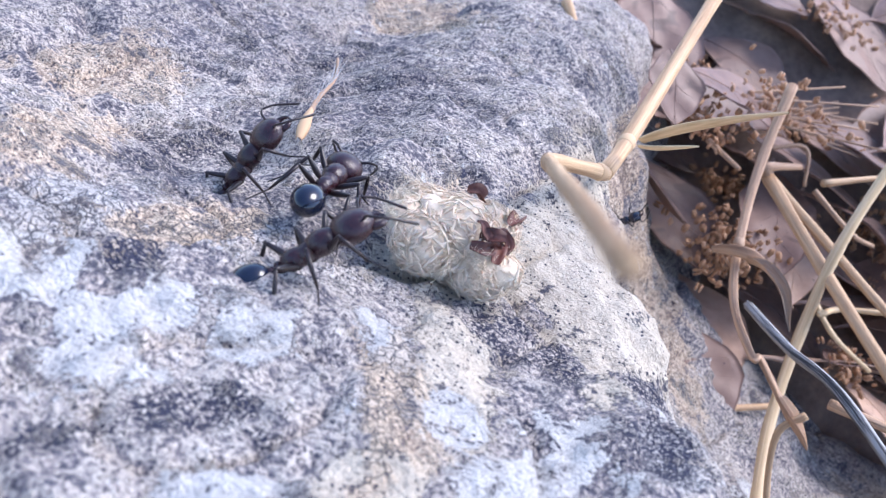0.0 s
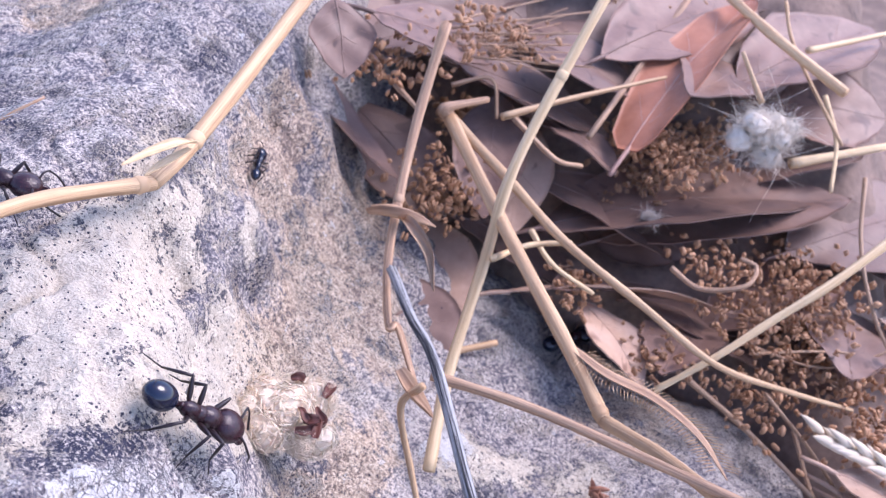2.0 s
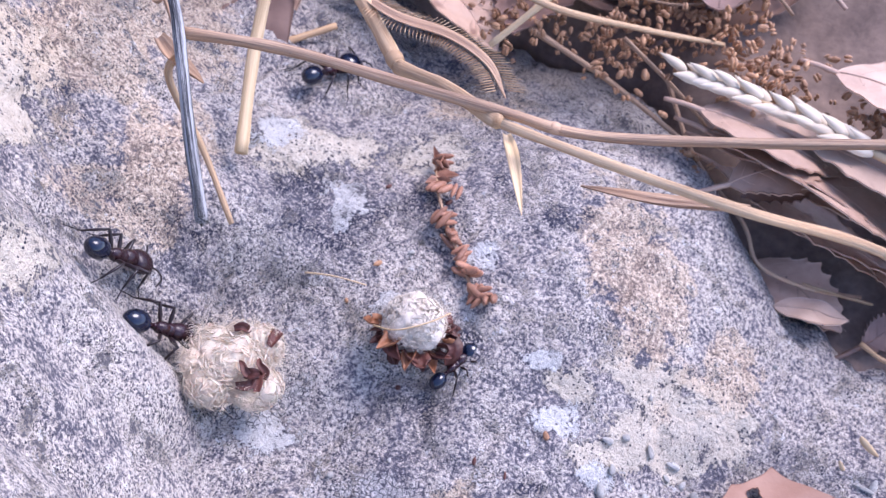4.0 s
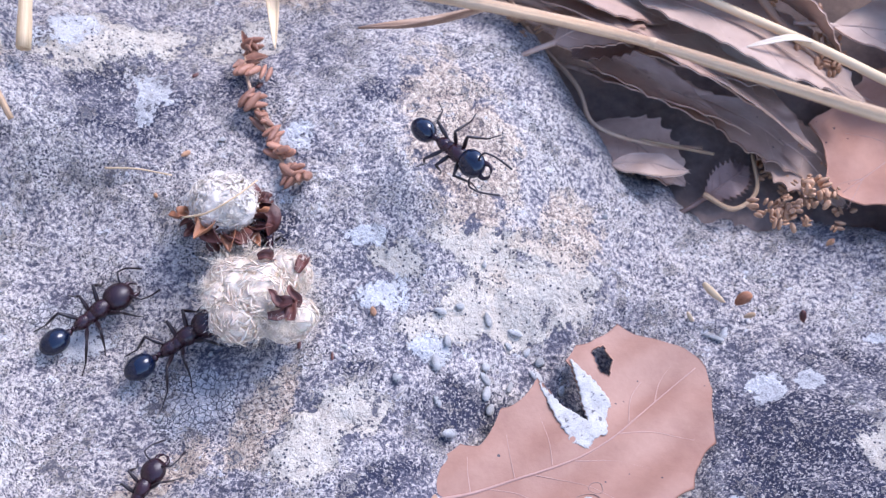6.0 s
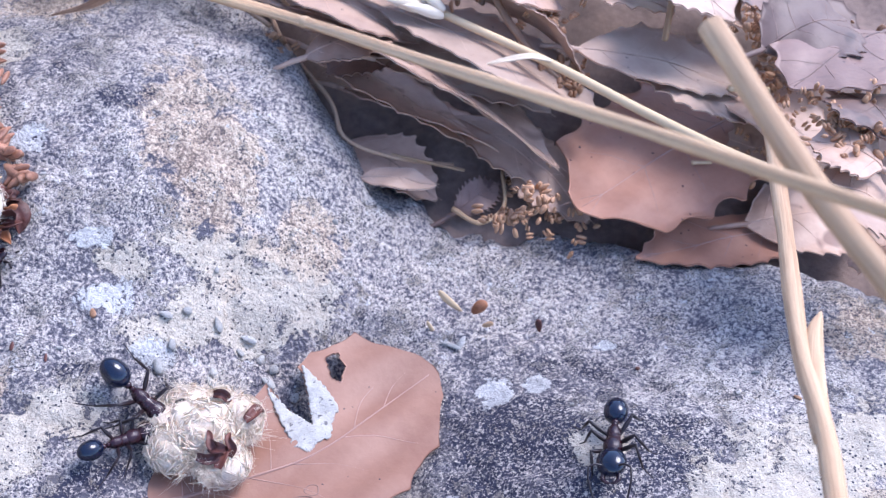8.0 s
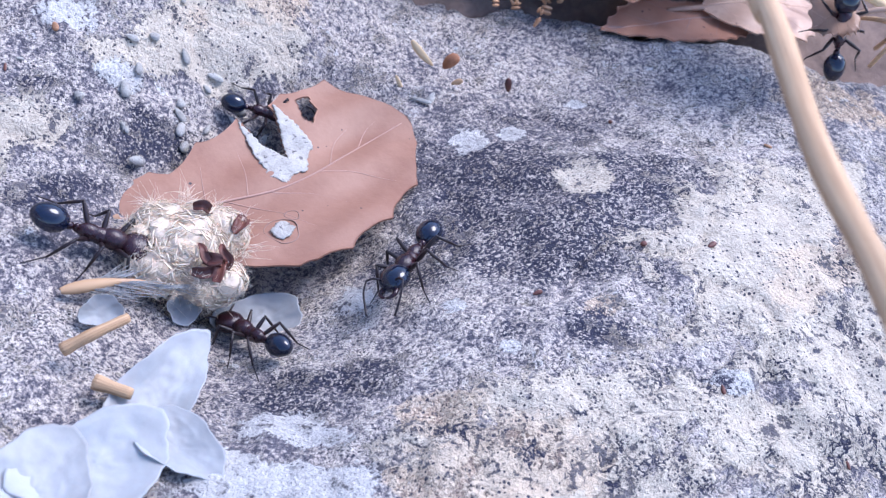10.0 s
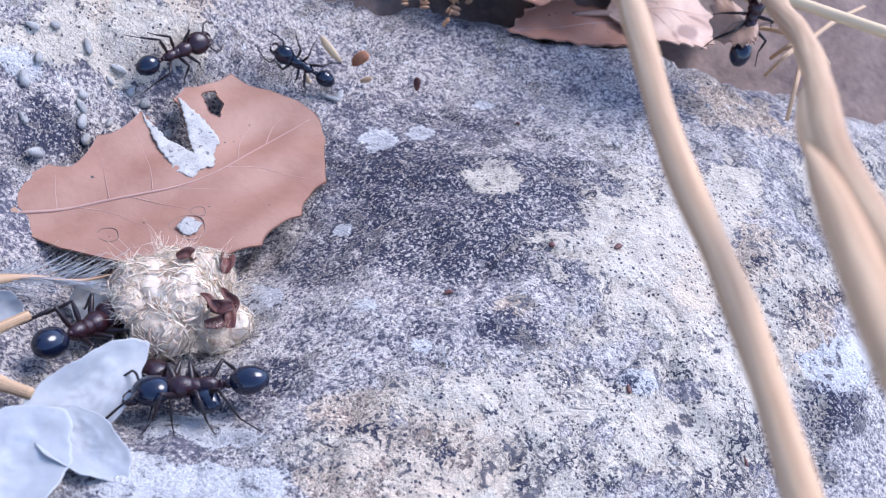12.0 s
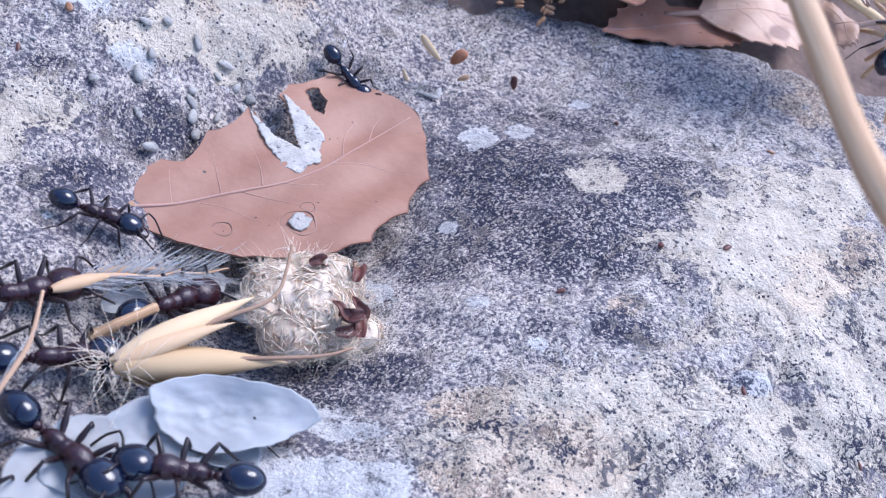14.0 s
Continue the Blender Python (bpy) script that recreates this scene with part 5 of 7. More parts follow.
def torn_leaf():
    up = profile([(0, 3.0), (0.03, 4.0), (0.12, 3.3), (0.22, 2.6), (0.33, 4.2), (0.48, 5.4), (0.65, 6.6), (0.75, 7.2), (0.83, 6.9), (0.91, 4.8), (0.98, 2.2), (1.0, 0.4)])
    low = profile([(0, 1.0), (0.03, 3.0), (0.06, 5.1), (0.15, 7.7), (0.25, 9.9), (0.40, 11.7), (0.59, 10.8), (0.75, 8.9), (0.88, 6.0), (0.96, 3.0), (1.0, 0.4)])
    notch = [(14.8, 5.2), (15.2, 3.0), (16.4, -0.2), (17.6, 3.0), (18.3, 5.6), (17.4, 9.5), (15.0, 9.5)]
    spot = [(21.0, 6.0), (20.4, 3.6), (21.0, 2.9), (22.2, 4.2), (22.4, 6.0)]
    length, bend, arch = 29.9, 0.3, (0.12, 0.65)
    v, f = leaf_blade(length, up, low, bend, arch, 6, 0.8, 2, lambda x, y: inside(x, y, notch) or inside(x, y, spot), nu=150, nv=90)
    ob = mesh_object("torn_leaf", v, f, LEAF_RED)
    ob.matrix_basis = basis_between((-13.9, -7.2, 0.6), (10.9, 10.1, 0.5), 1)

    def vein(name, points, r0, r1, material, label=""):
        pts = [(p.x, p.y, leaf_z(bend, arch, p.x / length, p.y) + 0.08) for p in smooth_line([(x, y, 0) for x, y in points], 8)]
        v, f = tube(pts, np.linspace(r0, r1, len(pts)), 6)
        mesh_object(name, v, f, material, ob, label)

    vein("midrib", [(0, 0), (3.2, -1.0), (6.6, -1.7), (10.2, -2.4), (13.9, -2.8), (17.5, -2.6), (21.1, -1.8), (25.0, -0.9), (28.9, -0.1)], 0.16, 0.05, VEIN, "paler raised midrib")
    for root, mids, end in (((3.5, -1.1), (4.2, 0.6), (5.0, 2.0)), ((7.5, -1.9), (8.4, 0.4), (9.2, 2.2)), ((11.0, -2.5), (12.3, 0.2), (13.0, 2.6)), ((19.5, -2.1), (21.6, 0.2), (24.2, 1.4)),
                            ((23.0, -1.4), (25.0, 0.3), (27.0, 1.2)), ((5.0, -1.4), (7.2, -3.4), (8.6, -6.0)), ((9.0, -2.2), (12.0, -4.8), (14.0, -8.2)), ((13.0, -2.8), (16.6, -5.0), (19.4, -8.0)), ((18.0, -2.5), (21.2, -4.2), (23.6, -6.4))):
        vein("side_vein", [root, mids, end], 0.06, 0.02, VEIN)
    v, f = tube(smooth_line([(0.8, 0, 0.1), (-2.5, 0.1, 0.0), (-6.5, 0.9, 0.3)], 4), np.linspace(0.42, 0.3, 9), 7)
    mesh_object("stalk", v, f, BROWN_STEM, ob)

    def patch(name, outline, thick, material, lift, label):
        """A thin crumpled film with the given outline on the blade."""
        xs, ys = [p[0] for p in outline], [p[1] for p in outline]
        step, verts, faces, at = 0.14, [], [], {}
        nx, ny = int((max(xs) - min(xs)) / step) + 2, int((max(ys) - min(ys)) / step) + 2
        for layer in (0, 1):
            for i in range(nx):
                for j in range(ny):
                    x, y = min(xs) + i * step, min(ys) + j * step
                    wob = 0.10 * math.sin(1.3 * x + 0.9 * y) + 0.05 * math.sin(2.6 * y - 1.7 * x)
                    at[layer, i, j] = len(verts)
                    verts.append((x + 0.05 * math.sin(9 * y), y + 0.05 * math.cos(8 * x), leaf_z(bend, arch, x / length, y) + lift + wob - layer * thick))
        keep = {(i, j) for i in range(nx - 1) for j in range(ny - 1) if inside(min(xs) + (i + 0.5) * step, min(ys) + (j + 0.5) * step, outline)}
        for i, j in keep:
            q = [(i, j), (i + 1, j), (i + 1, j + 1), (i, j + 1)]
            faces.append(tuple(at[0, a, b] for a, b in q))
            faces.append(tuple(at[1, a, b] for a, b in q[::-1]))
            for other, (a, b) in (((i, j - 1), (q[0], q[1])), ((i + 1, j), (q[1], q[2])), ((i, j + 1), (q[2], q[3])), ((i - 1, j), (q[3], q[0]))):
                if other not in keep:
                    faces.append((at[0, b[0], b[1]], at[0, a[0], a[1]], at[1, a[0], a[1]], at[1, b[0], b[1]]))
        used = sorted({k for face in faces for k in face})
        slot = {k: n for n, k in enumerate(used)}
        return mesh_object(name, [verts[k] for k in used], [tuple(slot[k] for k in face) for face in faces], material, ob, label)

    patch("membrane", [(14.5, 5.4), (14.1, 1.4), (13.8, -1.3), (14.8, -2.5), (16.0, -1.9), (17.1, -2.1), (18.3, -0.4), (19.4, 0.5), (19.4, 3.0), (18.6, 6.2), (17.6, 3.0), (16.4, -0.2), (15.3, 2.6)], 0.12, MEMBRANE, 0.24, "white torn inner skin round a hole")
    for cx, cy, r, pale in ((11.2, -7.4, 1.4, True), (5.5, -5.2, 0.8, False), (13.0, -6.1, 0.6, False)):
        ring = [(cx + r * math.cos(a) * (1 + 0.12 * math.sin(3 * a)), cy + r * math.sin(a), leaf_z(bend, arch, cx / length, cy + r * math.sin(a)) + 0.08) for a in np.linspace(0, 2 * math.pi, 21)]
        v, f = tube(ring, [0.05] * 21, 6)
        mesh_object("blister_ring", v, f, LEAF_MAUVE_DIM, ob)
        if pale:
            disc = [(cx + 0.75 * r * math.cos(a), cy + 0.75 * r * math.sin(a) * (0.8 + 0.2 * math.sin(2 * a))) for a in np.linspace(0, 2 * math.pi, 16)[:-1]]
            patch("blister", disc, 0.1, MEMBRANE, 0.25, "pale blister spot")
    return tagged(ob, "reddish dry oak leaf with a torn white-edged hole", "leaf", "fallen oak leaves")


torn_leaf()


# ---------------------------------------------------------------- woolly things
def wool(radius, hairs, seed, long, thick, rise=0.5):
    """Curled fibres that stand off an ellipsoid."""
    rnd = random.Random(seed)
    pieces = []
    for _ in range(hairs):
        d = Vector((rnd.gauss(0, 1), rnd.gauss(0, 1), rnd.gauss(0, 1))).normalized()
        p = Vector((d.x * radius[0], d.y * radius[1], d.z * radius[2])) * rnd.uniform(0.8, 1.0)
        side = d.orthogonal().normalized()
        side = Matrix.Rotation(rnd.uniform(0, 6.3), 3, d) @ side
        l = long * rnd.uniform(0.4, 1.3)
        lean = rnd.uniform(0.3, 1.6)
        pts = [p, p + (d * rise + side * 0.4 * lean) * l * 0.5, p + (d * 1.1 * rise + side * lean) * l * 0.9 + Vector((0, 0, rnd.uniform(-0.2, 0.2)))]
        pieces.append(tube(smooth_line(pts, 3), np.linspace(thick, thick * 0.3, 7), 4))
    return join(*pieces)


def flakes(radius, count, seed, long, wide):
    """Short crumpled strips plastered over an ellipsoid."""
    rnd = random.Random(seed)
    verts, faces = [], []
    for _ in range(count):
        d = Vector((rnd.gauss(0, 1), rnd.gauss(0, 1), rnd.gauss(0, 1))).normalized()
        p = Vector((d.x * radius[0], d.y * radius[1], d.z * radius[2])) * rnd.uniform(0.88, 1.06)
        side = Matrix.Rotation(rnd.uniform(0, 6.3), 3, d) @ d.orthogonal().normalized()
        other = d.cross(side)
        l, w, lift = long * rnd.uniform(0.5, 1.2), wide * rnd.uniform(0.5, 1.2), rnd.uniform(-0.2, 0.45)
        base = len(verts)
        for skin in (0.04, -0.04):
            for i in range(5):
                q = i / 4
                c = p + side * (q - 0.5) * l + d * (lift * q * q * l * 0.5 - 0.35 * (q - 0.5) ** 2 * l + skin)
                for s in (-1, 0, 1):
                    verts.append(c + other * s * w * 0.5 * (1 - 0.7 * abs(2 * q - 1) ** 2) + d * (-0.15 * abs(s) * w))
        for i in range(4):
            for s in range(2):
                a = base + i * 3 + s
                faces += [(a, a + 1, a + 4, a + 3), (a + 18, a + 19, a + 16, a + 15)]
            for s in (0, 2):
                a = base + i * 3 + s
                faces.append((a, a + 3, a + 18, a + 15))
    return verts, faces


def lump(radius, seed, rough):
    """A wad of wool: lobed, with fine crumples."""
    v, f = ball((0, 0, 0), radius, 36, 52)
    out = []
    for p in v:
        q = Vector(p)
        k = 1 + rough * noise.fractal(q * 0.42 + Vector((seed, 0, 0)), 1.0, 2.0, 4) + 0.05 * abs(noise.fractal(q * 1.7 + Vector((0, seed, 0)), 1.0, 2.0, 3))
        out.append(q * k)
    return out, f


def seed_tuft():
    """The woolly tuft that the large ant drags: matted fibres with torn tips, and red-brown husks caught in it."""
    ob = new("seed_tuft")
    rnd = random.Random(6)
    pieces, mats, hairs = [], [], []
    blobs = [(0, 0, 0, 3.6, 3), (2.2, 2.0, 0.3, 2.5, 4), (-2.1, 1.9, 0.0, 2.6, 5), (2.1, -2.0, -0.2, 2.5, 6), (-2.0, -2.1, 0.3, 2.4, 7), (0.3, 3.4, 0.2, 1.6, 8), (-3.5, 0.2, 0.6, 1.5, 9), (3.4, -2.6, 0.5, 1.4, 10)]
    for x, y, z, r, k in blobs:
        at, n = Vector((x, y, z)), int(60 * r * r)
        for store, (v, f) in ((pieces, lump((0.88 * r, 0.83 * r, 0.72 * r), k, 0.28)), (mats, flakes((r, 0.95 * r, 0.82 * r), n, 30 + k, 1.1, 0.13)), (hairs, wool((0.97 * r, 0.92 * r, 0.8 * r), 3 * n, 50 + k, 1.1, 0.015, 0.16))):
            store.append(([p + at for p in v], f))
    for k in range(16):
        a, rise = rnd.uniform(0, 6.3), rnd.uniform(-0.5, 2.0)
        at = Vector((3.9 * math.cos(a), 3.8 * math.sin(a), rise))
        v, f = wool((0.5, 0.5, 0.4), 90, 80 + k, 1.0, 0.018, 0.35)
        hairs.append(([p + at + Vector((math.cos(a), math.sin(a), 0.25)) * max(0.0, (p.x * math.cos(a) + p.y * math.sin(a))) * 0.9 for p in v], f))
    v, f = join(*pieces)
    mesh_object("core", v, f, FLUFF, ob)
    v, f = join(*mats)
    tagged(mesh_object("matted_fibre", v, f, FLUFF, ob, "matted cream fibres"), kind="stuff")
    v, f = join(*hairs, wool((3.3, 3.3, 2.4), 80, 9, 2.2, 0.022, 0.6))
    tagged(mesh_object("down", v, f, FLUFF, ob, "fine pale hairs"), kind="stuff")
    for x, y, z, turn in ((1.7, -3.0, 2.0, 20), (2.8, -2.8, 1.8, 70), (1.4, -2.0, 2.6, 130), (2.8, -1.6, 2.1, 100), (2.0, -2.4, 2.4, 160), (0.7, 2.7, 2.3, 10), (3.9, 1.9, 1.6, 60)):
        long, wide = rnd.uniform(1.5, 2.4), rnd.uniform(0.7, 1.2)
        s = ribbon("husk", [(-0.5 * long, 0, 0), (-0.15 * long, rnd.uniform(-0.3, 0.3), 0.25), (0.2 * long, rnd.uniform(-0.3, 0.3), 0.2), (0.5 * long, 0, -0.2)], wide, CHAFF_RED, "dark red brown torn husk", ob, curl=rnd.uniform(0.3, 0.7), twist=rnd.uniform(-50, 50))
        s.matrix_basis = pose(x * MM, y * MM, z * MM, rnd.uniform(-40, 40), rnd.uniform(-30, 30), turn)
    return tagged(ob, "woolly cream seed tuft with red brown husks", "seed tuft")


def woolly_gall():
    ob = new("woolly_gall")
    v, f = lump((2.75, 2.55, 2.4), 9, 0.25)
    mesh_object("core", v, f, DOWN, ob)
    v, f = flakes((3.0, 2.8, 2.6), 1100, 17, 0.9, 0.22)
    tagged(mesh_object("matted_fibre", v, f, DOWN, ob, "matted white wool"), kind="stuff")
    v, f = wool((3.1, 2.9, 2.7), 1900, 18, 0.8, 0.02)
    tagged(mesh_object("down", v, f, DOWN, ob, "fine white hairs"), kind="stuff")
    rnd = random.Random(3)
    for k in range(22):
        a = radians(-165 + 10 * k + rnd.uniform(-8, 8))
        base = Vector((2.7 * math.cos(a), 2.6 * math.sin(a), -1.2 + rnd.uniform(-0.8, 0.8)))
        out = Vector((math.cos(a + rnd.uniform(-0.9, 0.9)), math.sin(a + rnd.uniform(-0.5, 0.5)), rnd.uniform(-0.5, 0.5)))
        bow = Vector((rnd.uniform(-0.5, 0.5), rnd.uniform(-0.5, 0.5), rnd.uniform(-0.2, 0.6)))
        ribbon("bract", [base, base + out * 0.9 + bow, base + out * rnd.uniform(1.2, 2.3) - bow * 0.4], rnd.uniform(1.0, 2.1), CHAFF_RED if k % 4 else BRACT, "red brown dry bract", ob, curl=rnd.uniform(0.2, 0.7), twist=rnd.uniform(-70, 70), seed=k)
    v, f = tube(smooth_line([(-3.4, -2.2, 0.6), (-1.0, -2.9, 2.0), (1.5, -1.8, 2.9), (3.2, 0.6, 2.4)], 5), np.linspace(0.09, 0.07, 16), 6)
    mesh_object("thread", v, f, PALE_STRAW, ob, "pale thread across the gall")
    return tagged(ob, "white woolly gall with torn red brown bracts", "gall")


def litter_fluff(x, y, z, r, seed, label):
    ob = new("plant_fluff")
    rnd = random.Random(seed)
    pieces, hairs = [], []
    for k in range(9):
        at = Vector((rnd.uniform(-0.6, 0.6), rnd.uniform(-0.5, 0.5), rnd.uniform(-0.2, 0.5))) * r
        q = r * rnd.uniform(0.2, 0.36)
        v, f = lump((0.85 * q, 0.75 * q, 0.7 * q), seed + k, 0.4)
        pieces.append(([p + at for p in v], f))
        for v, f in (flakes((q, 0.9 * q, 0.8 * q), 90, seed + 40 + k, 0.34 * r, 0.06 * r), wool((q, 0.9 * q, 0.8 * q), 200, seed + 20 + k, 0.5 * r, 0.03, 0.3)):
            hairs.append(([p + at for p in v], f))
    v, f = join(*pieces)
    mesh_object("core", v, f, DOWN, ob)
    v, f = join(*hairs, wool((0.5 * r, 0.4 * r, 0.4 * r), 60, seed + 2, 1.3 * r, 0.045, 0.6))
    tagged(mesh_object("down", v, f, DOWN, ob, "spreading white hairs"), kind="stuff")
    place(ob, x, y, z)
    return tagged(ob, label, "plant fluff")


litter_fluff(-28.4, 75, 40, 5.0, 5, "white downy plant fluff caught in litter")
litter_fluff(-38.3, 67.4, 28.6, 1.3, 8, "small white fluff on a dry leaf")


# ---------------------------------------------------------------- wheat-like ear, husks, awns
def husk_piece(name, at, way, long, wide, parent, material, label="", up=(0, 0, 1)):
    """A pointed boat-shaped husk from at along way."""
    way = Vector(way).normalized()
    side = way.cross(Vector(up)).normalized()
    top = side.cross(way)
    verts, faces, n, m = [], [], 11, 9
    for i in range(n):
        q = i / (n - 1)
        w = wide * math.sin(math.pi * min(1, 0.08 + 0.92 * q) ** 0.75) * (1 - 0.2 * q)
        for j in range(m):
            a = math.pi * (j / (m - 1)) * 1.5 - 0.25 * math.pi
            verts.append(Vector(at) + way * q * long + side * math.cos(a) * w * 0.5 + top * (math.sin(a) * w * 0.42 + 0.1 * long * q * (1 - q)))
    base = len(verts)
    center = [sum((verts[i * m + j] for j in range(m)), Vector()) / m for i in range(n)]
    verts += [center[k // m] + (p - center[k // m]) * 0.86 for k, p in enumerate(verts)]
    for i in range(n - 1):
        for j in range(m - 1):
            a = i * m + j
            faces += [(a, a + 1, a + m + 1, a + m), (a + base + m, a + base + m + 1, a + base + 1, a + base)]
        for j in (0, m - 1):
            a = i * m + j
            faces.append((a, a + m, a + m + base, a + base))
    return mesh_object(name, verts, faces, material, parent, label)


def grass_ear(line, stalk_line):
    axis = smooth_line(line, 8)
    ob = new("grass_ear")
    base = axis[0].copy()
    place(ob, *base)
    rnd = random.Random(12)
    count = 22
    for k in range(count):
        q = k / (count - 1)
        i = min(int(q * (len(axis) - 2)), len(axis) - 2)
        ahead = (axis[i + 1] - axis[i]).normalized()
        side = ahead.cross(Vector((0, 0, 1))).normalized() * (1 if k % 2 else -1)
        way = ahead * 1.0 + side * rnd.uniform(0.35, 0.6) + Vector((0, 0, rnd.uniform(0.0, 0.3)))
        husk_piece("spikelet", axis[i] - base + side * 0.3, way, rnd.uniform(4.0, 5.2) * (1 - 0.3 * q), rnd.uniform(1.5, 2.0) * (1 - 0.2 * q), ob, BLEACHED)
        if k % 3 == 0:
            husk_piece("spikelet", axis[i] - base + Vector((0, 0, 0.5)), ahead + Vector((0, 0, 0.35)), 3.6, 1.3, ob, BLEACHED)
    pts = smooth_line(stalk_line, 6)
    v, f = tube([p - base for p in pts] , np.linspace(0.45, 0.62, len(pts)), 8)
    mesh_object("stalk", v, f, PALE_STRAW, ob, "thin pale stalk")
    v, f = tube([p - base for p in axis], np.linspace(0.4, 0.2, len(axis)), 6)
    mesh_object("axis", v, f, PALE_STRAW, ob)
    return tagged(ob, "bleached grass ear with pointed spikelets", "grass ear")


grass_ear([(8.2, 43.5, 17.6), (0.5, 46.0, 18.2), (-6.5, 48.0, 18.6), (-13.2, 49.6, 18.6)],
          [(8.2, 43.5, 17.6), (19.8, 38.8, 16.4), (29.5, 33.0, 16.0), (38.0, 26.5, 17.0), (50.0, 17.0, 20.0), (66.0, 5.0, 25.0)])
ribbon("dry_strip", [(19.5, 38.7, 16.8), (17.2, 38.0, 17.4), (14.8, 37.3, 17.2), (12.8, 36.8, 16.9)], 0.9, BLEACHED, "pale narrow grass blade on the stalk", category="dry grass")


def split_husk():
    """The split grass husk that an ant pulls in: glumes and a crooked awn, along +x."""
    ob = new("grass_husk")
    for way, long, wide, up in (((1, 0.32, 0.16), 10.5, 2.2, (0, 0.2, 1)), ((1, -0.12, 0.0), 11.5, 2.4, (0, -0.3, 1)), ((1, 0.1, 0.3), 8.0, 1.6, (0, 0.6, 1)), ((1, -0.3, -0.05), 6.5, 1.3, (0, -0.5, 1))):
        husk_piece("glume", (0, 0, 0), way, long, wide, ob, PALE_STRAW if wide > 2 else STRAW, "papery straw-coloured glume", up)
    for pts in ([(0, 0, 0.3), (7, 1.6, 1.6), (11, 2.8, 2.0), (13.2, 6.5, 2.6)], [(0, 0, 0.2), (6, -0.8, 0.6), (13, -1.5, 0.6), (16, -1.0, 0.3)]):
        v, f = tube(smooth_line(pts, 5), np.linspace(0.22, 0.10, 16), 6)
        mesh_object("awn", v, f, BROWN_STEM, ob, "thin brown awn")
    v, f = wool((1.0, 0.8, 0.6), 70, 4, 3.0, 0.035)
    tagged(mesh_object("down", v, f, FLUFF, ob), kind="stuff")
    return tagged(ob, "split straw-coloured grass husk with crooked awns", "grass husk")


def feather_awn(name, label, long, seed, barbs=150, flare=1.0, tip=0.06):
    """A husk with a bent awn that bears silky barbs, along +x."""
    ob = new(name)
    pts = smooth_line([(0, 0, 0.3), (0.35 * long, 0.2, 0.7), (0.7 * long, -0.2, 0.5), (long, 0.5, 0.2)], 6)
    v, f = tube(pts, np.linspace(0.3, tip, len(pts)), 6)
    mesh_object("shaft", v, f, BROWN_STEM, ob, "thin brown awn")
    rnd = random.Random(seed)
    for _ in range(barbs):
        p = pts[rnd.randrange(1, len(pts) - 5)]
        s = rnd.choice((1, -1)) * flare * rnd.uniform(0.5, 1.1)
        l = rnd.uniform(2.0, 4.5)
        v, f = tube([p, p + Vector((0.6 * l, s * 0.28 * l, rnd.uniform(0, 0.15) * l)), p + Vector((l, s * 0.5 * l, rnd.uniform(-0.05, 0.3) * l * (0.3 + 0.7 * flare)))], [0.028, 0.022, 0.010], 4)
        mesh_object("barb", v, f, PETAL, ob)
    husk_piece("glume", (-0.5, 0, 0.2), (1, 0.05, 0.1), 5.5, 1.1, ob, STRAW, "straw-coloured glume")
    return tagged(ob, label, "awn")


plume = feather_awn("feathery_awn", "silky feathered awn lying by the leaf", 11, 3)
place(plume, -15.5, -16.4, height_at(-15.5, -16.4) + 0.7, 0, 12, 22)


# ---------------------------------------------------------------- petals, chaff and crumbs on the stone
def petal(x, y, a, b, turn, tilt, lift, seed, label):
    """A dry translucent petal, cupped and creased."""
    n, m, verts, faces = 24, 56, [], []
    rnd = random.Random(seed)
    ph = rnd.uniform(0, 6)
    for skin in (0.05, -0.05):
        for i in range(n):
            r = i / (n - 1)
            for j in range(m):
                t = 2 * math.pi * j / m
                edge = 1 + 0.10 * math.sin(3 * t + ph) + 0.03 * math.sin(7 * t + 2 * ph) + 0.015 * math.sin(17 * t + ph)
                px, py = a * r * edge * math.cos(t), b * r * edge * math.sin(t)
                crease = noise.fractal(Vector((0.55 * px + ph, 0.75 * py, seed)), 1.0, 2.0, 3)
                z = 0.6 * r * r + 0.22 * math.sin(0.8 * px + ph) * r + 0.12 * math.sin(1.3 * py) * r + 0.16 * crease
                verts.append((px, py, z + skin))
    for i in range(n - 1):
        for j in range(m):
            p, q = i * m + j, i * m + (j + 1) % m
            faces += [(p, q, q + m, p + m), (p + m + n * m, q + m + n * m, q + n * m, p + n * m)]
    for j in range(m):
        p, q = (n - 1) * m + j, (n - 1) * m + (j + 1) % m
        faces.append((p, q, q + n * m, p + n * m))
    ob = mesh_object("petal", verts, faces, PETAL)
    place(ob, x, y, height_at(x, y) + lift, tilt, 0, turn)
    return tagged(ob, label, "petal", "fallen petals")


PETAL_LOAD = petal(-6.0, -24.0, 5.2, 2.4, -14, 22, 1.6, 1, "white translucent dry petal dragged by an ant")
petal(-11.2, -31.2, 5.0, 3.2, 30, 6, 0.6, 2, "white crumpled petal lying flat")
petal(-6.4, -29.3, 3.2, 2.2, -35, -8, 0.7, 3, "pale bluish petal on the stone")
petal(-14.5, -33.5, 4.2, 3.4, 70, 10, 0.8, 4, "white torn petal piece")
petal(-13.0, -17.5, 1.6, 1.1, 20, 30, 1.0, 5, "small white petal scrap")

petal(-1.5, -13.2, 3.6, 2.0, 15, 8, 0.6, 6, "translucent crumpled film below the leaf")
petal(-7.3, -13.6, 2.2, 1.3, 60, 25, 0.8, 7, "translucent film scrap below the leaf")


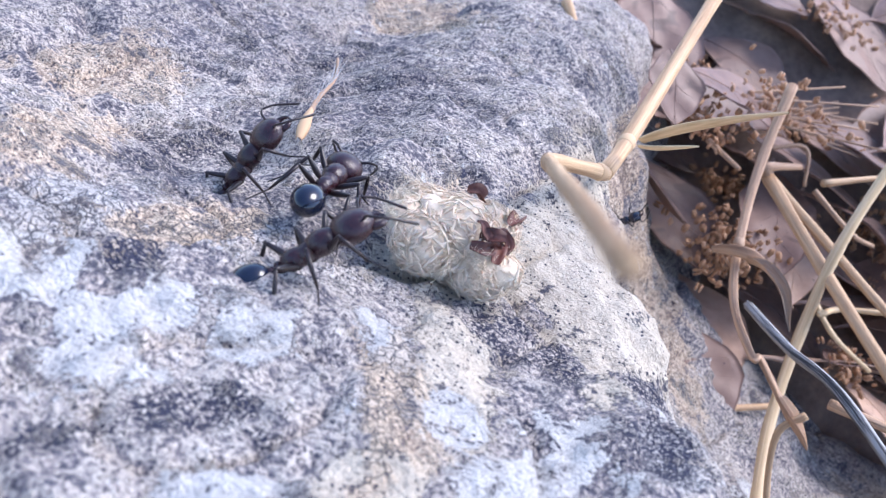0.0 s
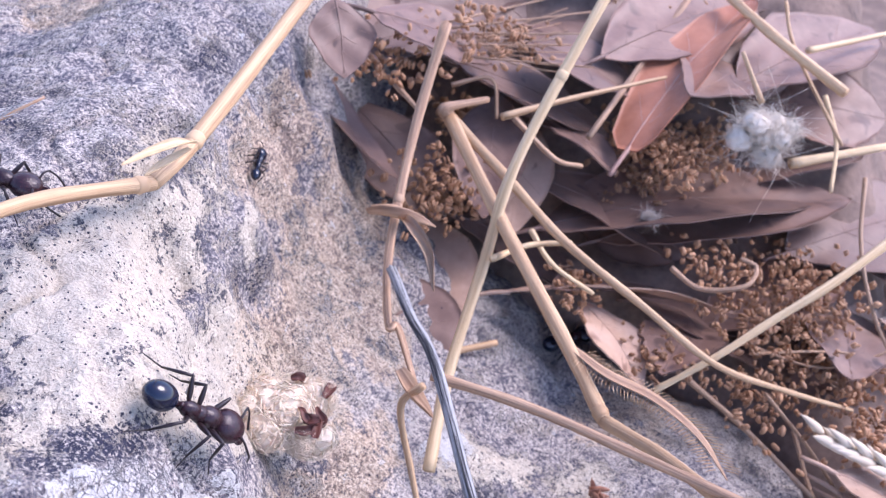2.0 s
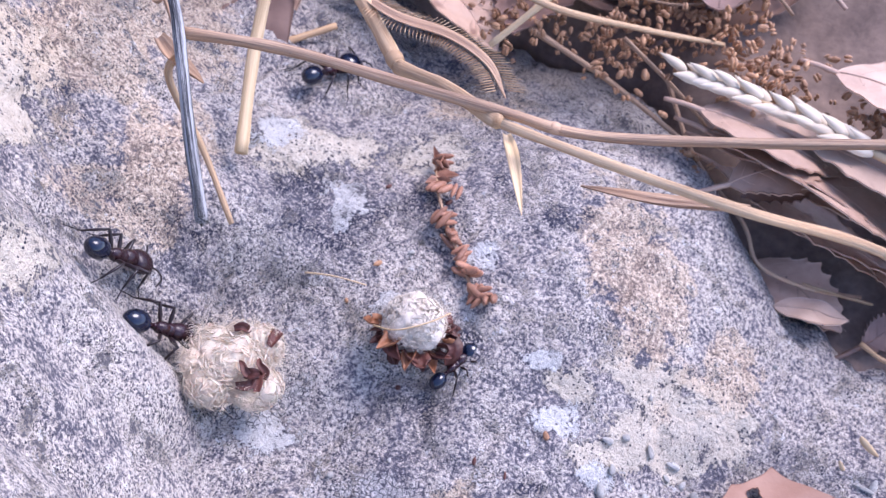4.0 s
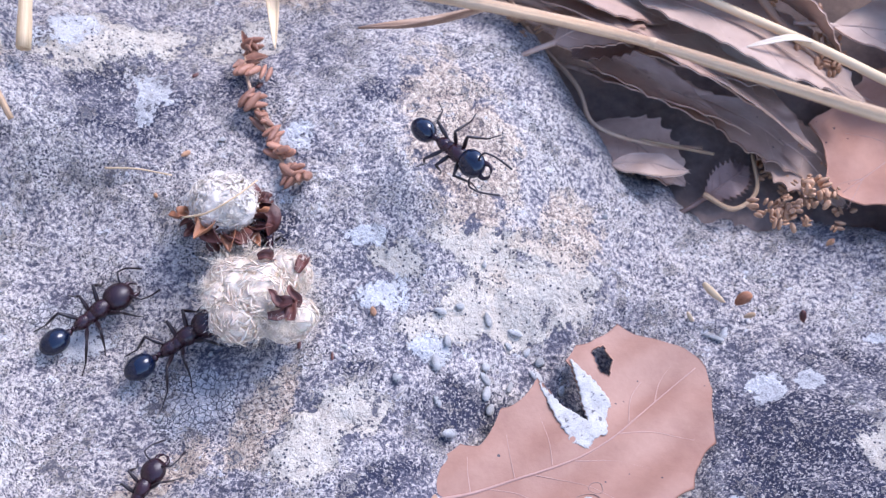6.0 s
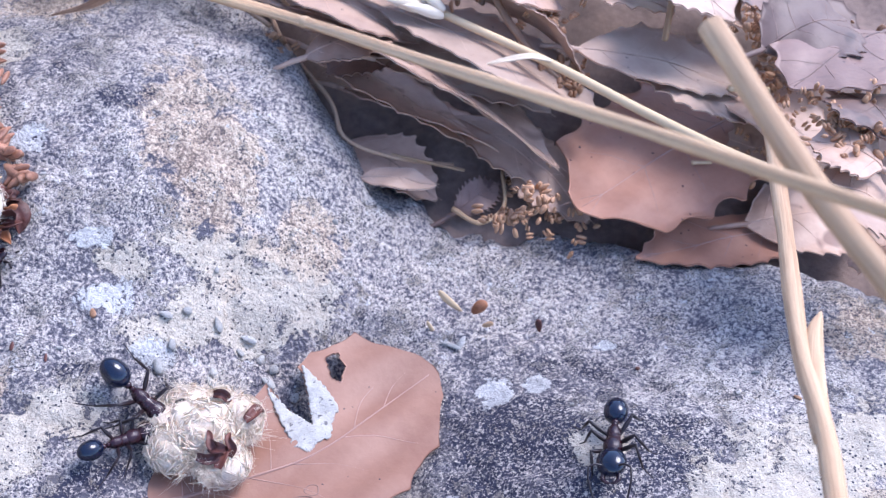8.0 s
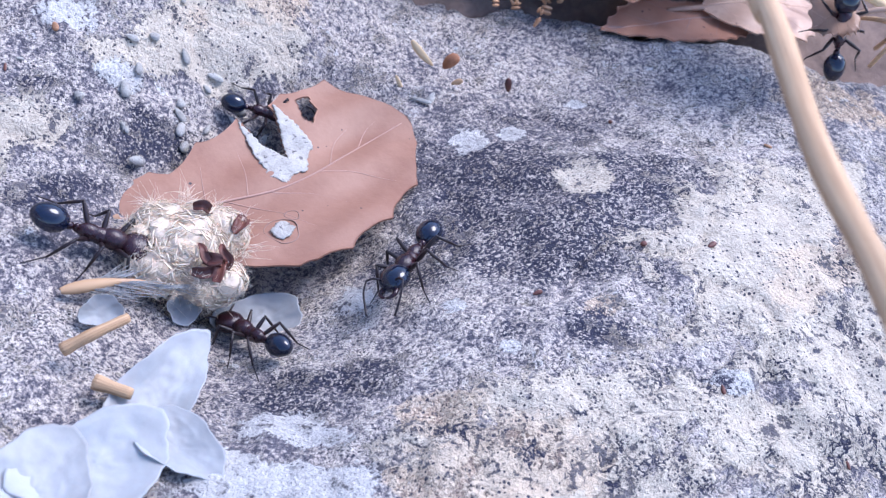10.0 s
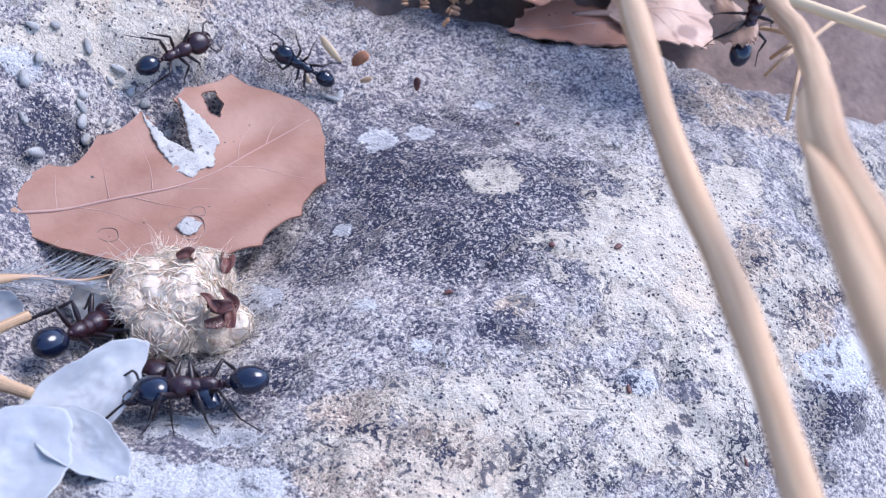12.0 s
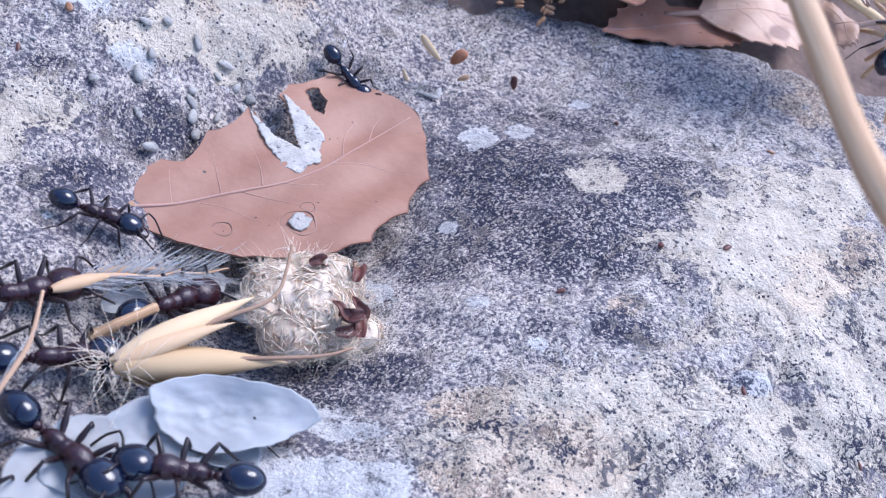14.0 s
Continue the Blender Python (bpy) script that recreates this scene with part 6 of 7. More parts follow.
def chaff(name, x, y, long, wide, turn, material, label, category="chaff"):
    v, f = ball((0, 0, 0), (long / 2, wide / 2, wide / 3), 9, 10, lambda u: 1.15 - 0.6 * u)
    rnd = random.Random(int(100 * abs(x)))
    v = [(p[0], p[1] + 0.04 * p[0] * p[0], p[2] * (1 + rnd.uniform(-0.1, 0.1))) for p in v]
    ob = mesh_object(name, v, f, material)
    n = normal_at(x, y, 1.0)
    m = Matrix((n.orthogonal().normalized(), n.cross(n.orthogonal().normalized()), n)).transposed().to_4x4()
    ob.matrix_basis = Matrix.Translation(Vector((x, y, height_at(x, y) + wide * 0.3)) * MM) @ m @ pose(0, 0, 0, 0, 0, turn)
    return tagged(ob, label, category)


chaff("seed", 11.3, 16.0, 3.6, 0.9, 92, PALE_STRAW, "pale slender grass seed on the stone", "seed")
chaff("seed", 10.0, 15.4, 2.2, 0.5, 80, PALE_STRAW, "short pale husk splinter", "seed")
chaff("husk_crumb", 14.2, 15.9, 2.0, 1.5, 10, BRACT, "small red brown husk crumb", "husk")
chaff("husk_crumb", 20.4, 15.6, 1.5, 0.8, 60, CHAFF_RED, "dark red husk crumb", "husk")
chaff("husk_crumb", 15.4, 15.6, 1.2, 0.7, -20, STRAW, "straw-coloured husk crumb on stone", "husk")
chaff("seed", 11.9, 13.4, 2.4, 0.6, 110, MEMBRANE, "white chaff flake at the leaf edge", "chaff")
chaff("seed", 13.0, 13.9, 1.6, 0.9, 20, MEMBRANE, "white chaff flake at the leaf edge", "chaff")
rnd = random.Random(77)
for k in range(40):
    cx, cy = rnd.uniform(-45, 45), rnd.uniform(-30, 30)
    if stone_rim(cx, cy) > -4:
        continue
    chaff("grit", cx, cy, rnd.uniform(0.4, 1.0), rnd.uniform(0.3, 0.7), rnd.uniform(0, 180), rnd.choice([MEMBRANE, MEMBRANE, MEMBRANE, CHAFF_RED, SEED]), "tiny loose crumb on the stone", "grit")["group"] = "loose grit"
for k in range(26):
    cx, cy = rnd.gauss(-9, 5), rnd.gauss(6, 3.5)
    chaff("grit", cx, cy, rnd.uniform(0.8, 1.6), rnd.uniform(0.6, 1.2), rnd.uniform(0, 180), MEMBRANE, "pale grain of broken limestone", "grit")["group"] = "loose grit"


def catkin():
    """A dry catkin on its thread, lying over the slab."""
    line = [(-37.0, 36.0, 0), (-36.0, 30.5, 0), (-34.2, 26.0, 0), (-32.0, 22.5, 0), (-29.9, 19.0, 0), (-28.6, 17.6, 0)]
    line = [(x, y, height_at(x, y) + 0.9) for x, y, _ in line]
    ob = stem("catkin", line, 0.25, 0.18, BROWN_STEM, "brown dry catkin with split scales", "catkin")
    base = Vector(line[0])
    rnd = random.Random(8)
    for k, (q, spread) in enumerate(((0.6, 1.4), (1.3, 1.2), (1.9, 0.8), (2.4, 1.0), (3.0, 0.8), (3.5, 0.5), (4.3, 0.9), (4.8, 0.8))):
        a, b = Vector(line[int(q)]), Vector(line[min(int(q) + 1, 5)])
        c = a.lerp(b, q % 1) - base
        for _ in range(3):
            p = c + Vector((rnd.gauss(0, spread * 0.6), rnd.gauss(0, spread * 0.6), rnd.uniform(0, 0.8)))
            r = rnd.uniform(0.7, 1.05)
            v, f = join(*[([Vector(w) + Vector((0, h * 0.4 * r, 0)) for w in ball((0, 0, 0), (1.25 * r, 0.4 * r, 0.55 * r), 7, 8, lambda u: 1.1 - 0.4 * u)[0]], ball((0, 0, 0), (1, 1, 1), 7, 8)[1]) for h in (1, -1)])
            s = mesh_object("scale", v, f, RUSSET, ob)
            s.matrix_basis = pose(p.x * MM, p.y * MM, p.z * MM, rnd.uniform(0, 360), rnd.uniform(-40, 40), rnd.uniform(0, 360))
    for k in range(6):
        q = rnd.uniform(0, 1.2)
        a = Vector(line[0]).lerp(Vector(line[1]), q) - base
        way = Vector((rnd.uniform(-1, 1), rnd.uniform(-1, 0.4), rnd.uniform(0, 0.6)))
        ribbon("bract", [a, a + way * 1.2, a + way * 2.4 + Vector((0, 0, 0.4))], rnd.uniform(0.7, 1.3), RUSSET, "", ob, curl=0.6)
    return ob


catkin()


# ---------------------------------------------------------------- odd pieces among the straws
def hairy_blade():
    """A curved dry grass leaf fringed with bristles."""
    line = [(-45.0, 33.8, 32.6), (-41.2, 31.2, 33.0), (-36.3, 29.6, 33.4), (-32.2, 25.0, 35.0), (-29.9, 18.8, 37.0)]
    ob = ribbon("bristly_blade", line, 1.3, BROWN_STEM, "curved dry grass blade fringed with bristles", category="dry grass", curl=0.3)
    pts = smooth_line(line, 14)
    base = Vector(line[0])
    rnd = random.Random(2)
    for k, p in enumerate(pts[3:-3]):
        for s in (1, -1):
            ahead = (pts[k + 4] - pts[k + 2]).normalized()
            side = ahead.cross(Vector((0, 0, 1))).normalized() * s
            root = p - base + side * 0.5
            v, f = tube([root, root + side * 0.7 + ahead * 0.2, root + side * rnd.uniform(1.1, 1.6) + ahead * 0.5], [0.05, 0.04, 0.015], 4)
            mesh_object("bristle", v, f, STRAW, ob)
    return ob


hairy_blade()
ribbon("dry_strip", [(-82.6, 23.0, 50.4), (-81.0, 17.0, 54.6), (-79.0, 8.0, 60.2), (-76.8, -2.5, 66.4)], 1.5, PALE_STRAW, "torn pale sheath standing off the bent straw", category="dry grass", curl=0.2)
ribbon("dry_strip", [(-82.6, 22.6, 50.0), (-81.6, 15.0, 53.6), (-79.6, 7.0, 58.4)], 0.9, PALE_STRAW, "torn pale sheath standing off the bent straw", category="dry grass", curl=0.2)
ribbon("dry_strip", [(-29.2, 15.2, 36.4), (-28.2, 11.5, 37.2), (-26.8, 5.2, 38.5)], 1.1, PALE_STRAW, "pointed pale grass blade hanging from the joint", category="dry grass")
ribbon("dry_strip", [(-12.9, 3.0, 45.2), (-17.0, 8.5, 39.0), (-22.6, 14.7, 33.0)], 2.0, BROWN_STEM, "thin brown sheath below the straw joint", category="dry grass", curl=0.2)
ribbon("bark_strip", [(-66.0, 41.0, 36.0), (-64.0, 38.0, 37.2), (-61.5, 36.0, 36.4), (-60.0, 33.2, 34.6)], 1.4, BROWN_STEM, "torn curled strip of bark", category="bark", curl=0.7, twist=60)
ribbon("bark_strip", [(-69.5, 41.5, 35.0), (-67.2, 40.6, 36.2), (-64.8, 41.2, 36.0), (-62.4, 42.4, 35.4)], 1.6, BROWN_STEM, "frayed bark collar round the stem", category="bark", curl=0.8, twist=-80)
ribbon("bark_strip", [(-60.5, 22.0, 33.5), (-58.5, 20.5, 32.5), (-56.0, 20.2, 31.0)], 1.7, BROWN_STEM, "flaking brown husk at the fork", category="bark", curl=0.6)

# ---------------------------------------------------------------- rootlets, twigs and splinters
stem("rootlet", [(-13.3, 55.1, 13.0), (-9.1, 46.3, 10.0), (-2.9, 38.6, 8.5), (-0.7, 34.3, 7.0), (4.9, 33.2, 6.0), (11.1, 34.3, 5.0)], 0.36, 0.25, BROWN_STEM, "grey brown rootlet hugging the stone rim", "rootlet")
stem("rootlet", [(4.3, 33.6, 6.0), (7.3, 33.2, 6.0), (12.3, 33.6, 5.0)], 0.3, 0.21, STRAW, "short pale rootlet in the crevice", "rootlet")
stem("rootlet", [(11.3, 29.1, 3.5), (14.2, 27.4, 3.5), (16.7, 29.8, 4.0), (16.4, 34.2, 5.0)], 0.36, 0.25, STRAW, "pale hooked rootlet in the crevice", "rootlet")
stem("twig", [(11.2, 49.9, 20.0), (16.6, 43.3, 16.0), (23.1, 38.7, 13.0)], 0.6, 0.42, BROWN_STEM, "dark twig between the leaves", "twig")
stem("straw", [(33.6, 52.3, 20.0), (32.7, 46.2, 16.0)], 0.6, 0.42, STRAW, "upright straw stub in the litter", "straw")
stem("straw", [(39.8, 41.6, 14.0), (44.4, 42.3, 14.0)], 0.5, 0.35, PALE_STRAW, "short white straw piece", "straw")
stem("straw", [(36.3, 34.5, 9.0), (38.5, 34.9, 9.0)], 0.3, 0.21, PALE_STRAW, "short pale splinter on a leaf", "straw")
stem("tendril", [(-35.2, 57.9, 29.0), (-31.2, 57.1, 28.0), (-26.5, 57.5, 30.0), (-25.4, 60.6, 31.0), (-27.4, 61.5, 31.0)], 0.45, 0.32, BROWN_STEM, "curled dry tendril on the leaf", "tendril")
stem("twig", [(-52.5, 60.5, 26.0), (-48.7, 57.8, 24.0), (-42.7, 57.3, 22.0)], 0.5, 0.35, PALE_STRAW, "grey twig under the straws", "twig")
stem("twig", [(-30.1, 53.2, 18.0), (-20.1, 50.2, 15.0), (-10.2, 45.5, 12.0)], 0.5, 0.35, BROWN_STEM, "grey brown twig at the stone edge", "twig")
stem("twig", [(-19.5, 53.2, 19.0), (-13.0, 50.0, 16.0), (-8.5, 48.0, 13.0)], 0.35, 0.24, BROWN_STEM, "thin twig at the stone edge", "twig")
stem("twig", [(-11.8, 84.8, 34.0), (-11.2, 73.6, 30.0), (-7.8, 63.8, 26.0), (-0.7, 61.9, 20.0)], 0.4, 0.28, BROWN_STEM, "thin curved brown stem", "twig")
stem("twig", [(-24.0, 57.4, 22.0), (-11.8, 60.6, 20.0), (-1.5, 66.8, 24.0)], 0.25, 0.17, BROWN_STEM, "thin brown stem among crumbs", "twig")
stem("twig", [(-22.6, 55.8, 22.0), (-12.5, 61.2, 22.0), (0.3, 68.0, 20.0)], 0.22, 0.15, BROWN_STEM, "thin brown stem among crumbs", "twig")
stem("twig", [(-69.9, 74.3, 42.0), (-53.0, 88.0, 44.0)], 0.22, 0.15, BROWN_STEM, "fine brown stalk in a bundle", "twig")
stem("twig", [(-68.2, 70.4, 42.0), (-55.0, 75.8, 44.0)], 0.22, 0.15, BROWN_STEM, "fine brown stalk in a bundle", "twig")
stem("twig", [(-69.5, 72.8, 42.0), (-53.5, 80.3, 44.0)], 0.22, 0.15, BROWN_STEM, "fine brown stalk in a bundle", "twig")
stem("twig", [(-66.9, 68.1, 42.0), (-51.5, 71.8, 44.0)], 0.22, 0.15, BROWN_STEM, "fine brown stalk in a bundle", "twig")
stem("twig", [(-70.9, 75.3, 42.0), (-58.0, 89.9, 44.0)], 0.22, 0.15, BROWN_STEM, "fine brown stalk in a bundle", "twig")
stem("twig", [(-73.6, 63.6, 38.0), (-69.1, 59.2, 38.0)], 0.5, 0.35, BROWN_STEM, "short twig beside the weed stem", "twig")
stem("twig", [(-67.0, 64.2, 40.0), (-62.6, 64.9, 42.0), (-60.6, 63.3, 38.0)], 0.4, 0.28, BROWN_STEM, "curled thin stem in the litter", "twig")
stem("straw", [(-24.8, 91.6, 46.0), (-19.0, 98.4, 46.0), (-12.9, 105.7, 46.0)], 0.6, 0.42, PALE_STRAW, "pale straw piece in the litter", "straw")
stem("straw", [(-23.1, 78.7, 36.0), (-10.6, 87.7, 38.0)], 0.9, 0.63, PALE_STRAW, "grey white straw in the litter", "straw")
stem("straw", [(-21.3, 86.2, 43.0), (-18.7, 80.8, 40.0), (-18.4, 73.0, 37.0)], 0.45, 0.32, PALE_STRAW, "pale hanging blade tip", "straw")
stem("twig", [(-58.7, 66.3, 37.0), (-52.6, 63.6, 35.0), (-49.0, 65.4, 34.0)], 0.5, 0.35, BROWN_STEM, "grey splinter beside the straw", "twig")
stem("straw", [(51.7, 22.1, 16.0), (57.3, 22.7, 14.0), (62.1, 22.4, 12.0)], 0.7, 0.49, PALE_STRAW, "pale straw at the foot of the slab", "straw")
stem("straw", [(61.9, 22.8, 12.0), (57.6, 22.6, 12.5), (56.9, 26.7, 9.5)], 0.4, 0.28, STRAW, "stiff straw of a dry tuft", "straw")
stem("straw", [(61.9, 22.8, 12.0), (57.4, 18.6, 12.5), (56.7, 18.6, 9.5)], 0.4, 0.28, STRAW, "stiff straw of a dry tuft", "straw")
stem("straw", [(61.9, 22.8, 12.0), (57.5, 15.1, 12.5), (57.0, 11.8, 9.5)], 0.4, 0.28, STRAW, "stiff straw of a dry tuft", "straw")
stem("straw", [(61.9, 22.8, 12.0), (62.1, 20.9, 12.5), (66.4, 23.2, 9.5)], 0.4, 0.28, STRAW, "stiff straw of a dry tuft", "straw")
stem("straw", [(61.9, 22.8, 12.0), (66.8, 27.2, 12.5), (76.7, 36.7, 9.5)], 0.4, 0.28, STRAW, "stiff straw of a dry tuft", "straw")
stem("straw", [(61.9, 22.8, 12.0), (58.3, 20.3, 12.5), (58.5, 21.9, 9.5)], 0.4, 0.28, STRAW, "stiff straw of a dry tuft", "straw")
stem("straw", [(61.9, 23.7, 12.0), (61.1, 26.4, 12.5), (64.2, 33.6, 9.5)], 0.4, 0.28, STRAW, "stiff straw of a dry tuft", "straw")
stem("straw", [(-14.7, -22.6, 5.0), (-12.8, -21.7, 6.0), (-10.8, -20.1, 6.0)], 0.6, 0.42, STRAW, "straw piece in the trough", "straw")
stem("straw", [(-12.3, -24.8, 5.0), (-9.8, -25.5, 5.0)], 0.7, 0.49, STRAW, "broken straw under a petal", "straw")
stem("hair", [(-46.3, 16.8, 12.2), (-43.3, 16.8, 12.5), (-40.2, 16.9, 12.0)], 0.13, 0.09, PALE_STRAW, "thin white hair on the stone", "hair")
stem("straw", [(-30.6, 74.4, 45.0), (-34.7, 78.0, 49.0)], 0.5, 0.35, STRAW, "straw stub by the fluff", "straw")
stem("straw", [(-97.0, 64.6, 46.0), (-92.8, 61.0, 43.0), (-88.2, 62.2, 40.0)], 0.9, 0.63, STRAW, "pale grass stem behind the boulder", "straw")
stem("flower_thread", [(-70.0, 73.3, 40.0), (-64.1, 80.3, 41.0), (-57.2, 92.5, 41.0)], 0.13, 0.09, BROWN_STEM, "thin pinkish flower thread in a fan", "thread")
stem("flower_thread", [(-69.9, 74.0, 40.0), (-63.9, 79.4, 41.0), (-57.2, 89.9, 41.0)], 0.13, 0.09, BROWN_STEM, "thin pinkish flower thread in a fan", "thread")
stem("flower_thread", [(-69.9, 74.8, 40.0), (-63.8, 78.5, 41.0), (-57.3, 87.4, 41.0)], 0.13, 0.09, BROWN_STEM, "thin pinkish flower thread in a fan", "thread")
stem("flower_thread", [(-69.8, 75.5, 40.0), (-63.6, 77.6, 41.0), (-56.1, 85.9, 41.0)], 0.13, 0.09, BROWN_STEM, "thin pinkish flower thread in a fan", "thread")
stem("flower_thread", [(-69.8, 76.2, 40.0), (-63.4, 76.7, 41.0), (-56.2, 83.4, 41.0)], 0.13, 0.09, BROWN_STEM, "thin pinkish flower thread in a fan", "thread")
stem("flower_thread", [(-69.7, 76.9, 40.0), (-63.2, 75.8, 41.0), (-56.3, 81.1, 41.0)], 0.13, 0.09, BROWN_STEM, "thin pinkish flower thread in a fan", "thread")
stem("flower_thread", [(-69.7, 77.7, 40.0), (-63.0, 74.9, 41.0), (-55.1, 79.6, 41.0)], 0.13, 0.09, BROWN_STEM, "thin pinkish flower thread in a fan", "thread")
stem("flower_thread", [(-69.6, 78.4, 40.0), (-62.8, 74.0, 41.0), (-55.2, 77.4, 41.0)], 0.13, 0.09, BROWN_STEM, "thin pinkish flower thread in a fan", "thread")
stem("flower_thread", [(-69.6, 79.2, 40.0), (-62.7, 73.1, 41.0), (-55.3, 75.2, 41.0)], 0.13, 0.09, BROWN_STEM, "thin pinkish flower thread in a fan", "thread")
stem("flower_thread", [(-69.5, 80.0, 40.0), (-62.5, 72.3, 41.0), (-54.2, 73.8, 41.0)], 0.13, 0.09, BROWN_STEM, "thin pinkish flower thread in a fan", "thread")

# ---------------------------------------------------------------- harvester ants
def leg_mesh(hip, knee, ankle, toe):
    """One leg from the hip: thigh, shin and a thin jointed foot with a claw, with the hip at the origin."""
    h = Vector(hip)
    thigh = [h, h.lerp(Vector(knee), 0.15), h.lerp(Vector(knee), 0.5), h.lerp(Vector(knee), 0.9), Vector(knee)]
    shin = [Vector(knee), Vector(knee).lerp(Vector(ankle), 0.4), Vector(ankle)]
    foot = [Vector(ankle).lerp(Vector(toe), q) for q in (0, 0.3, 0.6, 0.85, 1)]
    pieces = [tube([p - h for p in thigh], [0.16, 0.15, 0.22, 0.15, 0.11], 7), tube([p - h for p in shin], [0.11, 0.145, 0.08], 7),
              tube([p - h for p in foot], [0.07, 0.055, 0.06, 0.045, 0.02], 6), ball(tuple(Vector(knee) - h), (0.13, 0.12, 0.12), 5, 7), ball((0, 0, 0), (0.26, 0.2, 0.22), 5, 8)]
    return join(*pieces)


def ant(size, label, red=1.0, spread=1.0):
    """An ant of nine millimetres at size 1, along +x, standing on z = 0."""
    k = size
    body = new("ant")
    front, mid = (ANT_RED if red > 0.6 else ANT_BLACK), (ANT_RED if red > 0.25 else ANT_BLACK)

    def add(name, pieces, material, at=(0, 0, 0), tag=""):
        v, f = join(*pieces)
        ob = mesh_object(name, np.asarray([tuple(p) for p in v]) * k, f, material, body, tag)
        ob.matrix_basis = pose(at[0] * k * MM, at[1] * k * MM, at[2] * k * MM)
        return ob

    head = add("head", [ball((3.35, 0, 2.05), (1.36, 1.36, 1.02), 14, 20, lambda u: 1.0 + 0.16 * abs(2 * u - 1) ** 2 - 0.12 * u)], front, tag="large glossy reddish dark head")
    for s in (1, -1):
        v, f = ball((3.8, s * 0.98, 2.3), (0.17, 0.10, 0.16), 5, 8)
        mesh_object("eye", np.asarray(v) * k, f, ANT_BLACK, head)
        v, f = tube(smooth_line([(4.35, s * 0.6, 1.75), (4.9, s * 0.66, 1.65), (5.25, s * 0.32, 1.6), (5.3, s * 0.05, 1.6)], 3), np.linspace(0.26, 0.06, 10), 7)
        mesh_object("mandible", np.asarray([tuple(p) for p in v]) * k, f, ANT_RED, head)
    add("thorax", [ball((1.45, 0, 2.05), (1.12, 0.84, 0.82), 10, 14), ball((0.55, 0, 1.9), (1.05, 0.66, 0.68), 8, 12), ball((-0.35, 0, 1.9), (0.95, 0.62, 0.70), 8, 12)], mid, tag="dark red brown thorax")
    add("petiole", [ball((-1.15, 0, 1.72), (0.42, 0.28, 0.28), 6, 9), ball((-1.35, 0, 1.95), (0.22, 0.26, 0.34), 6, 9), ball((-1.85, 0, 1.85), (0.36, 0.34, 0.36), 6, 9)], mid)
    add("gaster", [ball((-3.3, 0, 1.95), (1.42, 1.14, 1.06), 12, 18, lambda u: 1.05 - 0.18 * (1 - u))], ANT_BLACK, tag="glossy blue black gaster")
    legs = []
    for s in (1, -1):
        for x, kx, ax, tx, reach in ((1.5, 2.4, 3.2, 4.0, 2.8), (0.6, 0.5, 0.1, -0.3, 3.5), (-0.3, -1.4, -2.7, -4.2, 3.3)):
            hip = (x, s * 0.35, 1.55)
            v, f = leg_mesh(hip, (kx, s * 1.9 * spread, 2.75), (ax, s * (reach - 0.7) * spread, 0.8), (tx, s * reach * spread, 0.06))
            leg = mesh_object("leg", np.asarray([tuple(p) for p in v]) * k, f, ANT_LIMB, body)
            leg.matrix_basis = pose(hip[0] * k * MM, hip[1] * k * MM, hip[2] * k * MM)
            legs.append((leg, hip))
        v, f = join(tube(smooth_line([(4.1, s * 0.5, 2.35), (4.3, s * 1.2, 2.75), (4.6, s * 1.7, 2.75)], 4), np.linspace(0.11, 0.085, 9), 6),
                    tube(smooth_line([(4.6, s * 1.7, 2.75), (5.4, s * 1.75, 2.2), (6.2, s * 1.5, 1.4), (6.7, s * 1.3, 0.9)], 4), np.linspace(0.085, 0.10, 13), 6))
        mesh_object("antenna", np.asarray([tuple(p) for p in v]) * k, f, ANT_LIMB, body)
    tagged(body, label, "ant", "harvester ants on the stone")
    return body, legs, k


def stand(x, y, z, heading, pitch):
    """A pose on the stone: heading in degrees from +x, pitch upwards along the slope, leaning sideways with it."""
    n = normal_at(x, y, 2.5)
    c = math.cos(radians(pitch))
    ahead = Vector((c * math.cos(radians(heading)), c * math.sin(radians(heading)), math.sin(radians(pitch))))
    side = n.cross(ahead).normalized()
    up = ahead.cross(side)
    m = Matrix((ahead, side, up)).transposed().to_4x4()
    m.translation = Vector((x, y, z)) * MM
    return m


# ---------------------------------------------------------------- who walks where: seconds, x, y, z, heading, pitch
ANTS = []

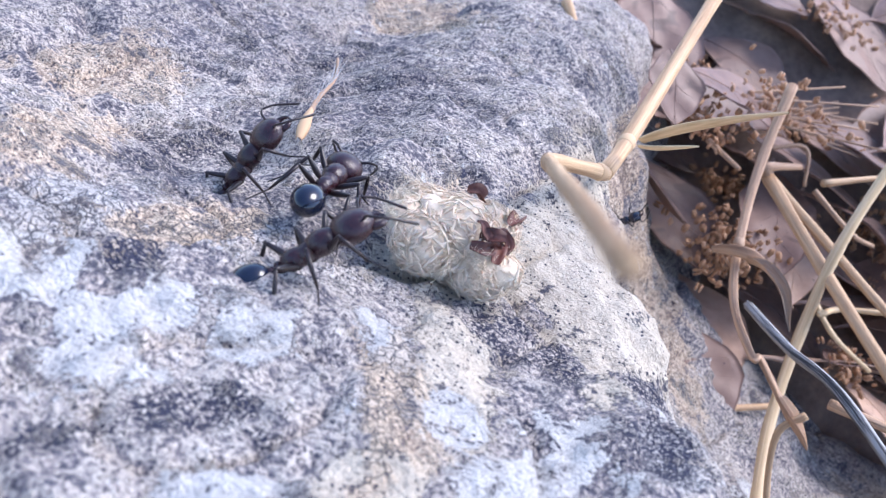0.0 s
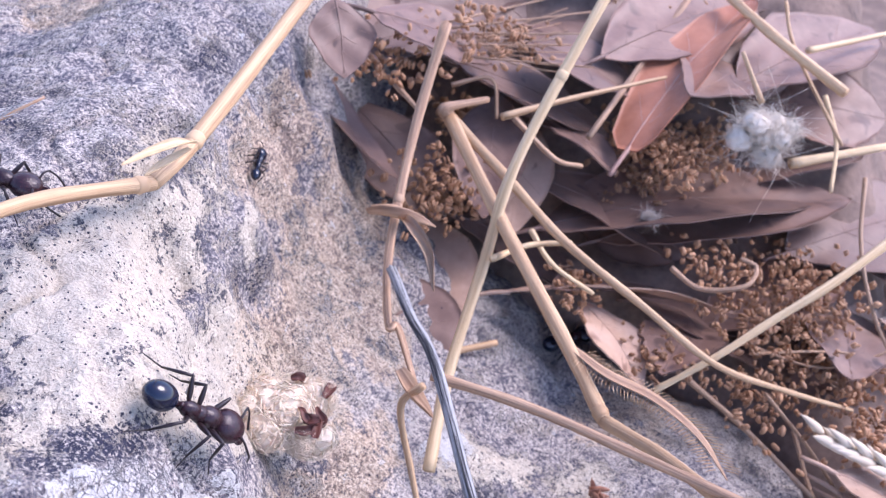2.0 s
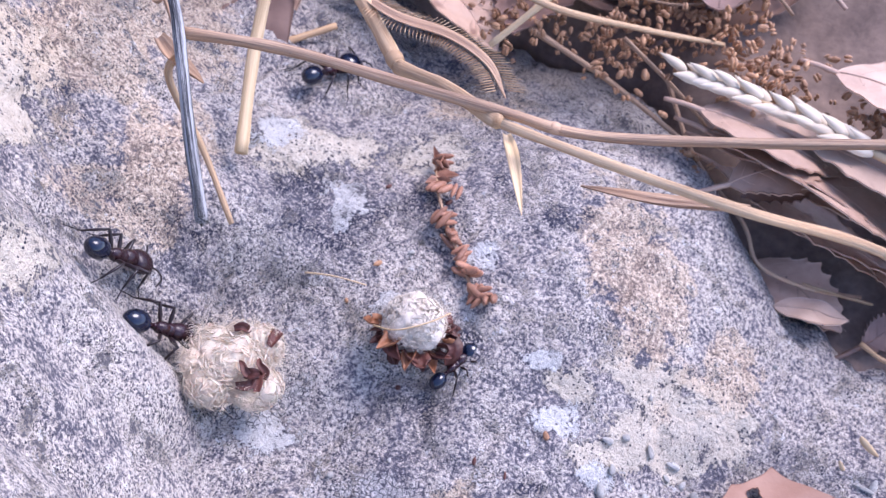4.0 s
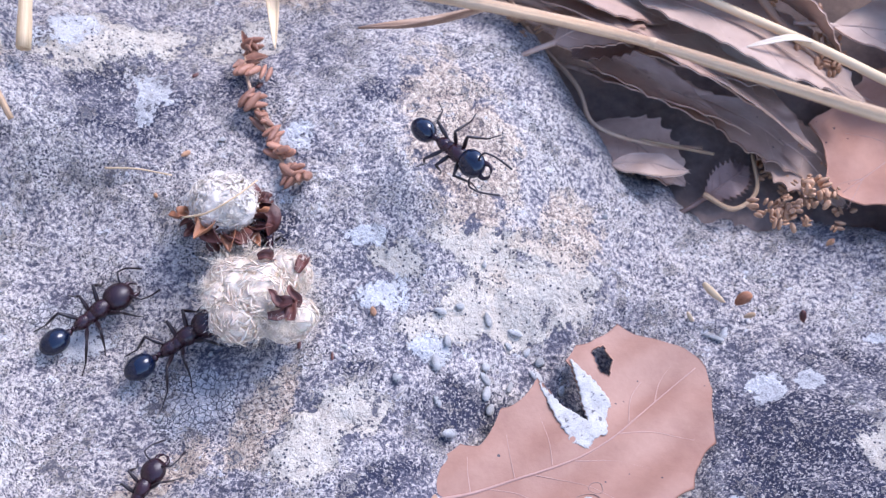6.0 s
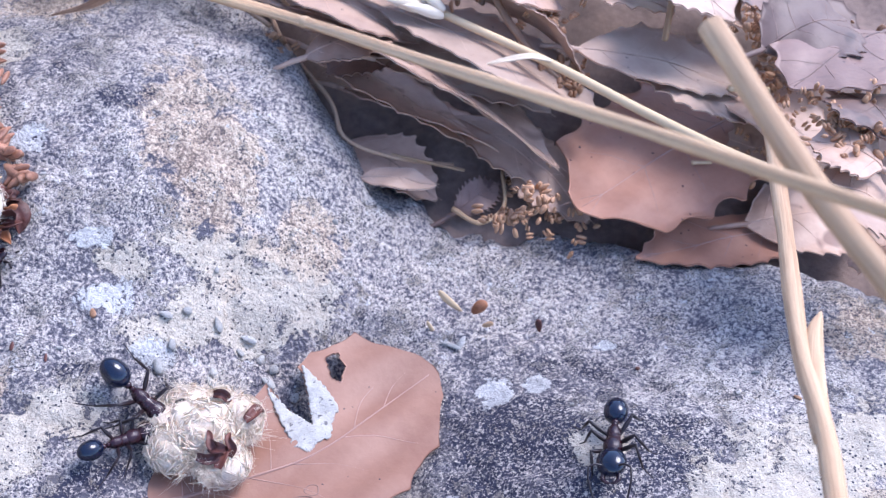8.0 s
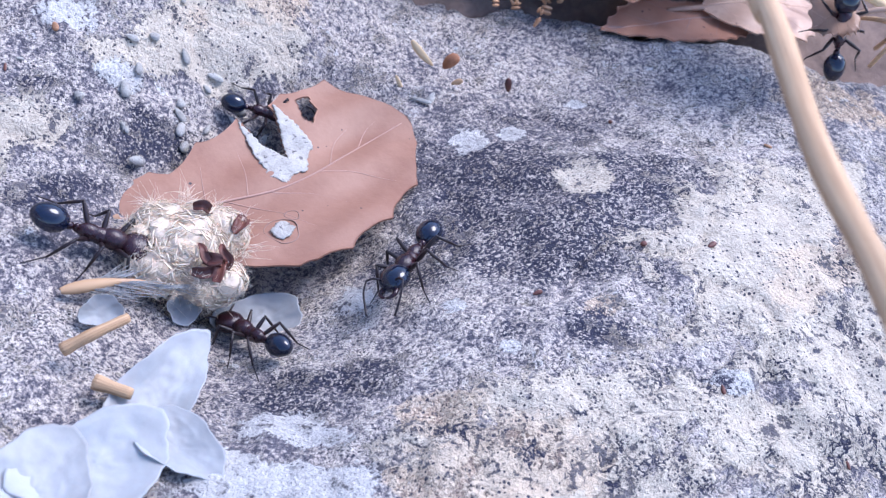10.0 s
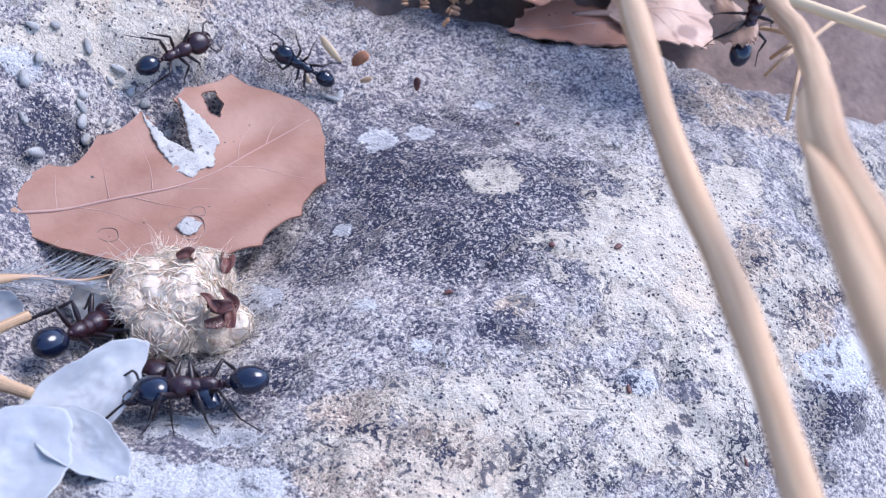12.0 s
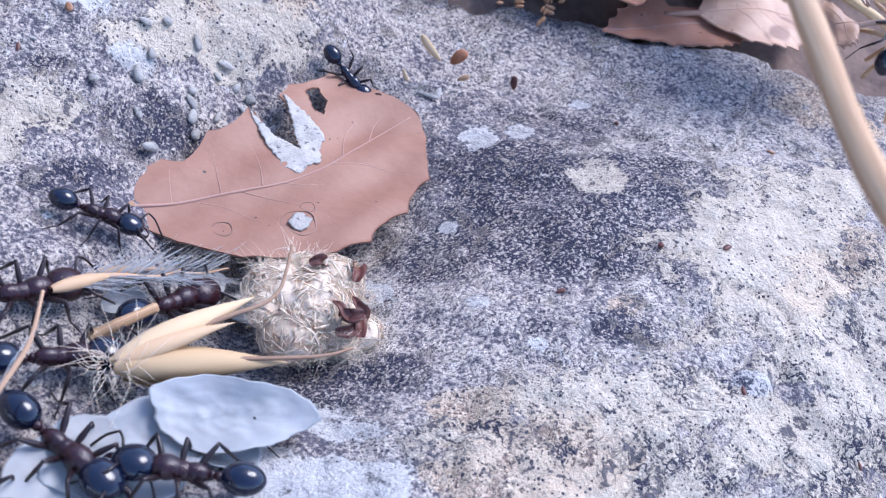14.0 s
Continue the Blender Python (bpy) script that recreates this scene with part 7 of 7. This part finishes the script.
ANTS.append((*ant(1.03, "large harvester ant with reddish head dragging a woolly seed tuft", 1), [
    (0, -97.5, -16.6, 49.6, 43, 38), (0.5, -88.9, -14.1, 48.2, -7, 5), (0.75, -86.3, -12.8, 48.5, 36, -9), (1, -83.7, -11.5, 48.3, 78, -13),
    (1.5, -79.4, -3.0, 47.0, 70, -2), (2, -73.3, 0.3, 43.0, 36, -41), (2.5, -70.7, 2.1, 37.3, 49, -47), (3, -67.1, 9.1, 27.9, 49, -16),
    (3.5, -62.5, 10.5, 17.0, 28, -32), (3.7, -61.1, 9.2, 14.0, 39, -52), (4.75, -50.1, 5.2, 4.8, 20, -9), (5.8, -39.1, 1.2, 3.3, 0, 6),
    (6, -37.1, 3.0, 3.9, 37, 16), (6.5, -32.2, 4.0, 5.3, 42, 18), (7, -23.2, 4.5, 5.8, 10, -1), (7.5, -15.1, 4.1, 3.8, -3, -24), (8, -15.6, 1.3, 2.9, -26, -32),
    (8.5, -16.8, 1.6, 3.4, -15, -27), (8.7, -19.0, -0.5, 3.7, -37, -20), (9.75, -15.8, -8.8, 2.1, -10, -21), (10.8, -12.5, -17.1, 1.5, 18, -22),
    (11, -11.1, -16.1, 0.9, 14, -22), (11.5, -8.5, -20.2, 1.0, 52, -22), (12, -8.0, -18.6, 0.4, 51, -24), (12.5, -9.6, -18.8, 1.0, 47, -21),
    (13, -9.9, -20.0, 1.3, 44, -22), (13.5, -12.5, -23.6, 3.2, 61, -25), (14, -10.4, -17.6, 0.9, 44, -20),
]))
ANTS.append((*ant(0.95, "dark harvester ant carrying an awned grass husk", 0.8), [
    (0, -105.8, -6.1, 47.0, 69, 53), (0.5, -103.1, 11.7, 46.3, 69, 53), (1, -95.6, 11.4, 47.7, 70, 3), (1.5, -94.4, 11.2, 47.5, 63, 7),
    (2, -94.8, 11.5, 48.0, 9, -4), (2.267, -105.9, 5.7, 43.5, -45, 23), (2.533, -116.9, -0.2, 41.5, -99, 28), (2.8, -128.0, -6.0, 44.7, -152, 22),
    (14, -128.0, -6.0, 44.7, -152, 22),
]))
ANTS.append((*ant(1.05, "dark red harvester ant crossing the boulder", 0.9), [
    (0, -101.6, -5.6, 47.3, 90, -5), (0.5, -100.3, 0.2, 47.2, 78, 7), (1, -86.0, 7.6, 46.9, 34, -10), (1.5, -68.4, 16.9, 21.4, -10, -14),
    (1.8, -67.2, -9.5, 39.3, -49, -32), (2.1, -66.0, -36.0, 50.8, -87, -8), (14, -66.0, -36.0, 50.8, -87, -8),
]))
ANTS.append((*ant(0.52, "small dark ant on the boulder rim", 0.2), [
    (0, -81.0, 35.2, 36.9, 23, 43), (0.5, -80.1, 43.6, 33.1, 11, 20), (1, -81.3, 41.8, 34.8, 49, 49), (1.25, -81.8, 41.4, 35.5, 84, -8),
    (1.5, -82.4, 40.9, 35.7, 119, 56), (2, -82.9, 40.5, 36.7, 102, 4), (2.5, -83.2, 44.3, 36.7, 110, 2), (3.2, -86.0, 58.0, 39.8, 102, -37),
    (14, -86.0, 58.0, 39.8, 102, -37),
]))
ANTS.append((*ant(0.98, "glossy black harvester ant walking beneath the straws", 0.3), [
    (0, -35.9, 72.6, 16.3, 49, 32), (0.75, -36.8, 69.6, 13.6, 31, 41), (1.5, -37.7, 66.7, 7.6, 13, 29), (2, -43.5, 62.4, 7.5, 51, -8),
    (2.5, -47.6, 55.2, 9.2, 51, -18), (3, -50.5, 54.3, 10.6, 48, -28), (3.5, -53.6, 50.7, 12.4, 22, -15), (3.7, -53.8, 47.8, 12.7, 70, -19),
    (4.75, -39.3, 38.9, 11.0, 29, 2), (5.8, -24.9, 30.1, 13.3, -13, 1), (6, -14.2, 20.3, 15.7, -43, 7), (6.5, 9.0, 13.9, 0.0, -5, -0),
    (7, 28.5, 7.8, 5.3, -3, 18), (7.5, 48.1, 17.1, 10.4, 9, 47), (7.75, 51.1, 17.8, 14.8, 69, 50), (8, 54.1, 18.6, 17.3, 129, 62),
    (8.5, 52.1, 17.2, 11.0, 135, 62), (11.5, 50.0, 19.2, 15.4, 86, 58), (12.5, 51.8, 19.0, 14.9, 86, 58), (13.25, 53.3, 19.0, 15.2, 87, 50),
    (14, 55.6, 19.0, 15.6, 87, 59),
]))
ANTS.append((*ant(0.97, "large glossy harvester ant with big dark head", 0.5), [
    (0, 66.0, 12.0, 6.9, 174, 6), (6.4, 66.0, 12.0, 6.9, 174, 6), (6.7, 49.2, 13.8, 8.5, 210, -2), (7, 32.4, 15.5, 5.7, 245, -57),
    (7.5, 25.3, 12.6, 2.7, 195, -19), (8, 25.2, -2.5, 8.1, 259, 12), (8.5, 16.0, -9.5, 5.9, 201, -13), (8.7, 10.8, -8.8, 2.6, 164, -34),
    (9.75, 10.5, -10.8, 3.4, 225, -10), (10.8, 10.3, -12.9, 4.0, 286, 31), (11, 12.0, -17.7, 6.7, 288, 20), (11.25, 9.4, -19.3, 5.4, 241, -4),
    (11.5, 6.7, -20.8, 4.4, 193, -24), (12, 1.2, -24.6, 3.7, 186, -14), (12.5, -3.1, -28.5, 4.8, 212, 6), (13, -6.8, -34.2, 6.0, 212, -0),
    (13.5, -7.4, -33.9, 5.9, 181, -4), (14, -7.7, -33.4, 5.8, 174, -5),
]))
ANTS.append((*ant(1.0, "dark harvester ant coming down from the boulder", 0.7), [
    (0, -98.0, -48.0, 49.4, 70, -11), (2.2, -98.0, -48.0, 49.4, 70, -11), (3, -82.0, 2.0, 46.9, 12, -5), (3.5, -71.2, 1.2, 39.0, 32, -47),
    (3.7, -67.1, 9.1, 24.1, 62, -54), (4.75, -58.3, 5.3, 13.3, 54, -50), (5.8, -49.6, 1.5, 4.2, 47, -5), (6, -45.8, 4.9, 4.0, 47, 8),
    (6.5, -40.4, 8.6, 5.2, 51, 14), (7, -40.4, 8.6, 5.3, 46, 11), (7.5, -36.8, 7.9, 5.3, -8, 13), (8.05, -44.4, -7.1, 1.9, -63, -1),
    (8.6, -52.0, -22.0, 25.6, -117, 50), (14, -52.0, -22.0, 25.6, -117, 50),
]))
ANTS.append((*ant(0.8, "smaller reddish harvester ant", 0.9), [
    (0, -30.0, -36.0, 6.8, 106, -7), (5.2, -30.0, -36.0, 6.8, 106, -7), (6, -37.3, -10.8, 2.2, 66, 17), (6.5, -30.7, -2.5, 3.1, 27, 17),
    (7, -23.0, 0.8, 4.8, 15, -3), (7.5, -19.6, -2.4, 3.4, -7, -14), (8, -16.5, -3.2, 2.4, 39, -16), (8.5, -7.9, 8.3, 0.8, 17, -30),
    (8.7, -3.0, 11.2, 0.3, 18, -8), (9.85, -3.1, 9.1, -0.7, 2, -8), (11, -3.2, 6.9, -1.7, -14, -17), (11.5, -3.9, 7.3, -1.4, 10, -15),
    (12, -3.5, 13.0, 1.7, 40, 8), (12.4, -8.8, 23.5, 20.6, 78, -1), (12.8, -14.0, 34.0, 19.0, 117, -14), (14, -14.0, 34.0, 19.0, 117, -14),
]))
ANTS.append((*ant(0.68, "dark ant tugging at a woolly gall", 0.5), [
    (0, -31.1, 12.5, 6.7, 70, 8), (3.5, -31.1, 12.5, 6.7, 70, 8), (3.7, -30.4, 12.4, 6.9, 57, 8), (5.8, -30.2, 13.0, 7.4, 93, 8),
    (6.5, -31.1, 12.3, 6.8, 127, 8), (7, -29.6, 12.5, 7.3, 71, 8), (7.5, -29.8, 11.6, 6.6, 66, 8), (14, -29.8, 11.6, 6.6, 66, 8),
]))
ANTS.append((*ant(0.7, "slim black ant running over the stone", 0.1), [
    (0, 82.0, 34.0, 19.7, -146, -7), (10.2, 82.0, 34.0, 19.7, -146, -7), (10.8, 54.9, 15.7, 7.5, -209, 3), (11, 49.0, 15.1, 8.1, -218, -2),
    (11.5, 28.2, 14.6, 3.9, -215, -7), (12, 9.1, 15.8, 2.0, -185, 21), (12.5, -1.7, 16.1, 4.0, -179, 17), (13, -0.5, 17.0, 9.9, -209, 29),
    (13.17, 2.4, 16.8, 8.5, -268, 50), (13.33, 5.2, 16.6, 6.8, -328, 50), (13.5, 8.0, 16.5, 6.5, -387, -21), (14, 3.9, 13.6, 0.2, -399, -22),
]))
ANTS.append((*ant(0.85, "black ant heading for the tall stalks", 0.3), [
    (0, 66.0, 30.0, 20.3, -137, 1), (10, 66.0, 30.0, 20.3, -137, 1), (10.4, 57.2, 21.7, 20.0, -176, -0), (10.8, 48.4, 13.4, 8.4, -216, 1),
    (10.87, 48.7, 12.0, 8.7, -161, -4), (10.93, 49.0, 10.5, 8.9, -105, 7), (11, 49.2, 9.0, 9.1, -49, 14), (11.5, 58.3, 1.5, 8.6, 18, -14),
    (12.3, 78.0, -12.0, 5.4, -34, -3), (14, 78.0, -12.0, 5.4, -34, -3),
]))
ANTS.append((*ant(0.85, "reddish black ant tugging from beneath the tuft", 0.7), [
    (0, -6.0, -40.0, 7.3, 91, 0), (7.6, -6.0, -40.0, 7.3, 91, 0), (8.5, -6.2, -16.5, -0.8, 156, 21), (8.7, -7.2, -14.8, -1.1, 156, 22),
    (9.75, -3.1, -16.7, -1.2, 141, -18), (10.8, 1.0, -18.6, 0.8, 127, -36), (11, 0.7, -19.6, 1.2, 127, -28), (11.5, 1.6, -22.7, 2.8, 172, -28),
    (12, -0.3, -23.9, 2.4, 132, -29), (12.5, -1.6, -23.2, 1.6, 144, -25), (13, -3.2, -24.7, 2.5, 182, -8), (13.5, -3.8, -25.6, 2.8, 178, -4),
    (14, -4.9, -27.7, 4.0, 176, -5),
]))
ANTS.append((*ant(0.98, "dark harvester ant pulling a split grass husk", 0.4), [
    (0, -62.0, -44.0, 48.5, 32, -33), (11.6, -62.0, -44.0, 48.5, 32, -33), (12.3, -44.2, -33.0, 17.3, 26, -50), (13, -26.4, -22.0, 4.1, 21, 4),
    (13.5, -19.9, -25.2, 5.0, 36, -0), (14, -16.8, -25.4, 4.4, 17, -9),
]))
ANTS.append((*ant(1.0, "dark harvester ant hauling a feathery awn", 0.7), [
    (0, -50.0, -30.0, 28.4, 26, -50), (12, -50.0, -30.0, 28.4, 26, -50), (13, -19.5, -15.4, 3.5, 18, -4), (13.5, -16.8, -20.7, 3.6, 18, -20),
    (14, -20.0, -20.5, 4.0, 29, -12),
]))
ANTS.append((*ant(0.8, "small reddish ant pulling a tan awn", 0.9), [
    (0, -34.0, -50.0, 11.3, 52, -46), (12, -34.0, -50.0, 11.3, 52, -46), (12.5, -15.6, -26.2, 4.6, 71, -14), (13, -13.3, -30.3, 4.9, 55, -15),
    (13.5, -12.1, -31.5, 5.1, 68, -4), (14, -19.2, -35.3, 6.2, 128, 25),
]))
ANTS.append((*ant(1.0, "large dark harvester ant coming in beside the petals", 0.4), [
    (0, -50.0, -40.0, 33.9, 22, -50), (11.8, -50.0, -40.0, 33.9, 22, -50), (13, -17.0, -26.4, 4.7, -13, -2), (13.5, -14.2, -28.7, 4.5, -6, -8),
    (14, -15.4, -31.9, 5.3, -38, 0),
]))
ANTS.append((*ant(0.75, "small dark ant by the leaf stalk", 0.3), [
    (0, -62.0, -50.0, 49.4, 40, -12), (12.4, -62.0, -50.0, 49.4, 40, -12), (13.5, -18.9, -13.6, 3.6, -0, -9), (14, -16.0, -10.8, 2.3, -9, -10),
]))



# ---------------------------------------------------------------- tall stalks that are brushed aside
def tall_stalk(label, seed, upper=-45):
    """A stout dry stalk whose old leaf sheaths stand off it at uneven joints."""
    line = [(-45, 0.5, 0.6), (-30, 0.1, 0.3), (-18, -0.3, 0.1), (-10, 0.1, 0.2), (0, -0.1, 0), (8, 0.25, 0.3), (16, 0.0, 0.4), (26, -0.4, 0.2), (36, 0.2, 0.3), (44, 0.3, 0.2)]
    line = [(x, y, z) for x, y, z in line if x >= upper]
    ob = stem("tall_stalk", line, 0.80, 0.72, STALK, label, "stalk", seed=seed)
    for at, long, side in ((24.0, 11.0, 1), (37.0, 13.0, -1), (51.0, 12.0, 1), (64.0, 9.0, -1), (75.0, 8.0, 1)):
        if at + long > 80 + line[0][0] + 9:
            continue
        pts = smooth_line([(at, -0.5 + 1.25 * side, 0.0), (at + 0.2 * long, -0.5 + 0.62 * side, -0.3), (at + 0.55 * long, -0.5 + 0.14 * side, -0.5), (at + long, -0.5, -0.6)], 5)
        radii = [0.06, 0.20, 0.32, 0.40, 0.47, 0.53, 0.58, 0.62, 0.65, 0.67, 0.68, 0.68, 0.67, 0.65, 0.62, 0.56]
        v, f = tube(pts, radii, 10)
        sheath = mesh_object("sheath", v, f, STALK, ob, "loose dry leaf sheath")
        streaks(sheath, [(2.6 * math.cos(0.63 * (k % 10)), 2.6 * math.sin(0.63 * (k % 10)), 0.1 * p[0]) for k, p in enumerate(v)])
    return ob


def shifted(base, tip, first=-45):
    """A stalk on the line from base to tip, its upper end first millimetres along it."""
    return basis_between(base, tip, 0) @ pose(first * MM, 0.5 * MM, 0.6 * MM)


STALK_ONE = tall_stalk("tall tan stalk leaning before the slab", 3)
STALK_TWO = tall_stalk("tall tan stalk crossing another stalk", 8, -10)
TUFT, GALL, HUSK, AWN = seed_tuft(), woolly_gall(), split_husk(), feather_awn("awned_husk", "slender husk with a silky awn", 16, 9, 60, 0.22, 0.12)
SLIVER = feather_awn("awned_straw", "slender tan husk with a long awn", 11, 15, 6, 0.2, 0.1)
DRAGGED = feather_awn("feathery_awn", "silky feathered awn pulled by an ant", 11, 5)


def tilt_to(x, y, z, heading, pitch):
    return pose(x * MM, y * MM, z * MM, 0, -pitch, heading)


def motions():
    for body, legs, k, rows in ANTS:
        walk(body, [(t, stand(x, y, z, h, p)) for t, x, y, z, h, p in rows])
        spans = [(a[0], b[0], math.hypot(b[1] - a[1], b[2] - a[2]) / max(b[0] - a[0], 0.01)) for a, b in zip(rows, rows[1:])]
        for n, (leg, hip) in enumerate(legs):
            steps, t, phase = [], 0.0, (n % 2) * math.pi
            while t <= 14.001:
                pace = next((s for a, b, s in spans if a <= t <= b), 0.0)
                swing = min(15.0, 2.0 + 0.7 * pace)
                side = 1 if n < 3 else -1
                a = phase + 2 * math.pi * 1.9 * t
                steps.append((t, pose(hip[0] * k * MM, hip[1] * k * MM, hip[2] * k * MM, side * max(0.0, 0.35 * swing * math.cos(a)), 0, side * swing * math.sin(a))))
                t += 0.14
            walk(leg, steps)
    walk(TUFT, [(t, tilt_to(x, y, z - 0.6, h, 0)) for t, x, y, z, h in TUFT_ROWS])
    walk(GALL, [(t, tilt_to(x, y, z, h, 0)) for t, x, y, z, h in GALL_ROWS])
    walk(HUSK, [(t, tilt_to(x, y, z, h, p)) for t, x, y, z, h, p in HUSK_ROWS])
    walk(AWN, [(t, tilt_to(x, y, z, h, p)) for t, x, y, z, h, p in AWN_ROWS])
    walk(DRAGGED, [(t, tilt_to(x, y, z, h, p)) for t, x, y, z, h, p in DRAG_ROWS])
    walk(SLIVER, [(t, tilt_to(x, y, z, h, p)) for t, x, y, z, h, p in SLIVER_ROWS])
    walk(PETAL_LOAD, [(t, pose(x * MM, y * MM, z * MM, 16, 0, h)) for t, x, y, z, h in PETAL_ROWS])
    one, two = shifted((26.6, -29.5, 39.0), (25.2, -39.2, 40.9)), shifted((13.3, -36.0, 43.6), (13.3, -46.0, 43.7))
    walk(STALK_ONE, [(0, one), (8.7, one), (10.8, two), (14.0, two)])
    one, two = shifted((17.4, -10.8, 54.7), (22.9, -21.0, 52.3), -1), shifted((17.0, -37.5, 46.9), (13.0, -46.1, 50.1), -32)
    walk(STALK_TWO, [(0, one), (8.5, one), (10.8, two), (14.0, two)])



TUFT_ROWS = [
    (0, -92.1, -4.7, 49.9, 15),
    (0.5, -79.8, -19.4, 54.8, -2),
    (1, -79.8, -3.9, 50.6, 27),
    (1.5, -78.2, 17.4, 41.6, 24),
    (2, -69.2, 18.6, 27.0, 19),
    (2.5, -63.9, 15.9, 22.6, 5),
    (3, -60.5, 19.6, 22.2, 11),
    (3.5, -53.4, 14.3, 14.6, 14),
    (3.7, -52.5, 10.1, 10.4, 14),
    (5.8, -29.5, 0.5, 8.6, 0),
    (6, -30.1, 5.9, 10.1, 13),
    (6.5, -25.6, 8.3, 11.1, 15),
    (7, -15.2, 3.2, 7.6, 4),
    (7.5, -5.3, 3.5, 2.2, -1),
    (8, -9.4, -1.0, 3.2, -9),
    (8.5, -8.0, 0.5, 2.6, -5),
    (8.7, -9.5, -2.0, 3.2, -13),
    (10.8, -4.0, -13.0, 1.6, 6),
    (11, -2.8, -14.6, 1.9, 5),
    (11.5, -1.2, -16.9, 3.0, 18),
    (12, -0.7, -14.4, 2.2, 18),
    (12.5, -2.0, -15.0, 2.1, 17),
    (13, -1.8, -15.6, 2.3, 15),
    (13.5, -4.9, -16.7, 2.8, 21),
    (14, 0.3, -16.1, 3.2, 15),
]
GALL_ROWS = [
    (0, -35.1, 14.4, 11.5, -20),
    (3.5, -35.1, 14.4, 11.5, -20),
    (3.7, -34.8, 14.1, 11.3, -15),
    (5.8, -34.7, 14.7, 11.7, 5),
    (6, -35.0, 14.5, 11.6, 8),
    (6.5, -33.8, 14.4, 11.6, 12),
    (7, -33.7, 14.3, 11.6, 14),
    (7.5, -32.6, 14.5, 11.7, 16),
    (14, -32.6, 14.5, 11.7, 18),
]
AWN_ROWS = [
    (0, -107.5, 6.5, 44.8, 100, 1),
    (0.5, -103.1, 19.0, 47.8, 93, 16),
    (1, -93.2, 13.6, 50.3, 73, -4),
    (1.5, -92.4, 12.4, 50.0, 67, 26),
    (2.8, -124, -4, 47, 20, 8), (14, -124, -4, 47, 20, 8),
]
DRAG_ROWS = [
    (0, -46, -30, 6, 10, 0), (12.0, -46, -30, 6, 10, 0),
    (13, -16.8, -15.0, 5.2, 18, -25),
    (13.5, -14.7, -20.4, 5.2, 31, -24),
    (14, -17.2, -19.8, 5.9, 35, -21),
]
HUSK_ROWS = [
    (0, -58, -44, 8, 10, 0), (12.0, -58, -44, 8, 10, 0),
    (13, -24.0, -21.1, 7.0, 21, 1),
    (13.5, -17.5, -21.6, 7.9, 40, -16),
    (14, -13.0, -25.8, 7.1, 18, -3),
]
SLIVER_ROWS = [
    (0, -32, -48, 7, 60, 20), (12.0, -32, -48, 7, 60, 20),
    (12.5, -14.7, -24.5, 6.4, 42, 4),
    (13, -12.1, -29.0, 6.8, 61, 0),
    (13.5, -11.4, -30.3, 7.4, 76, 0),
    (14, -20.0, -34.8, 8.4, 73, 22),
]
PETAL_ROWS = [
    (0, -8.2, -24.2, 3.7, 60),
    (10.8, -8.2, -24.2, 3.7, 60),
    (11, -8.1, -24.3, 3.8, 60),
    (11.5, -7.0, -24.7, 3.9, 55),
    (12, -6.6, -24.5, 3.8, 50),
    (12.5, -6.1, -25.8, 5.7, 4),
    (13, -5.2, -26.5, 5.9, 6),
    (13.5, -5.3, -26.4, 5.9, 7),
    (14, -5.6, -28.3, 6.8, 3),
]
motions()
